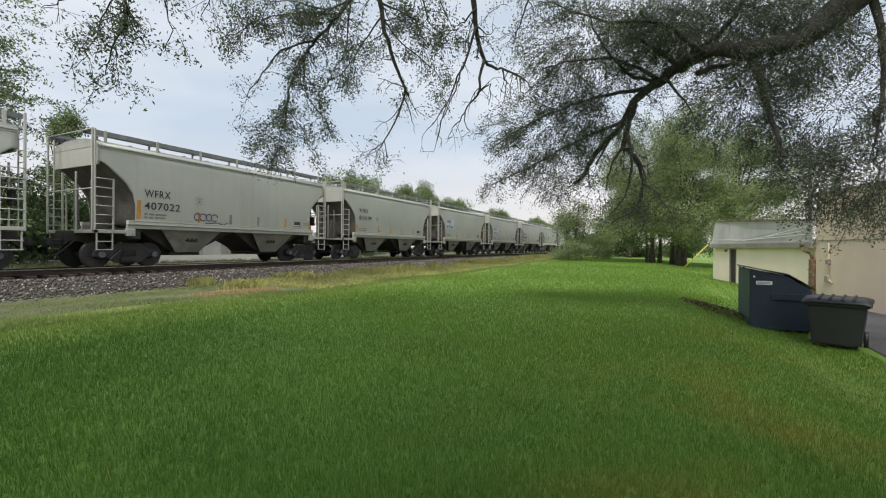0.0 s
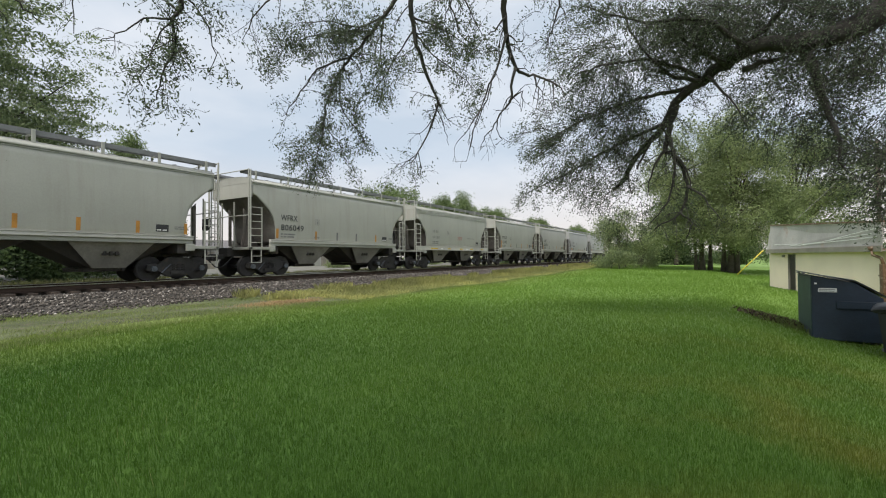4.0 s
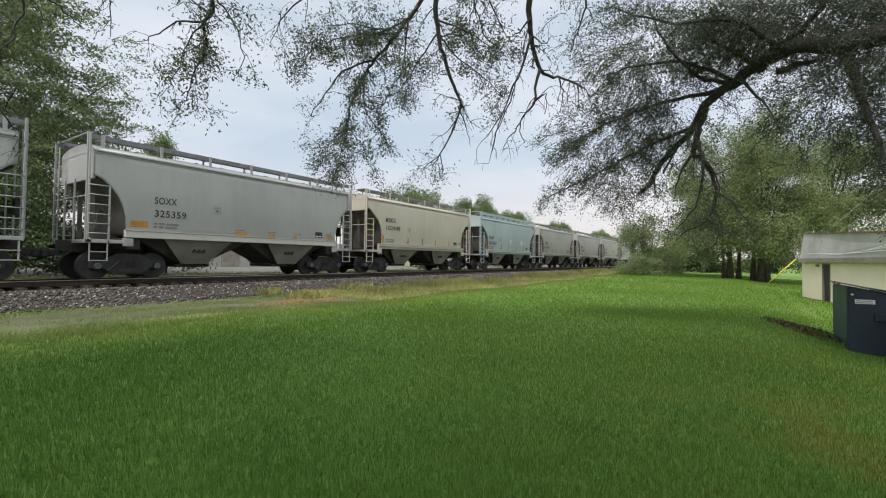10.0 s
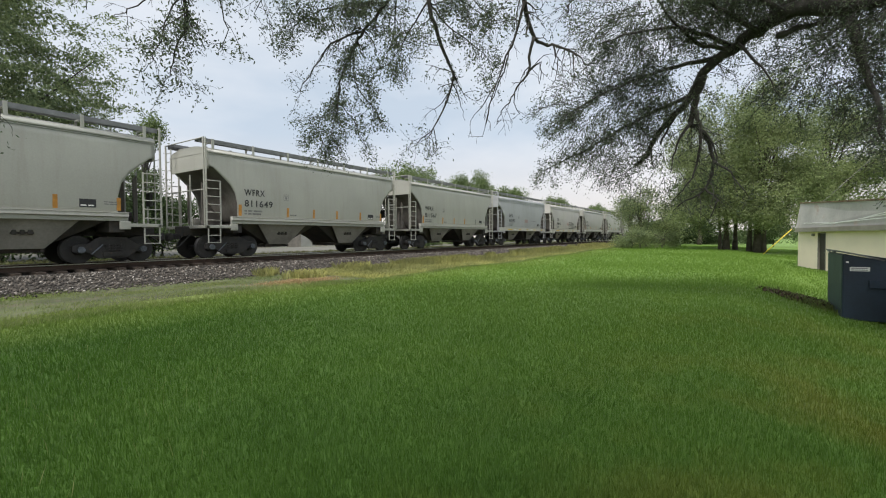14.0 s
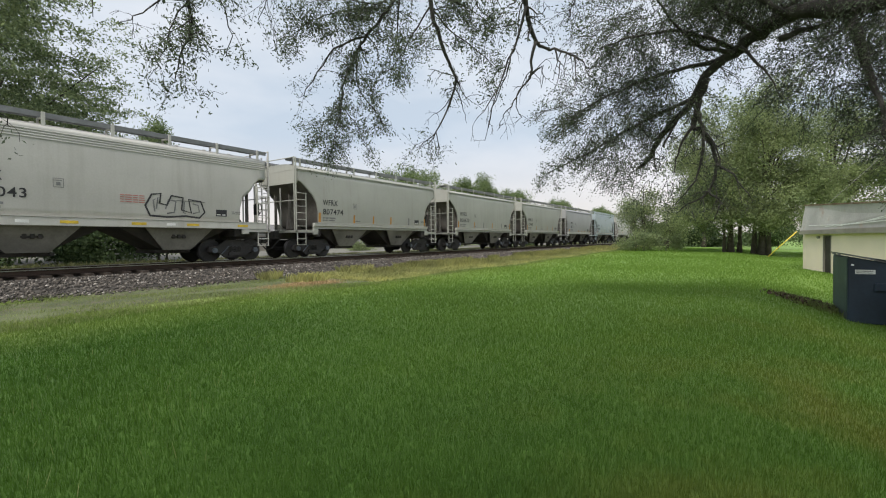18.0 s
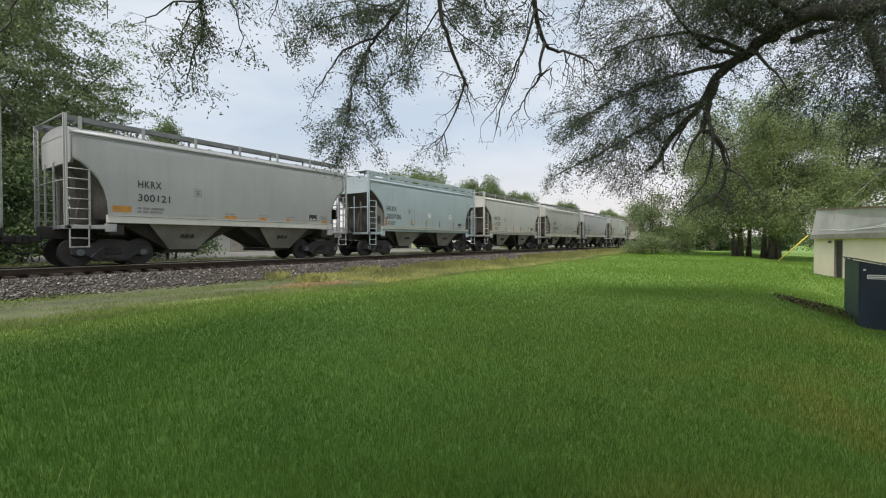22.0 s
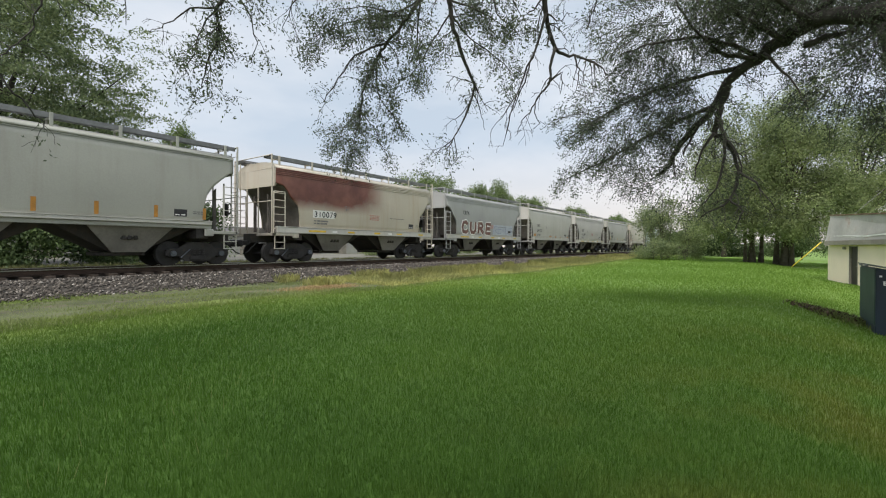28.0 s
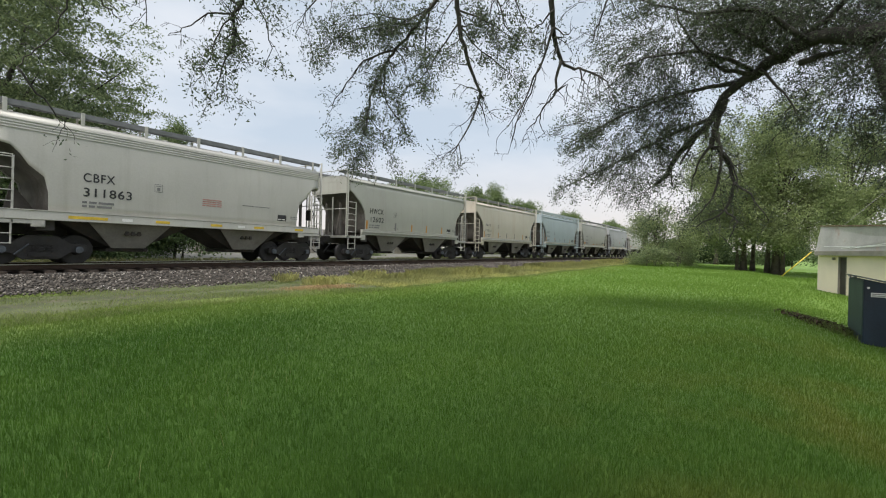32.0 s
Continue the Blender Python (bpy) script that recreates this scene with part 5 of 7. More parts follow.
            plate_ = part("gusset_plate", bm, M_BAY, car, "grey gusset plate")
            bm = bmesh.new()
            tube(bm, [(s_ * 4.78, -1.452, 2.05), (s_ * 4.78, -1.441, 2.05)], 0.17, 18)
            bmesh.ops.scale(bm, vec=(0.75, 1, 1.5), space=Matrix.Translation((-s_ * 4.78, 0, -2.05)), verts=bm.verts)
            part("hand_hole", bm, M_UNDER, plate_, "dark oval disc painting the hole's shade")
    if i == 0:
        stroke("graffiti_outline", car, [(-2 + 0.2 * j, 2.1 + 0.25 * (j % 2)) for j in range(8)], 0.04, M_GREYINK)


def car_label(i, kind, paint):
    extra = {1: " with violet graffiti scrawl", 3: " with a pale repainted patch", 4: " with a pale repainted patch", 27: " with a large burnt patch", 28: " with a red graffiti word", 17: " with a grey graffiti outline",
             12: " with round white stickers", 22: " with round white stickers"}.get(i, "")
    shape = {"arc": " with rounded end cut-outs", "angle": " with angular end cut-outs", "rib": " with ribbed eaves"}[kind]
    return COAT[paint] + " two-bay covered hopper car" + (extra or shape)


protos, CARS = {}, []
for i, (kind, paint, mark, number) in enumerate(TRAIN):
    at_start = pose(FIRST + PITCH * (i - 1) + SLACK.get(i, 0), TRACK_Y, RAIL_Z)
    if kind not in protos:
        protos[kind] = (make_car(kind, PAINT[paint], ""), PAINT[paint])
        car = protos[kind][0]
        car.matrix_basis = at_start
    else:
        src, old = protos[kind]
        car = copy_thing(src, at_start)
        for o in car.children_recursive:
            if o.data.materials[0] == old:
                o.material_slots[0].link = "OBJECT"
                o.material_slots[0].material = PAINT["tan" if paint == "burnt" and o.name.split(".")[0] not in ("side_sheet", "eave_rib") else paint]
    tagged(car, car_label(i, kind, paint), "hopper car", "cars of the freight train")
    CARS.append(car)
for i, (car, spec) in enumerate(zip(CARS, TRAIN)):
    dress(car, i, *spec)


# ---- yard: low building with its taller block, bins ----
FACE = math.degrees(math.atan2(-3.6, -14.1))


def yard_building():
    """Facade along local x from the far corner; the back lies at local +y."""
    b = thing("yard_building", pose(33.7, -3.2, -0.36, 0, 0, FACE), "cream stucco building with a low wing and taller tan block", "building")
    W1, W2, D = 10.9, 34.0, 9.0
    bm = bmesh.new()
    # front wall of the wing, with its door opening
    box(bm, 0, 2.52, 0, 0.25, 0, 2.24)
    box(bm, 3.36, W1, 0, 0.25, 0, 2.24)
    box(bm, 2.52, 3.36, 0, 0.25, 2.02, 2.24)
    box(bm, 0, 0.25, 0.25, D, 0, 2.24)
    box(bm, 0.25, W1, D - 0.25, D, 0, 2.24)
    wing = part("wall", bm, M_CREAM, b, "cream stucco wall")
    bm = bmesh.new()
    box(bm, 2.55, 3.33, 0.07, 0.12, 0.02, 2.0, 0.005)
    for z in (0.25, 1.1):
        box(bm, 2.67, 3.21, 0.06, 0.07, z, z + 0.7, 0.004)
    door = part("door", bm, M_DOOR, b, "dark brown panelled door")
    bm = bmesh.new()
    tube(bm, [(3.25, 0.07, 1.0), (3.25, 0.02, 1.0), (3.18, 0.02, 1.0)], 0.016, 6)
    part("door_handle", bm, M_WIRE, door)
    bm = bmesh.new()
    for x in (2.50, 3.335):
        box(bm, x, x + 0.045, -0.02, 0.08, 0, 2.04, 0.004)
    box(bm, 2.50, 3.38, -0.02, 0.08, 2.0, 2.05, 0.004)
    part("door_frame", bm, M_FASCIA, b)
    bm = bmesh.new()
    box(bm, 2.0, 2.17, -0.12, 0, 1.86, 2.0, 0.02)
    part("wall_lamp", bm, M_FASCIA, b, "small grey lamp beside the door")
    # pitched roof of the wing: eave at the front
    bm = bmesh.new()
    prof = [(-0.20, 2.24), (0.10, 3.66), (8.6, 3.66), (8.6, 3.78), (0.02, 3.78), (-0.20, 2.36)]
    a = [bm.verts.new((0.22, y, z)) for y, z in prof]
    c = [bm.verts.new((W1 - 0.01, y if z < 3 else y - 0.25, z if z < 3 else z - 0.55)) for y, z in prof]
    bm.faces.new(a), bm.faces.new(c[::-1])
    for k in range(6):
        bm.faces.new((a[k], c[k], c[(k + 1) % 6], a[(k + 1) % 6]))
    bmesh.ops.recalc_face_normals(bm, faces=bm.faces)
    roof = part("roof", bm, M_ROOF, b, "pale weathered steep roof face")
    bm = bmesh.new()
    rr = random.Random(2)
    for x0_, x1_, u0, u1 in ((3.2, W1 - 0.3, 0.10, 0.30), (4.6, W1 - 0.6, 0.14, 0.46), (1.2, 5.4, 0.22, 0.16), (7.2, W1 - 0.2, 0.30, 0.66)):
        for k in range(8):
            xa, xb = x0_ + (x1_ - x0_) * k / 8, x0_ + (x1_ - x0_) * (k + 1) / 8
            za, zb = (u0 + (u1 - u0) * (k + d_) / 8 + rr.uniform(-0.015, 0.015) for d_ in (0, 1))
            f_ = [bm.verts.new((x_, -0.214 + (z_ + w_) * (0.155 - 0.189 * x_ / W1), 2.36 + (z_ + w_))) for x_, z_, w_ in ((xa, za, 0), (xb, zb, 0), (xb, zb, 0.035), (xa, za, 0.035))]
            bm.faces.new(f_)
    part("roof_seam", bm, M_WHITE, roof, "pale patched seams")
    bm = bmesh.new()
    box(bm, 0.20, W1 - 0.01, -0.25, -0.21, 2.10, 2.34, 0.005)
    box(bm, 0.20, W1 - 0.01, -0.21, -0.004, 2.11, 2.15)
    part("fascia", bm, M_FASCIA, b)
    bm = bmesh.new()
    a = [bm.verts.new(v) for v in ((0.20, -0.02, 3.785), (0.20, 0.28, 3.785), (W1 - 0.01, 0.03, 3.235), (W1 - 0.01, -0.27, 3.235))]
    b2 = [bm.verts.new((v.co.x, v.co.y, v.co.z + 0.07)) for v in a]
    bm.faces.new(a), bm.faces.new(b2[::-1])
    for k in range(4):
        bm.faces.new((a[k], b2[k], b2[(k + 1) % 4], a[(k + 1) % 4]))
    bmesh.ops.recalc_face_normals(bm, faces=bm.faces)
    part("edge_cap", bm, M_PIPE, roof, "rusty top edge cap")
    # the taller block, a little proud of the wing
    bm = bmesh.new()
    box(bm, W1, W2, -0.06, 0.19, -0.3, 4.25)
    box(bm, W1, W1 + 0.25, 0.19, D, 0, 4.25)
    box(bm, W1 + 0.25, W2, D - 0.25, D, 0, 4.25)
    box(bm, W2 - 0.25, W2, 0.19, D - 0.25, 0, 4.25)
    block = part("block_wall", bm, M_TAN, b, "tan stucco wall of the taller block")
    bm = bmesh.new()
    box(bm, W1 + 0.26, W2 - 0.26, 0.20, D - 0.26, 4.0, 4.15)
    part("flat_roof", bm, M_ROOF, b)
    bm = bmesh.new()
    box(bm, W1 - 0.06, W2 + 0.05, -0.13, 0.25, 4.25, 4.37, 0.01)
    part("coping", bm, M_FASCIA, b)
    bm = bmesh.new()
    box(bm, W1 + 0.1, W2 - 0.1, -0.085, -0.06, 2.38, 2.42, 0.004)
    part("wall_joint", bm, M_FASCIA, block, "thin horizontal joint trim")
    # downpipe at the junction, with its crooked head
    bm = bmesh.new()
    x = W1 - 0.22
    tube(bm, [(x - 0.35, -0.27, 2.18), (x - 0.33, -0.24, 1.98), (x - 0.05, -0.12, 1.85), (x, -0.08, 1.62)], 0.055, 8)
    tube(bm, [(x - 0.36, -0.28, 2.3), (x - 0.35, -0.28, 2.14)], [0.12, 0.06], 8)
    box(bm, x - 0.11, x + 0.11, -0.16, -0.01, 0.1, 1.62, 0.01)
    for z in (0.5, 1.15):
        box(bm, x - 0.15, x + 0.15, -0.17, -0.005, z, z + 0.04)
    part("downpipe", bm, M_PIPE, b, "rust-brown downpipe with a bent head")
    # conduit and meter boxes on the block
    bm = bmesh.new()
    x = W1 + 0.85
    tube(bm, [(x, -0.09, 0.8), (x, -0.09, 2.36)], 0.025, 6)
    tube(bm, [(x + 0.25, -0.09, 0.7), (x + 0.1, -0.11, 0.8), (x, -0.11, 1.0)], 0.03, 6)
    part("conduit", bm, M_TAN, b)
    bm = bmesh.new()
    box(bm, x - 0.10, x + 0.10, -0.16, -0.061, 1.45, 1.62, 0.01)
    box(bm, x - 0.14, x + 0.10, -0.18, -0.061, 0.75, 0.98, 0.015)
    part("meter_box", bm, M_FASCIA, b)
    return b


yard_building()

# asphalt of the yard, in front of the taller block
bm = bmesh.new()
out = [(5.0, -5.4), (8.5, -4.3), (10.6, -4.1), (12.4, -4.15), (14.5, -4.3), (18.8, -5.0), (22.0, -5.6), (22.5, -6.0), (17.0, -8.0), (2.0, -14.0), (0.0, -7.5)]
bm.faces.new([bm.verts.new((x, y, float(ground_z(x, y)) + 0.02)) for x, y in out])
bmesh.ops.recalc_face_normals(bm, faces=bm.faces)
tagged(part("pavement", bm, M_ASPHALT), "worn dark asphalt yard", kind="structure")


def dumpster():
    """Front-load waste container with a slanting lid; the tall back at local -x, the front low at +x."""
    d = thing("dumpster", pose(14.97, -2.81, -0.33, 0, 0, -90), "navy steel dumpster with sloping black plastic lid", "dumpster")
    L, Wd = 1.31, 1.85
    prof = [(-L / 2, -0.12), (L / 2, -0.12), (L / 2, 0.92), (0.15, 1.29), (-L / 2, 1.46)]
    bm = bmesh.new()
    prism(bm, prof, -Wd / 2, Wd / 2)
    bmesh.ops.bevel(bm, geom=bm.edges[:], offset=0.015, segments=1, affect="EDGES")
    part("body", bm, M_DUMP, d)
    bm = bmesh.new()
    box(bm, -L / 2 - 0.018, -L / 2 - 0.001, -Wd / 2 + 0.02, Wd / 2 - 0.02, 0.12, 1.42, 0.004)
    part("back_panel", bm, M_DUMP_SIDE, d, "faded green end panel")
    for y in (-Wd / 2 - 0.055, Wd / 2 + 0.002):
        bm = bmesh.new()
        box(bm, -0.20, 0.62, y, y + 0.05, 0.66, 0.84, 0.01)
        part("fork_pocket", bm, M_DUMP, d)
    bm = bmesh.new()
    for s_ in (-1, 1):
        y0, y1 = (-Wd / 2 - 0.03, -0.01) if s_ < 0 else (0.01, Wd / 2 + 0.03)
        pts = [(-L / 2 - 0.06, 1.50), (-0.3, 1.405), (0.15, 1.325), (0.42, 1.15), (L / 2 + 0.06, 0.94)]
        a = [[bm.verts.new((x, y, z + dz)) for x, z in pts] for y, dz in ((y0, 0), (y1, 0), (y1, 0.03), (y0, 0.03))]
        for k in range(4):
            for q in range(len(pts) - 1):
                bm.faces.new((a[k][q], a[k][q + 1], a[(k + 1) % 4][q + 1], a[(k + 1) % 4][q]))
        for q in (0, -1):
            bm.faces.new([a[k][q] for k in range(4)])
    bmesh.ops.recalc_face_normals(bm, faces=bm.faces)
    lid = part("lid", bm, M_LID, d)
    bm = bmesh.new()
    tube(bm, [(-L / 2 - 0.06, -Wd / 2 - 0.04, 1.51), (-0.3, -Wd / 2 - 0.04, 1.41), (0.05, -Wd / 2 - 0.04, 1.31)], 0.014, 6)
    part("lid_rod", bm, M_WIRE, lid, "pale worn lid edge")
    bm = bmesh.new()
    for y in (-0.35, 0.35):
        tube(bm, [(-L / 2 - 0.08, y - 0.12, 1.49), (-L / 2 - 0.08, y + 0.12, 1.49)], 0.025, 6)
    part("hinge", bm, M_WIRE, d)
    bm = bmesh.new()
    box(bm, -0.53, -0.18, -Wd / 2 - 0.008, -Wd / 2 - 0.002, 1.05, 1.15)
    sticker = part("label_plate", bm, M_WHITE, d, "white label with illegible lines")
    bm = bmesh.new()
    box(bm, -0.60, -0.55, -Wd / 2 - 0.008, -Wd / 2 - 0.002, 1.24, 1.28)
    part("small_sticker", bm, M_WHITE, d)
    bm = bmesh.new()
    for z in (1.07, 1.11):
        box(bm, -0.51, -0.22, -Wd / 2 - 0.011, -Wd / 2 - 0.0085, z, z + 0.015)
    part("label_line", bm, M_GREYINK, sticker)
    bm = bmesh.new()
    for x in (-0.6, 0.45):
        for y in (-0.75, 0.75):
            box(bm, x, x + 0.16, y - 0.05, y + 0.05, -0.25, 0.12, 0.01)
    part("skid", bm, M_UNDER, d)
    return d


dumpster()


def waste_cart():
    c = thing("waste_cart", Matrix.Translation((12.70, -3.58, -0.52)) @ pose(0, 0, 0, 0, 0, 160) @ Matrix.Diagonal((1.06, 1.45, 1.34, 1)), "black plastic wheeled waste cart with closed ribbed lid", "trash bin")
    bm = bmesh.new()
    a = [bm.verts.new((x, y, 0.06)) for x, y in ((-0.36, -0.28), (0.40, -0.28), (0.40, 0.28), (-0.36, 0.28))]
    b = [bm.verts.new((x, y, 0.72)) for x, y in ((-0.44, -0.34), (0.46, -0.34), (0.46, 0.34), (-0.44, 0.34))]
    bm.faces.new(a[::-1]), bm.faces.new(b)
    for k in range(4):
        bm.faces.new((a[k], a[(k + 1) % 4], b[(k + 1) % 4], b[k]))
    bmesh.ops.bevel(bm, geom=bm.edges[:], offset=0.03, segments=2, affect="EDGES")
    part("body", bm, M_BIN, c)
    bm = bmesh.new()
    box(bm, -0.48, 0.50, -0.38, 0.38, 0.70, 0.75, 0.015)
    part("rim", bm, M_BIN, c)
    bm = bmesh.new()
    pts = [(-0.50, 0.755), (-0.30, 0.81), (0.20, 0.80), (0.54, 0.75)]
    top = [[bm.verts.new((x, y, z + (0.0 if abs(y) > 0.35 else 0.03))) for x, z in pts] for y in (-0.40, -0.30, 0.30, 0.40)]
    for p_, q_ in zip(top, top[1:]):
        for k in range(3):
            bm.faces.new((p_[k], p_[k + 1], q_[k + 1], q_[k])).smooth = True
    ex = bmesh.ops.extrude_face_region(bm, geom=bm.faces[:])
    bmesh.ops.translate(bm, verts=[v for v in ex["geom"] if isinstance(v, bmesh.types.BMVert)], vec=(0, 0, -0.03))
    bmesh.ops.recalc_face_normals(bm, faces=bm.faces)
    lid = part("lid", bm, M_LID, c)
    for y in (-0.2, -0.07, 0.07, 0.2):
        bm = bmesh.new()
        tube(bm, [(-0.42, y, 0.83), (-0.25, y, 0.85), (0.2, y, 0.84), (0.44, y, 0.80)], 0.018, 6)
        part("lid_rib", bm, M_LID, lid)
    bm = bmesh.new()
    tube(bm, [(-0.56, -0.26, 0.74), (-0.56, 0.26, 0.74)], 0.018, 8)
    for y in (-0.26, 0.26):
        tube(bm, [(-0.56, y, 0.74), (-0.44, y, 0.72)], 0.018, 6)
    part("handle", bm, M_BIN, c)
    for y in (-0.33, 0.29):
        bm = bmesh.new()
        disc(bm, -0.36, y, y + 0.05, 0.13, 0.13, 18)
        part("wheel", bm, M_LID, c)
    bm = bmesh.new()
    box(bm, 0.20, 0.30, -0.315, -0.29, 0.10, 0.14, 0.004)
    part("catch_bar", bm, M_WIRE, c)
    return c


waste_cart()

# pole far behind the grove, with its guyed wire in yellow guards
pole = thing("utility_pole", pose(46.0, -11.2, -0.1), "grey wooden utility pole behind the low building", "utility pole")
bm = bmesh.new()
tube(bm, [(0, 0, -0.3), (0, 0, 10.5)], [0.16, 0.11], 10)
part("shaft", bm, M_POLE, pole)
bm = bmesh.new()
box(bm, -0.06, 0.06, -1.2, 1.2, 9.6, 9.72, 0.01)
part("crossarm", bm, M_POLE, pole)
for k, (gx, gy) in enumerate(((44.8, -1.95), (44.6, -5.0))):
    g = thing("guy_wire", pose(gx, gy, float(ground_z(gx, gy)) - 0.02), "steel guy wire in a yellow plastic guard", "guy wire", "guy wires of the pole")
    d = Vector((46.0 - gx, -11.2 - gy, 10.2))
    if k:
        d = Vector((46.0 - gx, -11.2 - gy, 7.0))
    bm = bmesh.new()
    tube(bm, [(0, 0, 0), d], 0.012, 5)
    part("wire", bm, M_WIRE, g)
    bm = bmesh.new()
    tube(bm, [d * 0.01, d * 0.21], 0.035, 8)
    part("guard", bm, M_GUY, g, "yellow plastic guard")

# sheds in the lots beyond the track
def shed(name, x, y, w, d, h, rise, label):
    s_ = thing(name, pose(x, y, 0.2, 0, 0, -8), label, "shed")
    bm = bmesh.new()
    box(bm, -w / 2, w / 2, -d / 2, d / 2, 0, h)
    part("wall", bm, M_SHED, s_)
    bm = bmesh.new()
    o = [(-d / 2 - 0.2, h), (0, h + rise), (d / 2 + 0.2, h), (d / 2 + 0.2, h + 0.12), (0, h + rise + 0.12), (-d / 2 - 0.2, h + 0.12)]
    a = [bm.verts.new((-w / 2 - 0.2, yy, zz)) for yy, zz in o]
    b = [bm.verts.new((w / 2 + 0.2, yy, zz)) for yy, zz in o]
    bm.faces.new(a), bm.faces.new(b[::-1])
    for k in range(6):
        bm.faces.new((a[k], b[k], b[(k + 1) % 6], a[(k + 1) % 6]))
    bmesh.ops.recalc_face_normals(bm, faces=bm.faces)
    part("roof", bm, M_SHED_ROOF, s_)
    bm = bmesh.new()
    box(bm, -0.5, 0.4, -d / 2 - 0.03, -d / 2, 0.0, 1.9, 0.005)
    part("door", bm, M_SHED, s_)


strip("gravel_lot", 30.0, 58.0, 0.04, M_LOT, "pale dusty gravel lot beyond the track", x0=8.0, x1=180.0, uneven=0.9, seed=12, step=1.5, rows=12)
store = thing("storage_building", pose(40.0, 62.0, 0.25), "long low pale metal-sided storage building", "building")
bm = bmesh.new()
box(bm, -32, 32, -4, 4, 0, 2.7)
part("wall", bm, M_SHED, store)
bm = bmesh.new()
o = [(-4.3, 2.7), (0, 4.0), (4.3, 2.7), (4.3, 2.82), (0, 4.12), (-4.3, 2.82)]
a = [bm.verts.new((-32.4, yy, zz)) for yy, zz in o]
b = [bm.verts.new((32.4, yy, zz)) for yy, zz in o]
bm.faces.new(a), bm.faces.new(b[::-1])
for k in range(6):
    bm.faces.new((a[k], b[k], b[(k + 1) % 6], a[(k + 1) % 6]))
bmesh.ops.recalc_face_normals(bm, faces=bm.faces)
part("roof", bm, M_SHED_ROOF, store)
bm = bmesh.new()
box(bm, -1.3, 1.3, -4.05, -4.0, 0.0, 2.3, 0.005)
gate = part("roller_door", bm, M_FASCIA, store)
gate.matrix_basis = pose(-28, 0, 0)
for k in range(1, 11):
    share("roller_door", gate.data, store, pose(-28 + k * 5.5, 0, 0))
shed("garden_shed", 14.6, 48.0, 3.0, 2.6, 1.75, 0.5, "small white garden shed beyond the track")
shed("garden_shed", 18.2, 46.8, 2.2, 2.2, 1.6, 0.4, "small pale shed beyond the track")


# ---- trees ----
def clump_points(rng, centre, radii, clumps, per, spread, hollow=0.45):
    """Leaf centres in clumps spread through an ellipsoid, thicker towards its skin."""
    boughs = max(6, clumps // 9)
    d = rng.normal(size=(boughs, 3))
    d /= np.linalg.norm(d, axis=1)[:, None]
    r = (hollow + (1 - hollow) * rng.random(boughs) ** 0.5)[:, None]
    bc = np.array(centre) + d * r * np.array(radii) * 0.95
    pick = rng.integers(0, boughs, clumps)
    c = bc[pick] + rng.normal(size=(clumps, 3)) * np.array(radii) * np.array((0.17, 0.17, 0.085)) + (bc[pick] - np.array(centre)) * rng.uniform(-0.25, 0.12, (clumps, 1))
    off = rng.normal(size=(clumps * per, 3)) * np.array(spread)
    off[:, 2] -= 0.45 * np.hypot(off[:, 0], off[:, 1])      # sprays hang at their rims
    return c, np.repeat(c, per, 0) + off


def tree(name, base, trunks, centre, radii, clumps, per, spread, leaf, material, bark, seed, label, category="tree", hollow=0.4, drop=0.3, extra=(), long=1.7):
    """Tapered trunks, limbs to the leaf clumps, a crown of many leaves. trunks: (dx, dy, radius)."""
    rng = np.random.default_rng(seed)
    t = thing(name, pose(*base), label, category)
    pts, cs = [], []
    for c_, r_, k_ in ((centre, radii, clumps), *extra):
        c, p = clump_points(rng, c_, r_, k_, per, spread, hollow)
        cs.append(c), pts.append(p)
    cs, pts = np.concatenate(cs), np.concatenate(pts)
    pts = pts[pts[:, 2] > 0.05]
    for dx, dy, rad in trunks:
        bm = bmesh.new()
        top = (centre[0] * 0.6 + dx * 1.6, centre[1] * 0.6 + dy * 1.6, centre[2] + radii[2] * 0.3)
        steps = 7
        line = []
        for k in range(steps):
            f = k / (steps - 1)
            w_ = 0.25 * math.sin(3.1 * f + dx * 2 + dy)
            line.append((dx + (top[0] - dx) * f * f + w_ * f, dy + (top[1] - dy) * f * f - w_ * f, -0.25 + (top[2] + 0.25) * f))
        tube(bm, line, [rad * (1.45 if k == 0 else 1 - 0.8 * k / (steps - 1)) for k in range(steps)], 9)
        part("trunk", bm, bark, t)
    bm = bmesh.new()
    x0, y0, _ = trunks[0] if trunks else (0, 0, 0)
    for c in cs[:: max(1, len(cs) // 26)]:
        z0 = min(c[2] * 0.55, centre[2])
        a = Vector((x0 + (centre[0] * 0.6 + x0 * 0.6) * 0.15, y0 + (centre[1] * 0.6) * 0.15, max(0.0, z0)))
        b = Vector(c)
        mid = (a + b) / 2 + Vector((rng.normal() * 0.3, rng.normal() * 0.3, 0.4))
        r0 = (trunks[0][2] if trunks else 0.06) * 0.32
        tube(bm, [a, mid, b], [r0, r0 * 0.6, r0 * 0.15], 5)
    tagged(part("branchwork", bm, bark, t), kind="stuff")
    crown = new("crown", leaves("crown", pts, leaf, material, rng, drop, long))
    crown.parent = t
    tagged(crown, kind="stuff")
    return t


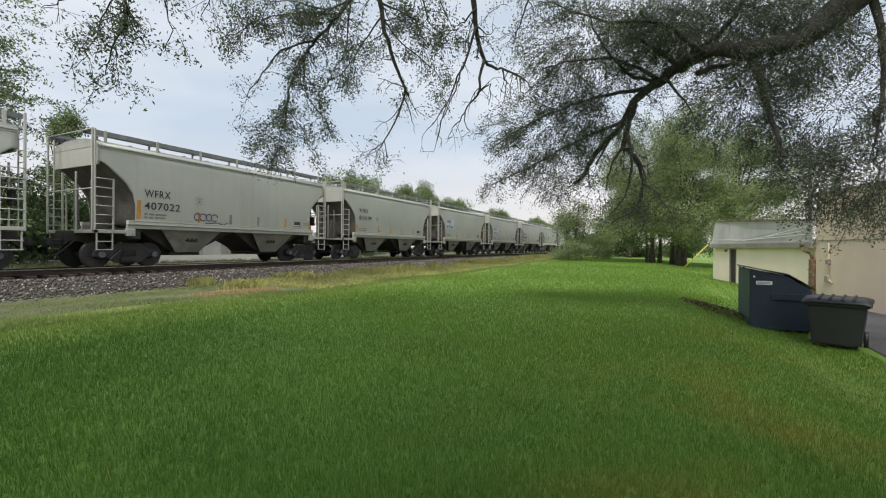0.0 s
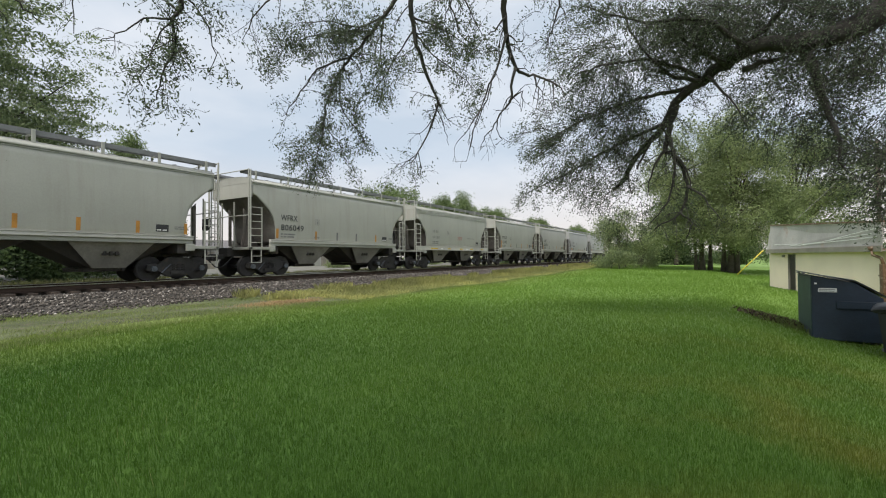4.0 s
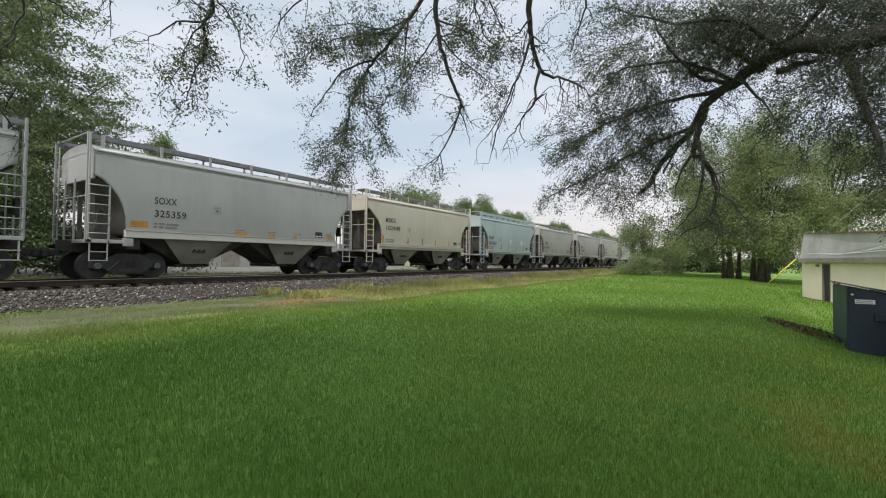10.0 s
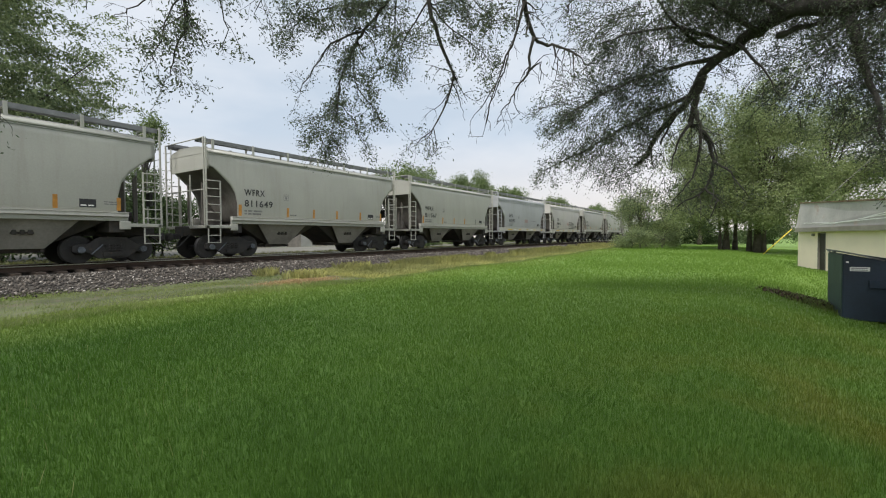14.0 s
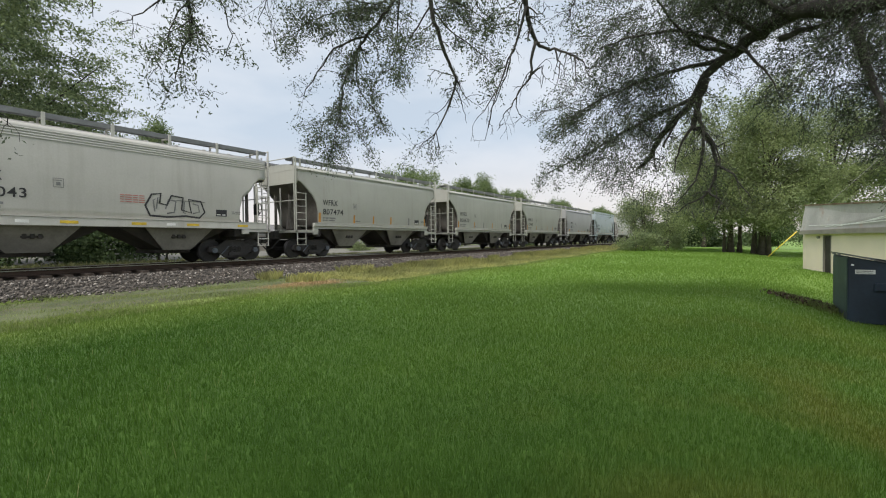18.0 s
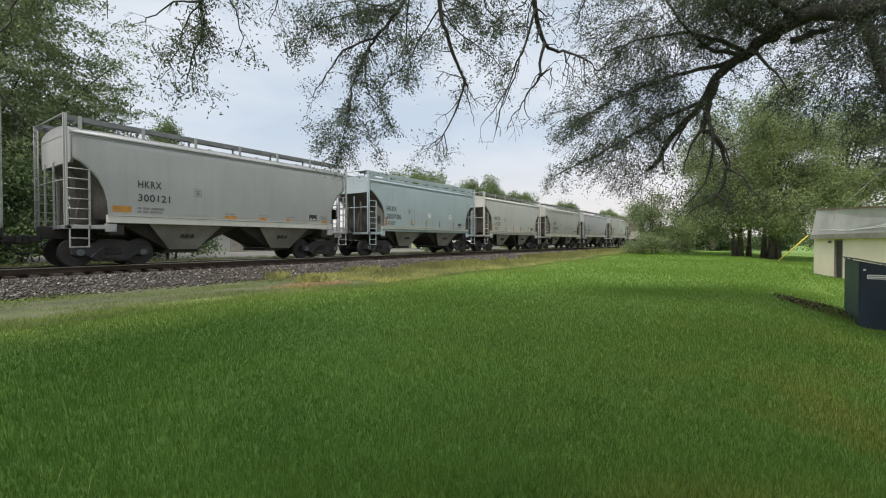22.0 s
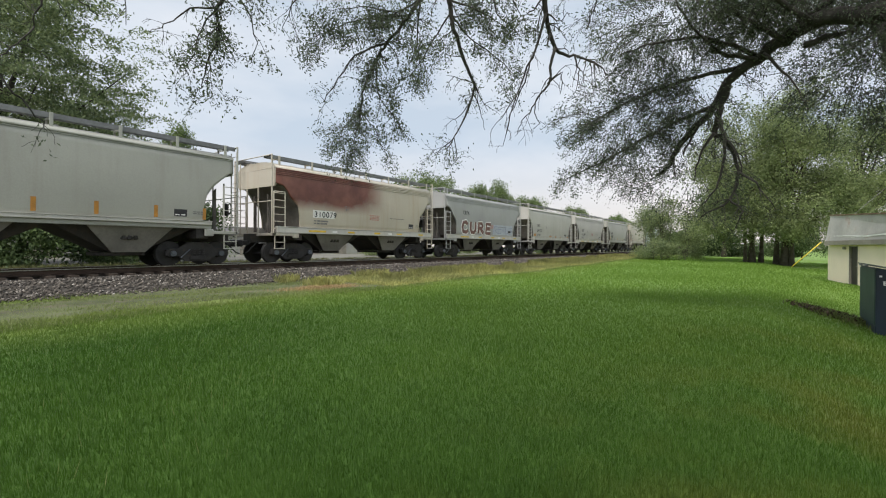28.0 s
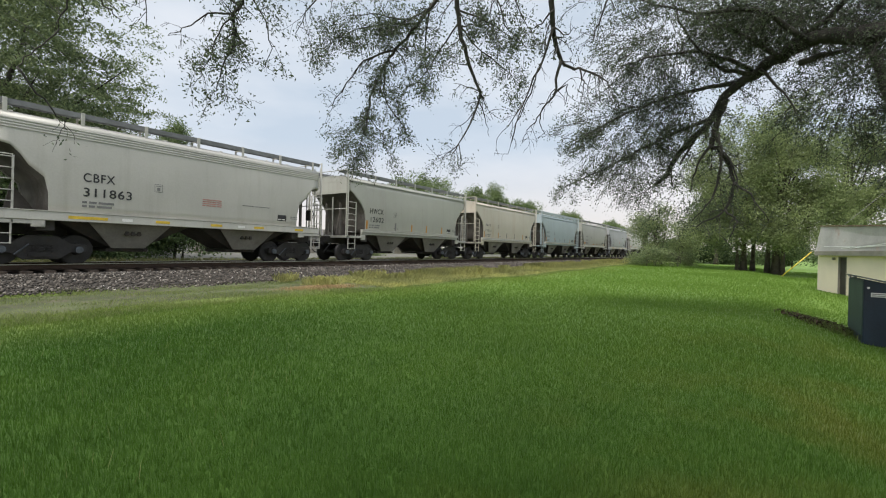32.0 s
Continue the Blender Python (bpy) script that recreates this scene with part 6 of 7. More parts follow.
# grove on the lawn
tree("grove_tree", (50.0, 0.6, 0.25), [(0, 0, 0.26), (0.5, -0.7, 0.19), (-0.2, 0.5, 0.14)], (-0.6, 1.0, 8.0), (4.6, 4.2, 6.4), 420, 120, (0.42, 0.42, 0.42), 0.17, M_LEAF_FAR, M_BARK_PALE, 21, "leafy green shade tree with forked trunk", extra=(((-2.0, 0.8, 3.9), (2.4, 3.4, 1.4), 80),))
tree("grove_tree", (49.6, -1.8, 0.15), [(0, 0, 0.30), (0.3, 0.6, 0.20), (-0.2, -0.5, 0.16)], (-0.4, -1.2, 9.0), (4.8, 4.4, 7.2), 450, 120, (0.42, 0.42, 0.42), 0.17, M_LEAF_FAR, M_BARK_PALE, 22, "tall leafy green shade tree with twin trunks", extra=(((-2.2, -1.2, 4.0), (2.2, 3.0, 1.4), 70),))
tree("grove_tree", (53.5, -7.0, 0.0), [(0, 0, 0.34)], (0, -0.5, 8.6), (5.0, 5.0, 5.8), 380, 120, (0.45, 0.45, 0.42), 0.18, M_LEAF_FAR, M_BARK_PALE, 23, "leafy green shade tree behind the low building")
tree("lawn_tree", (69.8, 3.9, 0.35), [(0, 0, 0.26)], (0, 0, 7.0), (4.0, 4.0, 4.8), 120, 90, (0.8, 0.8, 0.6), 0.3, M_LEAF_HEDGE, M_BARK_PALE, 25, "dark green tree with single straight trunk")
# dark hedge closing the lawn
for k, (hx, hy, hw, hh) in enumerate(((76, 9.5, 4.5, 3.4), (77, 3.0, 4.5, 3.2), (78, -3.5, 4.5, 3.4), (80, -11.0, 5.5, 3.6), (82, -21, 7.0, 4.2), (84, -34, 8.0, 5.0))):
    tree("hedge_shrub", (hx, hy, 0.2), [(0, 0, 0.08), (0.6, 1.0, 0.07), (-0.4, -1.2, 0.07)], (0, 0, hh * 0.5), (2.2, hw, hh * 0.62), 130, 80, (0.5, 0.5, 0.45), 0.24, M_LEAF_HEDGE, M_BARK, 30 + k, "dense dark green hedge shrub at the lawn's end", "shrub", hollow=0.3)
# bushes where the lawn meets the track
tree("trackside_bush", (49.2, 8.9, 0.35), [(0, 0, 0.05), (0.4, 0.8, 0.04), (-0.3, -0.9, 0.04)], (0, 0, 1.0), (1.6, 1.9, 1.25), 90, 60, (0.28, 0.28, 0.30), 0.15, M_LEAF_BUSH, M_BARK_PALE, 41, "pale green rounded bush beside the track", "bush", hollow=0.3)
tree("trackside_bush", (50.5, 6.2, 0.35), [(0, 0, 0.05), (0.4, 0.6, 0.04)], (0, 0, 0.85), (1.4, 1.4, 1.0), 60, 55, (0.28, 0.28, 0.28), 0.15, M_LEAF_BUSH, M_BARK_PALE, 42, "low pale green bush beside the track", "bush", hollow=0.3)
tree("young_tree", (54.5, 9.0, 0.35), [(0, 0, 0.11), (0.3, -0.6, 0.08)], (0, 0, 4.4), (2.0, 2.3, 3.2), 130, 60, (0.45, 0.45, 0.4), 0.16, M_LEAF_BUSH, M_BARK_PALE, 43, "slender young tree with sparse grey-green leaves", hollow=0.3)
tree("young_tree", (60.5, 11.2, 0.35), [(0, 0, 0.12)], (0, 0, 4.4), (1.8, 1.7, 2.8), 90, 60, (0.5, 0.5, 0.4), 0.17, M_LEAF_BUSH, M_BARK_PALE, 44, "green young tree close to the track", hollow=0.3)
tree("young_tree", (64.0, 7.6, 0.35), [(0, 0, 0.12)], (0, 0, 3.6), (2.4, 2.6, 2.8), 110, 70, (0.5, 0.5, 0.4), 0.18, M_LEAF_FAR, M_BARK_PALE, 45, "green young tree close to the track", hollow=0.3)
# beyond the track: the large tree, the single top, the row of crowns
tree("locust_tree", (6.3, 41.0, 0.25), [(0, 0, 0.42), (-1.0, 0.8, 0.3)], (0, 0, 12.5), (8.4, 7.5, 10.5), 880, 130, (0.60, 0.60, 0.14), 0.24, M_LEAF_EDGE, M_BARK, 51, "large feathery green tree beyond the track", drop=0.1,
     extra=(((3.0, -1.0, 6.0), (6.0, 5.0, 4.5), 170),), long=2.6)
tree("field_tree", (-9.0, 44.0, 0.25), [(0, 0, 0.40)], (0, 0, 11.0), (8.0, 7.0, 9.0), 220, 90, (0.9, 0.9, 0.45), 0.25, M_LEAF_EDGE, M_BARK, 52, "large green tree beyond the track", drop=0.1)
tree("field_tree", (25.6, 61.6, 0.25), [(0, 0, 0.24)], (0, 0, 12.4), (1.9, 1.9, 4.7), 80, 80, (0.55, 0.55, 0.5), 0.26, M_LEAF_ROW, M_BARK, 53, "tall narrow green tree beyond the track")
for k, (tx, ty, tw, th) in enumerate(((67.0, 52.2, 4.8, 15.8), (83.0, 55.5, 4.4, 14.6), (90.0, 54.0, 4.4, 15.4), (97.5, 53.5, 4.2, 16.2), (112, 53, 4.4, 14.5), (121, 53, 4.0, 14.8), (147, 52, 4.6, 15.5), (162, 52, 4.0, 14.0), (205, 55, 6.0, 15.0), (222, 55, 6.5, 16.0), (238, 55, 6.0, 15.0))):
    tree("row_tree", (tx, ty, 0.25), [(0, 0, 0.25)], (0, 0, th * 0.62), (tw * 1.15, tw * 1.15, th * 0.45), 190, 90, (0.7, 0.7, 0.55), 0.34, M_LEAF_ROW, M_BARK, 60 + k, "rounded green tree in the row beyond the track")
for k, (ux, uy, uh) in enumerate(((-6, 33, 5.0), (0.0, 34, 5.5), (6.0, 33.0, 6.0), (11.0, 35.5, 4.4), (15.4, 36.0, 5.2))):
    tree("undergrowth", (ux, uy, 0.25), [(0, 0, 0.10), (0.8, 0.5, 0.08)], (0, 0, uh * 0.5), (3.6, 2.2, uh * 0.55), 170, 110, (0.5, 0.5, 0.35), 0.2, M_LEAF_HEDGE, M_BARK, 180 + k, "dark green undergrowth beyond the track", "shrub", hollow=0.2)
# low growth beyond the track
for k in range(5, 16):
    rq = random.Random(200 + k)
    tree("field_shrub", (2 + k * 8.5 + rq.uniform(-2, 2), 33 + rq.uniform(0, 14), 0.25), [(0, 0, 0.06)], (0, 0, 0.8), (2.2, 1.4, rq.uniform(0.4, 0.7)), 40, 60, (0.4, 0.4, 0.3), 0.2, M_LEAF_FAR if k % 3 else M_LEAF_HEDGE, M_BARK, 80 + k, "low green shrub in the field beyond the track", "shrub", hollow=0.2)


# ---- the overhanging tree ----
big = thing("overhanging_tree", pose(0, 0, 0), "old shade tree with long drooping limbs over the lawn", "tree")
rg = np.random.default_rng(7)
leaf_pts = []


def bent(pts, n):
    """A smooth line through control points (Catmull-Rom)."""
    p = [Vector(q) for q in pts]
    p = [p[0] * 2 - p[1]] + p + [p[-1] * 2 - p[-2]]
    line = []
    for i in range(1, len(p) - 2):
        for k in range(n):
            t = k / n
            a, b, c, d = p[i - 1], p[i], p[i + 1], p[i + 2]
            line.append(0.5 * (2 * b + (c - a) * t + (2 * a - 5 * b + 4 * c - d) * t * t + (3 * b - a - 3 * c + d) * t ** 3))
    return line + [p[-2]]


def twig(bm, start, way, length, r, leafy, depth=0):
    """A drooping twig with side shoots; its leaves go to the crown."""
    pts, d, p = [start], way.normalized(), start.copy()
    steps = 4
    for k in range(steps):
        d = (d + Vector(rg.normal(0, 0.22, 3)) + Vector((0, 0, -0.16))).normalized()
        p = p + d * (length / steps)
        pts.append(p.copy())
    tube(bm, pts, [max(0.0024, r * (1 - 0.7 * k / steps)) for k in range(steps + 1)], 4, False)
    n_leaf = rg.poisson(leafy * length * 84)
    for _ in range(n_leaf):
        f = rg.random() ** 0.7 * steps
        k = min(int(f), steps - 1)
        q = pts[k].lerp(pts[k + 1], f - k)
        leaf_pts.append(q + Vector(rg.normal(0, 0.075, 3)))
    if depth < 1:
        for k in range(2 + int(leafy > 0.5)):
            s = rg.integers(1, steps)
            twig(bm, pts[s], d + Vector(rg.normal(0, 0.8, 3)), length * 0.55, r * 0.55, leafy, depth + 1)


def limb(points, r0, r1, leafy, shoots=8.0):
    """A limb through a few control points, with shoots along it."""
    line = bent(points, 4)
    n = len(line)
    if r0 < 0.06:
        r0, r1 = r0 * (1.5 if leafy < 0.6 else 1.2), r1 * 1.3
    rad = [r0 + (r1 - r0) * (k / (n - 1)) ** 0.8 for k in range(n)]
    wob = [p + Vector(rg.normal(0, 0.012 + 0.06 * r0, 3)) if 0 < k < n - 1 else p for k, p in enumerate(line)]
    bm = bmesh.new()
    tube(bm, wob, rad, 10 if r0 > 0.1 else 6)
    length = sum((b - a).length for a, b in zip(line, line[1:]))
    for _ in range(rg.poisson(length * shoots * (0.5 + 0.8 * leafy))):
        k = rg.integers(n // 5, n)
        d = line[min(k + 1, n - 1)] - line[k - 1]
        way = d.normalized() * 0.5 + Vector(rg.normal(0, 0.75, 3))
        twig(bm, wob[k], way, rg.uniform(0.25, 0.75) if leafy > 0.2 else rg.uniform(0.2, 0.5), max(0.005, min(0.013, rad[k] * 0.5)), leafy)
    return part("limb", bm, M_BARK, big)


trunk_line = [(10.6, -8.2, -0.4), (10.55, -8.1, 1.5), (10.6, -7.8, 3.6), (10.7, -7.0, 5.9), (10.85, -5.4, 7.3), (11.0, -3.95, 7.05), (11.08, -3.2, 6.48), (11.15, -2.6, 6.05), (11.22, -1.95, 5.88)]
bm = bmesh.new()
line = bent(trunk_line, 4)
tube(bm, line, [0.60 - 0.41 * (k / (len(line) - 1)) ** 0.8 for k in range(len(line))], 14)
part("trunk", bm, M_BARK, big)
# boughs high over the lawn, from which the hanging limbs come down
limb(((10.7, -7.0, 5.9), (9.8, -4.4, 8.6), (8.4, -0.8, 9.8), (7.4, 2.0, 9.6), (6.3, 4.0, 8.7)), 0.26, 0.08, 0.8)
limb(((6.3, 4.0, 8.7), (4.6, 5.2, 7.8), (3.07, 5.83, 6.16)), 0.08, 0.035, 0.03)
limb(((4.6, 5.2, 7.8), (3.0, 5.9, 7.2), (2.0, 6.2, 6.2), (1.24, 6.52, 5.15)), 0.05, 0.022, 0.03)
limb(((3.0, 5.9, 7.2), (2.5, 6.1, 6.4), (2.22, 6.32, 5.64)), 0.03, 0.013, 0.03)
limb(((1.38, 6.95, 4.14), (1.2, 7.08, 3.85), (1.06, 7.16, 3.62)), 0.006, 0.005, 0.2)
limb(((6.3, 4.0, 8.7), (6.6, 4.3, 8.1), (6.64, 4.60, 7.49)), 0.07, 0.05, 0.1)
limb(((6.3, 4.0, 8.7), (6.2, 4.3, 8.0), (6.28, 4.54, 7.25)), 0.07, 0.05, 0.1)
limb(((7.4, 2.0, 9.6), (6.2, 2.3, 7.6), (5.86, 2.53, 6.23)), 0.07, 0.045, 0.4)
limb(((6.9, 3.0, 9.2), (6.5, 3.5, 7.8), (6.35, 3.82, 6.69)), 0.05, 0.022, 0.1)
limb(((6.9, 3.0, 9.2), (7.0, 3.3, 8.2), (6.92, 3.56, 7.21)), 0.05, 0.022, 0.1)
limb(((7.4, 2.0, 9.6), (7.1, 2.1, 8.0), (7.05, 2.20, 6.71)), 0.05, 0.022, 0.4)
limb(((5.2, 4.8, 8.1), (4.8, 4.9, 7.4), (4.70, 5.00, 6.62)), 0.04, 0.022, 0.1)
# two unseen leafy boughs, added overhead to shade the near lawn
limb(((9.8, -4.4, 8.6), (7.0, -4.2, 9.4), (3.8, -3.0, 9.3), (0.8, -2.4, 9.1), (-2.2, -2.0, 8.8)), 0.16, 0.03, 0.9)
limb(((8.4, -0.8, 9.8), (6.0, 0.4, 9.6), (3.0, 1.0, 9.3), (0.2, 1.4, 9.2), (-2.0, 1.6, 8.9)), 0.13, 0.03, 0.9)
limb(((11.22, -1.95, 5.88), (11.37, -1.31, 6.02), (11.49, -0.86, 6.14), (11.70, -0.38, 5.96), (11.91, 0.10, 5.74), (12.10, 0.58, 5.48), (12.36, 0.96, 4.90), (12.54, 1.47, 4.44), (12.72, 1.95, 3.76), (12.83, 2.25, 3.49)), 0.190, 0.045, 0.30)
limb(((12.18, 0.65, 5.36), (12.28, 0.79, 4.85), (12.36, 0.92, 4.32), (12.39, 0.66, 4.11), (12.49, 0.46, 3.37), (12.52, 0.62, 2.75), (12.48, 1.20, 2.32)), 0.100, 0.015, 0.40)
limb(((11.72, -0.44, 6.11), (11.54, -0.82, 6.33), (11.30, -1.27, 6.61), (10.98, -1.58, 7.06)), 0.080, 0.040, 0.50)
limb(((11.40, -1.66, 5.92), (11.36, -1.86, 5.32), (11.34, -2.03, 4.56), (11.23, -2.17, 3.98), (11.14, -2.22, 3.31)), 0.120, 0.020, 0.50)
limb(((11.73, -0.69, 5.76), (11.60, -1.28, 5.82), (11.55, -1.46, 5.77)), 0.050, 0.020, 0.30)
limb(((12.09, 0.42, 5.68), (11.95, 1.20, 5.62), (11.77, 2.17, 5.43), (11.56, 3.22, 5.00), (11.33, 4.04, 4.49)), 0.060, 0.012, 1.00)
limb(((12.04, 0.09, 5.84), (11.60, 1.04, 6.33), (11.24, 2.06, 6.34), (10.95, 2.76, 6.15)), 0.060, 0.012, 1.00)
limb(((12.38, 0.90, 4.99), (12.25, 1.88, 4.64), (12.04, 3.07, 4.03), (11.66, 4.33, 3.42)), 0.050, 0.010, 1.00)
limb(((11.39, -0.77, 6.09), (10.86, 0.06, 6.71), (10.47, 1.13, 6.78), (9.86, 2.12, 7.08)), 0.070, 0.015, 1.00)
limb(((3.07, 5.83, 6.16), (3.24, 6.24, 5.45), (3.33, 6.34, 5.19), (3.26, 6.47, 5.02), (3.36, 6.56, 4.74), (3.29, 6.74, 4.41), (3.27, 6.92, 3.97)), 0.030, 0.005, 0.55)
limb(((3.27, 6.26, 5.38), (3.48, 6.24, 5.22), (3.76, 6.29, 4.82), (3.80, 6.46, 4.43)), 0.014, 0.004, 0.60)
limb(((3.26, 6.46, 5.04), (3.00, 6.63, 4.96), (2.74, 6.86, 4.70), (2.59, 6.98, 4.57)), 0.012, 0.003, 0.05)
limb(((3.26, 6.47, 5.02), (3.14, 6.67, 4.74), (3.09, 6.88, 4.30), (2.99, 7.03, 4.01)), 0.010, 0.003, 0.70)
limb(((6.64, 4.60, 7.49), (6.80, 5.16, 6.79), (6.75, 5.76, 6.20), (6.63, 6.23, 5.73), (6.56, 6.48, 5.45), (6.56, 6.83, 4.79), (6.59, 6.97, 4.40), (6.60, 7.23, 3.61)), 0.045, 0.006, 0.80)
limb(((6.63, 6.23, 5.73), (6.27, 6.75, 5.49), (6.07, 7.23, 4.89), (5.93, 7.49, 4.54)), 0.018, 0.004, 0.30)
limb(((6.56, 6.48, 5.45), (6.78, 6.61, 4.80), (7.10, 6.45, 4.38), (7.25, 6.38, 4.15)), 0.016, 0.004, 0.90)
limb(((6.75, 5.76, 6.20), (6.28, 6.32, 6.14), (5.85, 6.85, 5.95), (5.63, 7.19, 5.67)), 0.018, 0.004, 1.00)
limb(((6.28, 4.54, 7.25), (6.68, 4.75, 6.59), (6.97, 4.88, 6.02), (7.35, 4.86, 5.38), (7.59, 4.79, 4.97), (7.69, 4.86, 4.61), (7.67, 5.28, 3.87), (7.59, 5.48, 3.64)), 0.045, 0.005, 0.35)
limb(((7.00, 4.86, 5.99), (7.30, 4.66, 5.71), (7.74, 4.26, 5.30), (8.05, 3.98, 4.93)), 0.018, 0.004, 1.00)
limb(((6.94, 4.86, 6.08), (6.91, 5.29, 5.63), (6.87, 5.69, 5.13), (6.68, 6.06, 4.86)), 0.018, 0.004, 1.00)
limb(((7.63, 4.82, 4.81), (7.85, 4.74, 4.38), (7.98, 4.71, 4.02)), 0.010, 0.003, 0.10)
limb(((7.67, 5.28, 3.87), (7.51, 5.60, 3.59), (7.45, 5.70, 3.57)), 0.008, 0.003, 0.00)
limb(((7.67, 5.28, 3.87), (7.77, 5.29, 3.47), (7.73, 5.38, 3.33)), 0.008, 0.003, 0.00)
limb(((5.86, 2.53, 6.23), (6.26, 2.67, 5.64), (6.51, 2.75, 5.23), (6.80, 2.71, 4.78), (6.99, 2.46, 4.65), (7.15, 2.20, 4.54), (7.32, 2.01, 4.34)), 0.040, 0.006, 0.10)
limb(((6.71, 2.68, 4.74), (6.84, 2.86, 4.25), (6.85, 3.07, 3.98), (6.97, 3.04, 3.66)), 0.018, 0.004, 0.03)
limb(((6.46, 2.73, 5.20), (6.60, 3.02, 4.66), (6.68, 3.34, 4.11), (6.76, 3.57, 3.51)), 0.016, 0.004, 0.05)
limb(((6.84, 2.86, 4.25), (6.88, 2.64, 4.38), (6.97, 2.70, 4.08)), 0.012, 0.004, 0.00)
limb(((6.60, 3.02, 4.66), (6.67, 3.20, 4.30), (6.73, 3.45, 3.82), (6.77, 3.64, 3.32)), 0.010, 0.003, 0.00)
limb(((6.35, 3.82, 6.69), (6.63, 3.90, 6.26), (6.96, 3.86, 5.77), (7.31, 3.57, 5.40)), 0.020, 0.004, 0.60)
limb(((4.70, 5.00, 6.62), (4.62, 5.57, 6.07), (4.38, 6.11, 5.58), (4.31, 6.41, 5.16)), 0.020, 0.004, 0.30)
limb(((6.92, 3.56, 7.21), (7.06, 4.00, 6.72), (7.19, 4.33, 6.24), (7.15, 4.56, 6.07)), 0.020, 0.004, 0.90)
limb(((1.24, 6.52, 5.15), (1.34, 6.73, 4.69), (1.40, 6.81, 4.48), (1.38, 6.95, 4.14)), 0.020, 0.004, 0.14)
limb(((1.33, 6.51, 5.14), (1.43, 6.69, 4.73), (1.69, 6.70, 4.57), (1.93, 6.70, 4.42)), 0.015, 0.004, 0.10)
limb(((2.22, 6.32, 5.64), (2.20, 6.63, 5.12), (2.20, 6.74, 4.89), (2.28, 6.89, 4.51)), 0.012, 0.003, 0.08)
limb(((1.06, 7.16, 3.62), (1.30, 7.20, 3.31), (1.47, 7.21, 3.12), (1.55, 7.22, 3.00)), 0.010, 0.003, 0.22)
limb(((7.05, 2.20, 6.71), (7.45, 2.15, 6.13), (7.61, 2.30, 5.77), (7.73, 2.54, 5.38)), 0.020, 0.004, 0.25)

limb(((12.29, 0.66, 4.09), (12.31, 0.46, 3.75), (12.36, 0.34, 3.14)), 0.030, 0.006, 0.15)
limb(((12.23, 0.91, 4.30), (12.20, 1.20, 3.82), (12.19, 1.33, 3.14)), 0.030, 0.006, 0.20)
limb(((12.18, 0.79, 4.58), (12.28, 0.69, 3.77), (12.31, 0.91, 2.98), (12.26, 1.29, 2.45)), 0.035, 0.006, 0.20)
limb(((12.33, 0.45, 3.35), (12.37, 0.10, 3.05), (12.42, -0.26, 2.45)), 0.025, 0.006, 0.30)
limb(((12.36, 1.45, 4.41), (12.42, 1.79, 3.93), (12.53, 1.75, 3.29)), 0.030, 0.006, 0.30)
limb(((12.39, 0.61, 2.74), (12.42, 0.38, 2.42), (12.44, 0.50, 2.02)), 0.020, 0.005, 0.15)
limb(((12.30, 1.01, 4.85), (12.37, 1.33, 4.43), (12.45, 1.60, 3.91)), 0.060, 0.020, 0.20)
limb(((11.65, -0.01, 5.74), (11.72, -0.44, 5.17), (11.78, -0.76, 4.52)), 0.030, 0.006, 0.40)
limb(((11.58, -0.38, 5.91), (11.24, 0.37, 6.50), (10.80, 0.85, 7.14)), 0.060, 0.012, 0.80)
limb(((11.87, 0.10, 5.72), (11.66, 0.83, 6.03), (11.20, 1.44, 6.82), (10.75, 1.71, 7.49)), 0.060, 0.012, 0.80)
limb(((6.53, 3.70, 6.54), (7.02, 3.58, 5.92), (7.29, 3.43, 5.57)), 0.012, 0.003, 0.50)
limb(((6.35, 2.68, 5.42), (6.35, 2.94, 5.23), (6.31, 3.12, 5.14)), 0.012, 0.003, 0.10)
limb(((6.46, 2.73, 5.20), (6.59, 2.57, 5.08), (6.59, 2.43, 5.18)), 0.010, 0.003, 0.10)
limb(((6.87, 2.42, 4.60), (6.98, 2.40, 4.35), (7.05, 2.50, 4.06)), 0.010, 0.003, 0.00)
limb(((7.00, 2.15, 4.48), (7.14, 2.17, 4.11)), 0.008, 0.003, 0.00)
limb(((6.85, 3.07, 3.98), (6.83, 3.29, 3.72), (6.84, 3.40, 3.50)), 0.008, 0.003, 0.00)
limb(((6.68, 3.34, 4.11), (6.66, 3.57, 3.83), (6.62, 3.78, 3.59)), 0.008, 0.003, 0.00)
limb(((7.69, 4.86, 4.61), (7.64, 5.10, 4.33), (7.54, 5.32, 4.17)), 0.010, 0.003, 0.00)
limb(((6.77, 5.53, 6.45), (6.55, 5.95, 6.25), (6.06, 6.41, 6.30), (5.69, 6.84, 6.17)), 0.020, 0.004, 1.00)
limb(((6.76, 5.45, 6.54), (7.02, 5.74, 5.79), (7.26, 5.86, 5.17)), 0.020, 0.004, 1.00)
limb(((6.86, 4.83, 6.26), (7.27, 4.37, 6.07), (7.66, 3.97, 5.77)), 0.020, 0.004, 1.00)
limb(((6.59, 6.97, 4.40), (6.38, 7.27, 4.11), (6.39, 7.38, 3.76)), 0.012, 0.003, 1.00)
limb(((6.58, 6.96, 4.47), (6.92, 6.79, 4.02), (7.06, 6.75, 3.67)), 0.012, 0.003, 1.00)


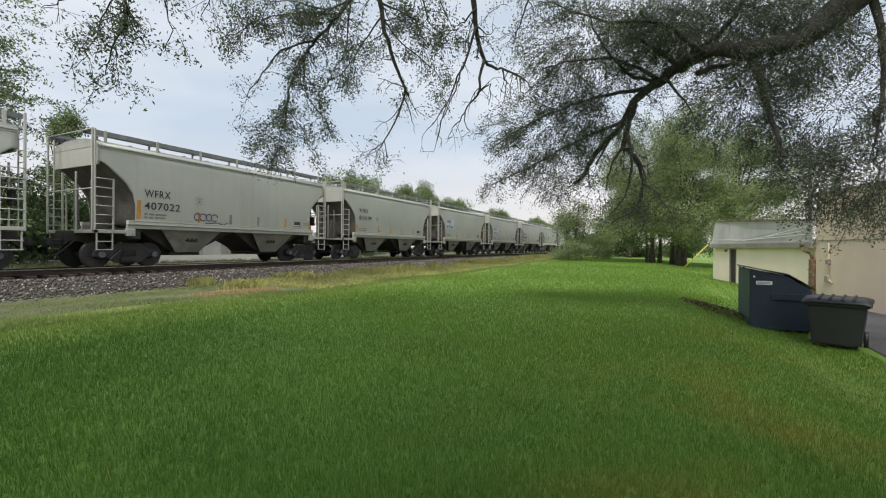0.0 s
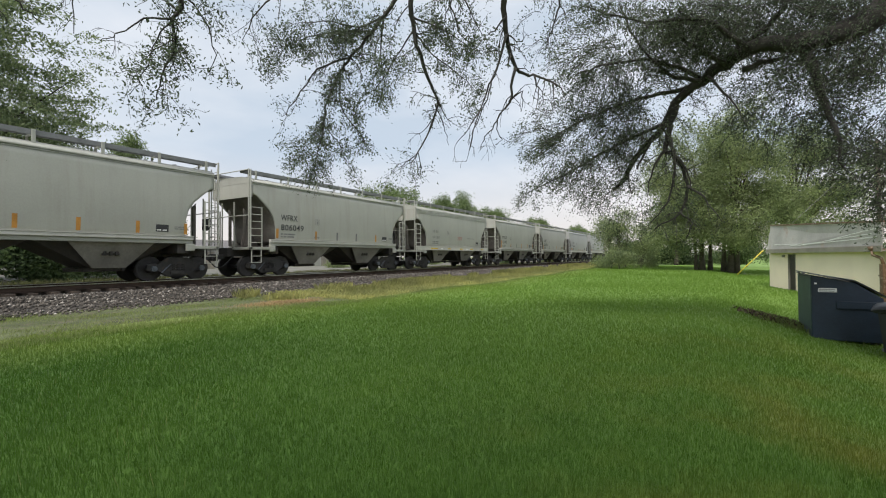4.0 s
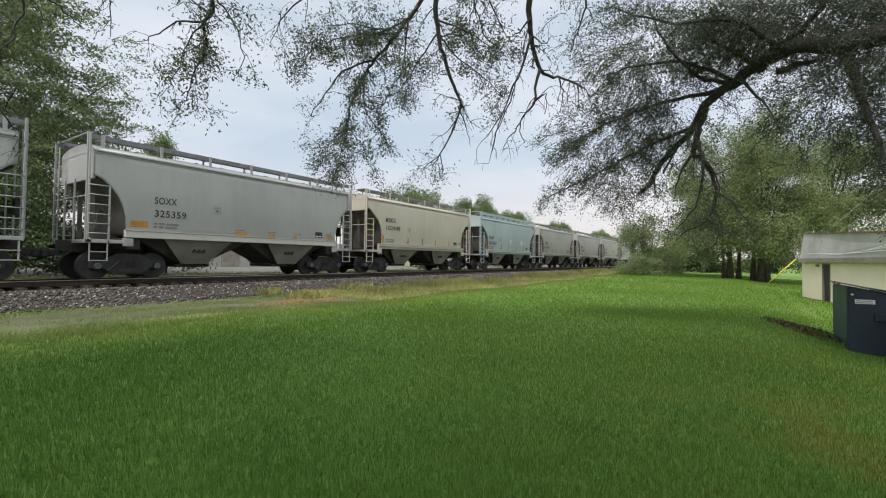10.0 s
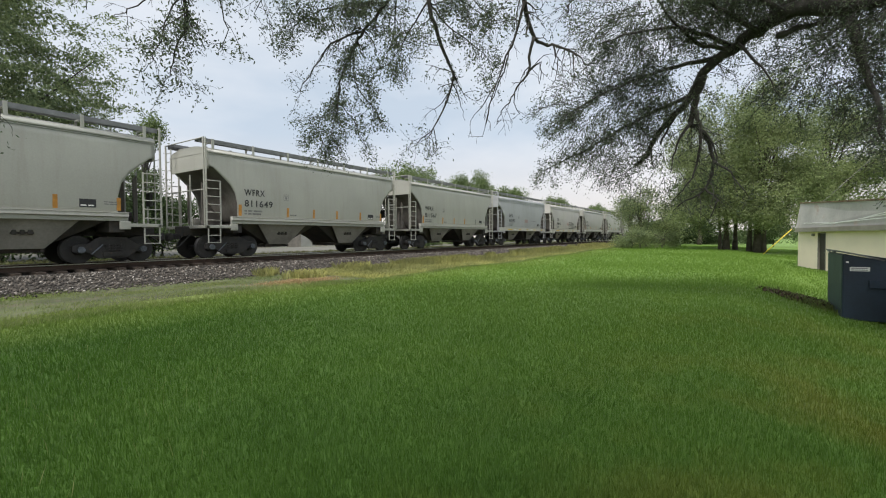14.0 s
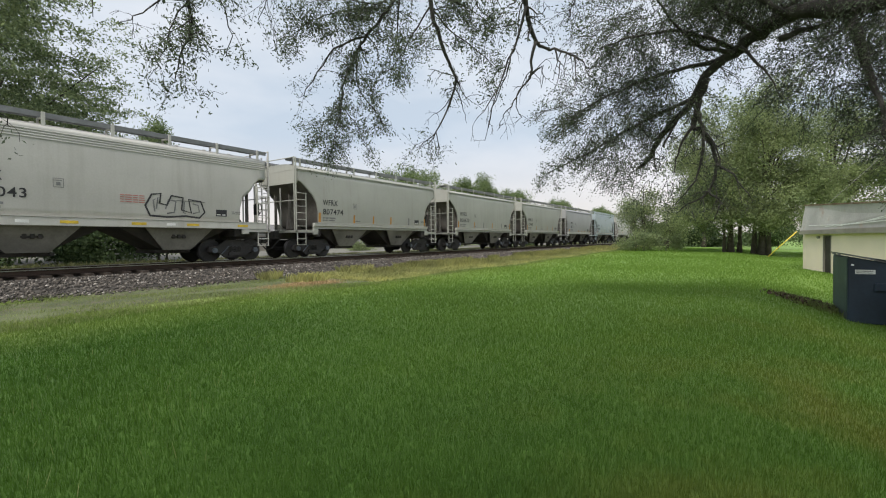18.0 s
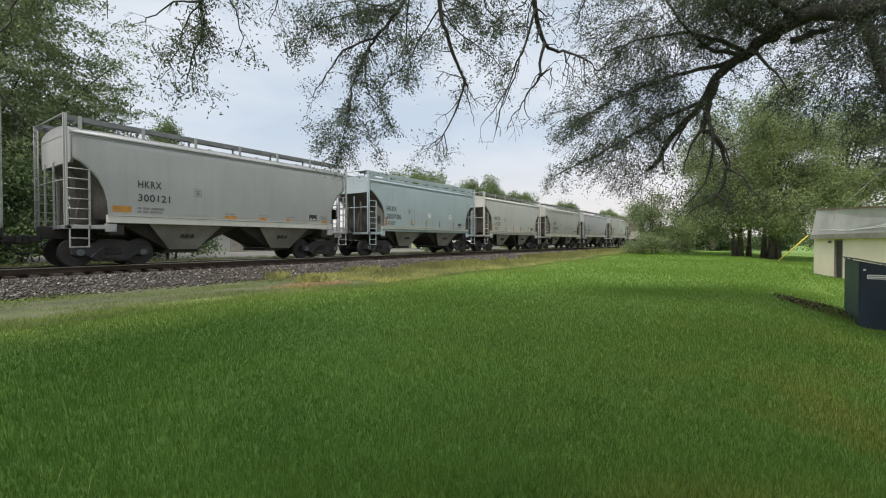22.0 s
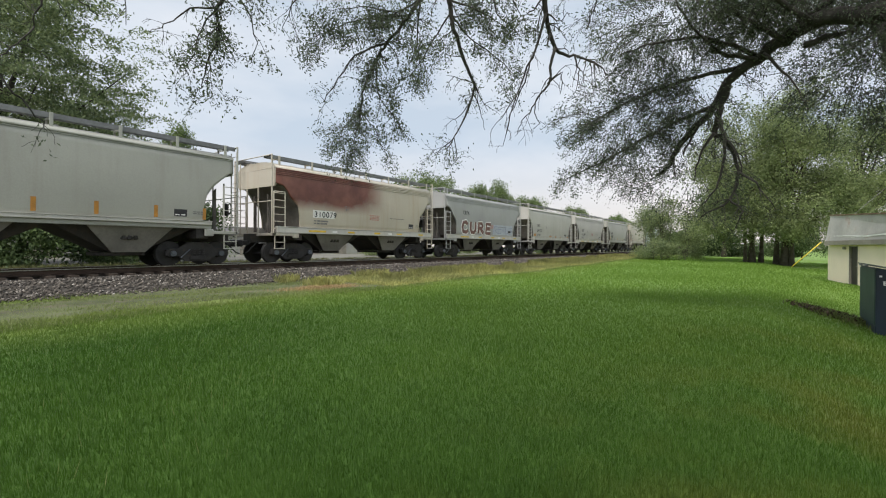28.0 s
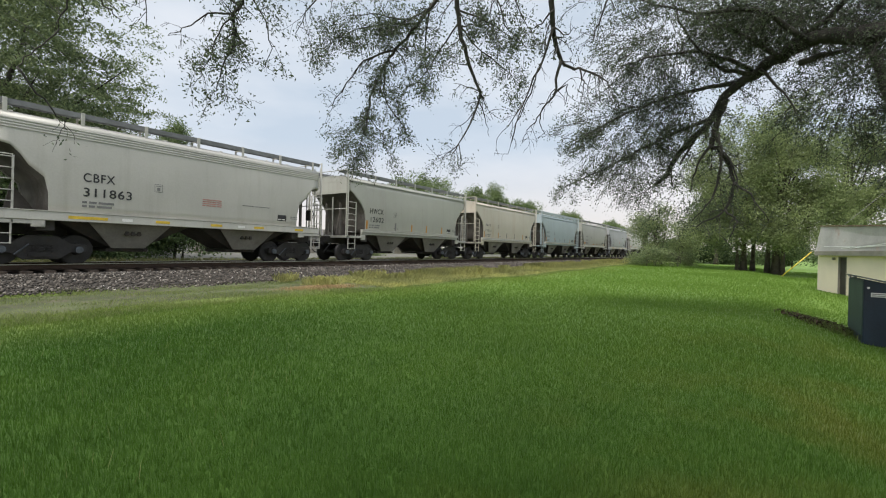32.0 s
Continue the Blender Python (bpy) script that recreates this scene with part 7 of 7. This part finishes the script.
def cloud(centre, radii, twigs, leafy=0.5, long=(0.4, 0.95)):
    """A mass of leafy shoots within an ellipsoid."""
    bm = bmesh.new()
    c, r = Vector(centre), Vector(radii)
    for _ in range(int(twigs * 0.66)):
        d = Vector(rg.normal(0, 1, 3)).normalized() * (rg.random() ** 0.4)
        p = Vector((c.x + d.x * r.x, c.y + d.y * r.y, c.z + d.z * r.z))
        twig(bm, p, d + Vector((0, 0.25, -0.1)), rg.uniform(*long), 0.009, leafy)
    return tagged(part("branchwork", bm, M_BARK, big), kind="stuff")


cloud((11.9, 2.0, 6.9), (1.5, 1.3, 0.95), 240)
cloud((11.8, 2.9, 4.8), (1.2, 1.4, 1.0), 200)
cloud((12.2, 1.7, 5.5), (1.2, 1.2, 0.9), 170)
cloud((12.4, 0.2, 7.2), (1.4, 1.3, 0.6), 170)
cloud((12.2, -1.2, 7.5), (1.4, 1.4, 0.7), 170)
cloud((11.6, -3.0, 4.6), (1.2, 1.2, 1.3), 150)
cloud((10.8, -3.7, 3.1), (1.0, 0.9, 0.6), 70)
cloud((11.0, -2.6, 5.8), (1.2, 1.2, 0.8), 160)
cloud((11.4, -2.6, 7.0), (1.0, 1.3, 0.7), 260)
cloud((11.7, -0.7, 6.9), (1.0, 1.2, 0.5), 190)
cloud((12.7, -1.5, 5.3), (0.8, 1.2, 0.9), 200)
# the next three masses hang out of view, added to darken the lawn
cloud((5.0, -0.4, 9.9), (3.6, 2.6, 0.8), 260)
cloud((2.6, -6.2, 9.2), (3.4, 2.4, 0.9), 240)
cloud((-2.6, -4.4, 8.8), (2.6, 2.4, 0.9), 220)
cloud((12.5, 1.7, 3.3), (0.5, 1.1, 0.6), 60)
cloud((12.4, 2.7, 3.7), (0.5, 0.9, 0.5), 50)
# three more unseen masses overhead, added for their shade on the lawn
cloud((4.6, -3.6, 9.8), (3.4, 2.4, 0.9), 260)
cloud((0.0, -2.4, 9.2), (3.2, 2.6, 0.9), 330)
cloud((-0.4, 1.2, 9.3), (3.0, 2.4, 0.8), 260)
limb(((11.05, -3.5, 6.75), (11.1, -3.75, 5.6), (11.0, -3.7, 4.6), (10.85, -3.55, 3.6)), 0.09, 0.02, 0.5)
cloud((11.2, -2.84, 3.28), (0.6, 0.7, 0.55), 70)
cloud((10.8, -3.32, 2.86), (0.6, 0.7, 0.6), 80)
cloud((11.0, -3.58, 3.73), (0.6, 0.6, 0.5), 60)
limb(((10.8, -3.16, 2.87), (10.9, -3.03, 2.58), (10.8, -3.0, 2.2)), 0.018, 0.004, 0.7)
limb(((10.8, -3.53, 2.74), (10.9, -3.52, 2.47), (10.8, -3.61, 2.11)), 0.018, 0.004, 0.7)
limb(((10.8, -2.74, 3.0), (10.9, -2.65, 2.76), (10.8, -2.65, 2.43)), 0.018, 0.004, 0.7)
cloud((11.0, 0.6, 8.2), (2.6, 4.0, 1.2), 110)
# thin mass above the view, added to shade the lawn
cloud((8.6, 1.6, 8.6), (2.0, 2.6, 0.9), 40)
cloud((12.9, -2.4, 6.4), (0.9, 1.4, 0.9), 250)
cloud((12.6, -2.9, 4.5), (0.9, 1.0, 0.9), 100)
cloud((13.2, -0.6, 7.4), (1.0, 1.6, 0.7), 150)
crown = new("crown", leaves("crown", np.array([tuple(p) for p in leaf_pts]), 0.058, M_LEAF, np.random.default_rng(9), 0.35, 2.5))
crown.parent = big
tagged(crown, kind="stuff")

# ---- grass ----
def blades(name, x, y, height, width, material, rng, lean=0.5, lift=0.0):
    """Bent blades of two triangles each."""
    n = len(x)
    z = ground_z(x, y) + lift
    a = rng.uniform(0, 2 * np.pi, n)
    h = height * rng.uniform(0.6, 1.25, n)
    l = lean * h * rng.uniform(0.2, 1.0, n)
    dx, dy = np.cos(a), np.sin(a)
    w = width * rng.uniform(0.7, 1.3, n)
    base = np.stack([x, y, z], -1)
    side = np.stack([-dy, dx, np.zeros(n)], -1) * w[:, None] * 0.5
    mid = base + np.stack([dx * l * 0.35, dy * l * 0.35, h * 0.6], -1)
    tip = base + np.stack([dx * l, dy * l, h], -1)
    v = np.stack([base - side, base + side, mid + side * 0.7, tip, mid - side * 0.7], 1).reshape(-1, 3)
    i = np.arange(n)[:, None] * 5
    f = np.concatenate([i, i + 1, i + 2, i + 3, i + 4], 1)
    return raw_mesh(name, v, f, material)


rb = np.random.default_rng(17)
DEAD = (9.9, 12.3)


def fan(count, r0, r1, a0, a1, power=1.0):
    """Points over a sector of the lawn seen from the path, denser near it."""
    r = r0 + (r1 - r0) * rb.random(count) ** power
    a = np.radians(rb.uniform(a0, a1, count))
    return r * np.cos(a), r * np.sin(a)


def on_lawn(x, y):
    wav = 11.3 + 0.30 * np.sin(x * 0.7) + 0.25 * np.sin(x * 1.9 + 1)
    yard = (y < -3.9) & (x < 22)
    return (y < wav) & ~yard & (y > -12)


# blades over the whole lawn, finer and closer towards the path
def lawn_points(count, r0, r1):
    """Points round the path, thinning with distance and, gently, to the back of it."""
    r = (r0 ** 0.34 + (r1 ** 0.34 - r0 ** 0.34) * rb.random(count)) ** (1 / 0.34)
    r = np.sqrt(r * r + 2.6 * rb.random(count))
    a = np.where(rb.random(count) < 0.78, rb.uniform(-44, 108, count) + rb.normal(0, 13, count), rb.uniform(-180, 180, count))
    return r * np.cos(np.radians(a)), r * np.sin(np.radians(a)), r


def slivers(name, x, y, height, width, material, rng, lean):
    """Straight leaning blades of one triangle each."""
    n = len(x)
    a, h = rng.uniform(0, 2 * np.pi, n), height * rng.uniform(0.75, 1.2, n)
    l = lean * h * rng.uniform(0.1, 1.0, n)
    base = np.stack([x, y, ground_z(x, y)], -1)
    side = np.stack([-np.sin(a), np.cos(a), np.zeros(n)], -1) * (width * rng.uniform(0.7, 1.3, n))[:, None] * 0.5
    tip = base + np.stack([np.cos(a) * l, np.sin(a) * l, h], -1)
    return raw_mesh(name, np.stack([base - side, base + side, tip], 1).reshape(-1, 3), np.arange(3 * n).reshape(-1, 3), material)


x, y, r = lawn_points(1750000, 0.02, 64.0)
k = on_lawn(x, y)
x, y, r = x[k], y[k], r[k]
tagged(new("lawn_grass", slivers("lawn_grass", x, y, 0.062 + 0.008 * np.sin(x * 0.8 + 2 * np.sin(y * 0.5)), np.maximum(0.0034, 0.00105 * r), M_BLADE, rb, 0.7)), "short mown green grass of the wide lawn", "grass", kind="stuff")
# seed stalks standing above the lawn
x, y = fan(700, 3.5, 13.0, 30, 95, 0.9)
k = on_lawn(x, y) & (np.sin(x * 1.1 + 2 * np.sin(y * 0.7)) > -0.3)
tagged(new("seed_stalks", slivers("seed_stalks", x[k], y[k], 0.115, 0.0055, M_WEED, rb, 0.8)), "thin pale grass seed stalks", "grass", kind="stuff")
# verge weeds: thin on the gravel, tall and yellow along the bank further on
x = -6 + 82 * rb.random(230000) ** 1.3
y = 10.5 + 5.0 * rb.random(230000)
worn = np.exp(-((y - 12.9 - 0.25 * np.sin(x * 0.5)) / 0.40) ** 2) + 0.6 * np.exp(-((y - 14.9) / 0.45) ** 2)
patchy = 0.5 + 0.25 * np.sin(x * 0.9 + 3 * np.sin(y * 1.1)) + 0.25 * np.sin(x * 2.3 + y * 2)
k = (rb.random(230000) < (0.45 + 0.75 * patchy) * (1.1 - worn) + 0.06) | (x > 26)
tagged(new("verge_grass", slivers("verge_grass", x[k], y[k], 0.05 + 0.06 * patchy[k], 0.013, M_WEED, rb, 1.0)), "thin green weeds on the gravel verge", "grass", kind="stuff")
x = 10 + 60 * rb.random(30000) ** 1.2
y = 12.4 + 3.0 * rb.random(30000) ** 0.8
clump = np.sin(x * 1.3 + 2 * np.sin(y)) + np.sin(x * 0.37) + 0.6 * np.sin(y * 3) > 0.1
tagged(new("verge_grass", blades("verge_grass", x[clump], y[clump], 0.34, 0.014, M_DRY, rb, 0.7)), "tall yellowing weeds along the ballast", "grass", kind="stuff")
x = 12 + 60 * rb.random(42000) ** 1.2
y = 11.0 + 4.4 * rb.random(42000)
tagged(new("verge_grass", blades("verge_grass", x, y, 0.15, 0.018, M_DRY, rb, 1.3)), "low yellow-green grass along the ballast", "grass", kind="stuff")
x = -5 + 120 * rb.random(42000)
y = 22.0 + 6.0 * rb.random(42000)
tagged(new("field_grass", blades("field_grass", x, y, 0.40, 0.03, M_FIELD, rb, 0.7)), "tall green grass beyond the track", "grass", kind="stuff")

# patch of dead brown grass at the lawn's edge
x, y = DEAD[0] + rb.normal(0, 0.75, 5000), DEAD[1] + rb.normal(0, 0.28, 5000)
tagged(new("dead_grass", slivers("dead_grass", x, y, 0.11, 0.014, M_STRAW, rb, 1.2)), "patch of dead brown grass on the verge", "grass", kind="stuff")

# heap of leaves and twigs beside the dumpster
x = 16.1 + rb.normal(0, 0.38, 900)
y = -1.45 + rb.normal(0, 0.25, 900) + (x - 16.3) * 0.6
z = ground_z(x, y) + rb.uniform(0.01, 0.12, 900)
tagged(new("leaf_litter", leaves("leaf_litter", np.stack([x, y, z], -1), 0.12, M_TWIG, rb, 0.1)), "brown heap of dead twigs and leaves", "debris", kind="stuff")
x = 15.7 + rb.normal(0, 0.6, 700)
y = -1.8 + rb.normal(0, 0.25, 700) + (x - 15.7) * 0.6
tagged(new("litter_weeds", blades("litter_weeds", x, y, 0.16, 0.03, M_WEED, rb, 0.8)), "green weeds growing through the litter", "weeds", kind="stuff")


# ---- motion of the train ----
def motions():
    """The train rolls past at an even speed; its wheels turn with it."""
    for i, car in enumerate(CARS):
        s = FIRST + PITCH * (i - 1) + SLACK.get(i, 0)
        walk(car, [(t, pose(s - SPEED * t, TRACK_Y, RAIL_Z)) for t in (0.0, 16.0, 32.0)])
    turn = math.degrees(SPEED / FPS / 0.457)
    done = {}
    for ob in bpy.data.objects:
        if ob.name.split(".")[0] != "wheelset":
            continue
        key = round(ob.location.x, 3)
        if key not in done:
            walk(ob, [(k / FPS, pose(key, 0, 0.457, 0, -turn * k, 0)) for k in range(frame(32.0))])
            done[key] = ob.animation_data
        else:
            ob.rotation_mode = "QUATERNION"
            keys = ob.animation_data_create()
            keys.action = done[key].action
            keys.action_slot = done[key].action_slot


motions()
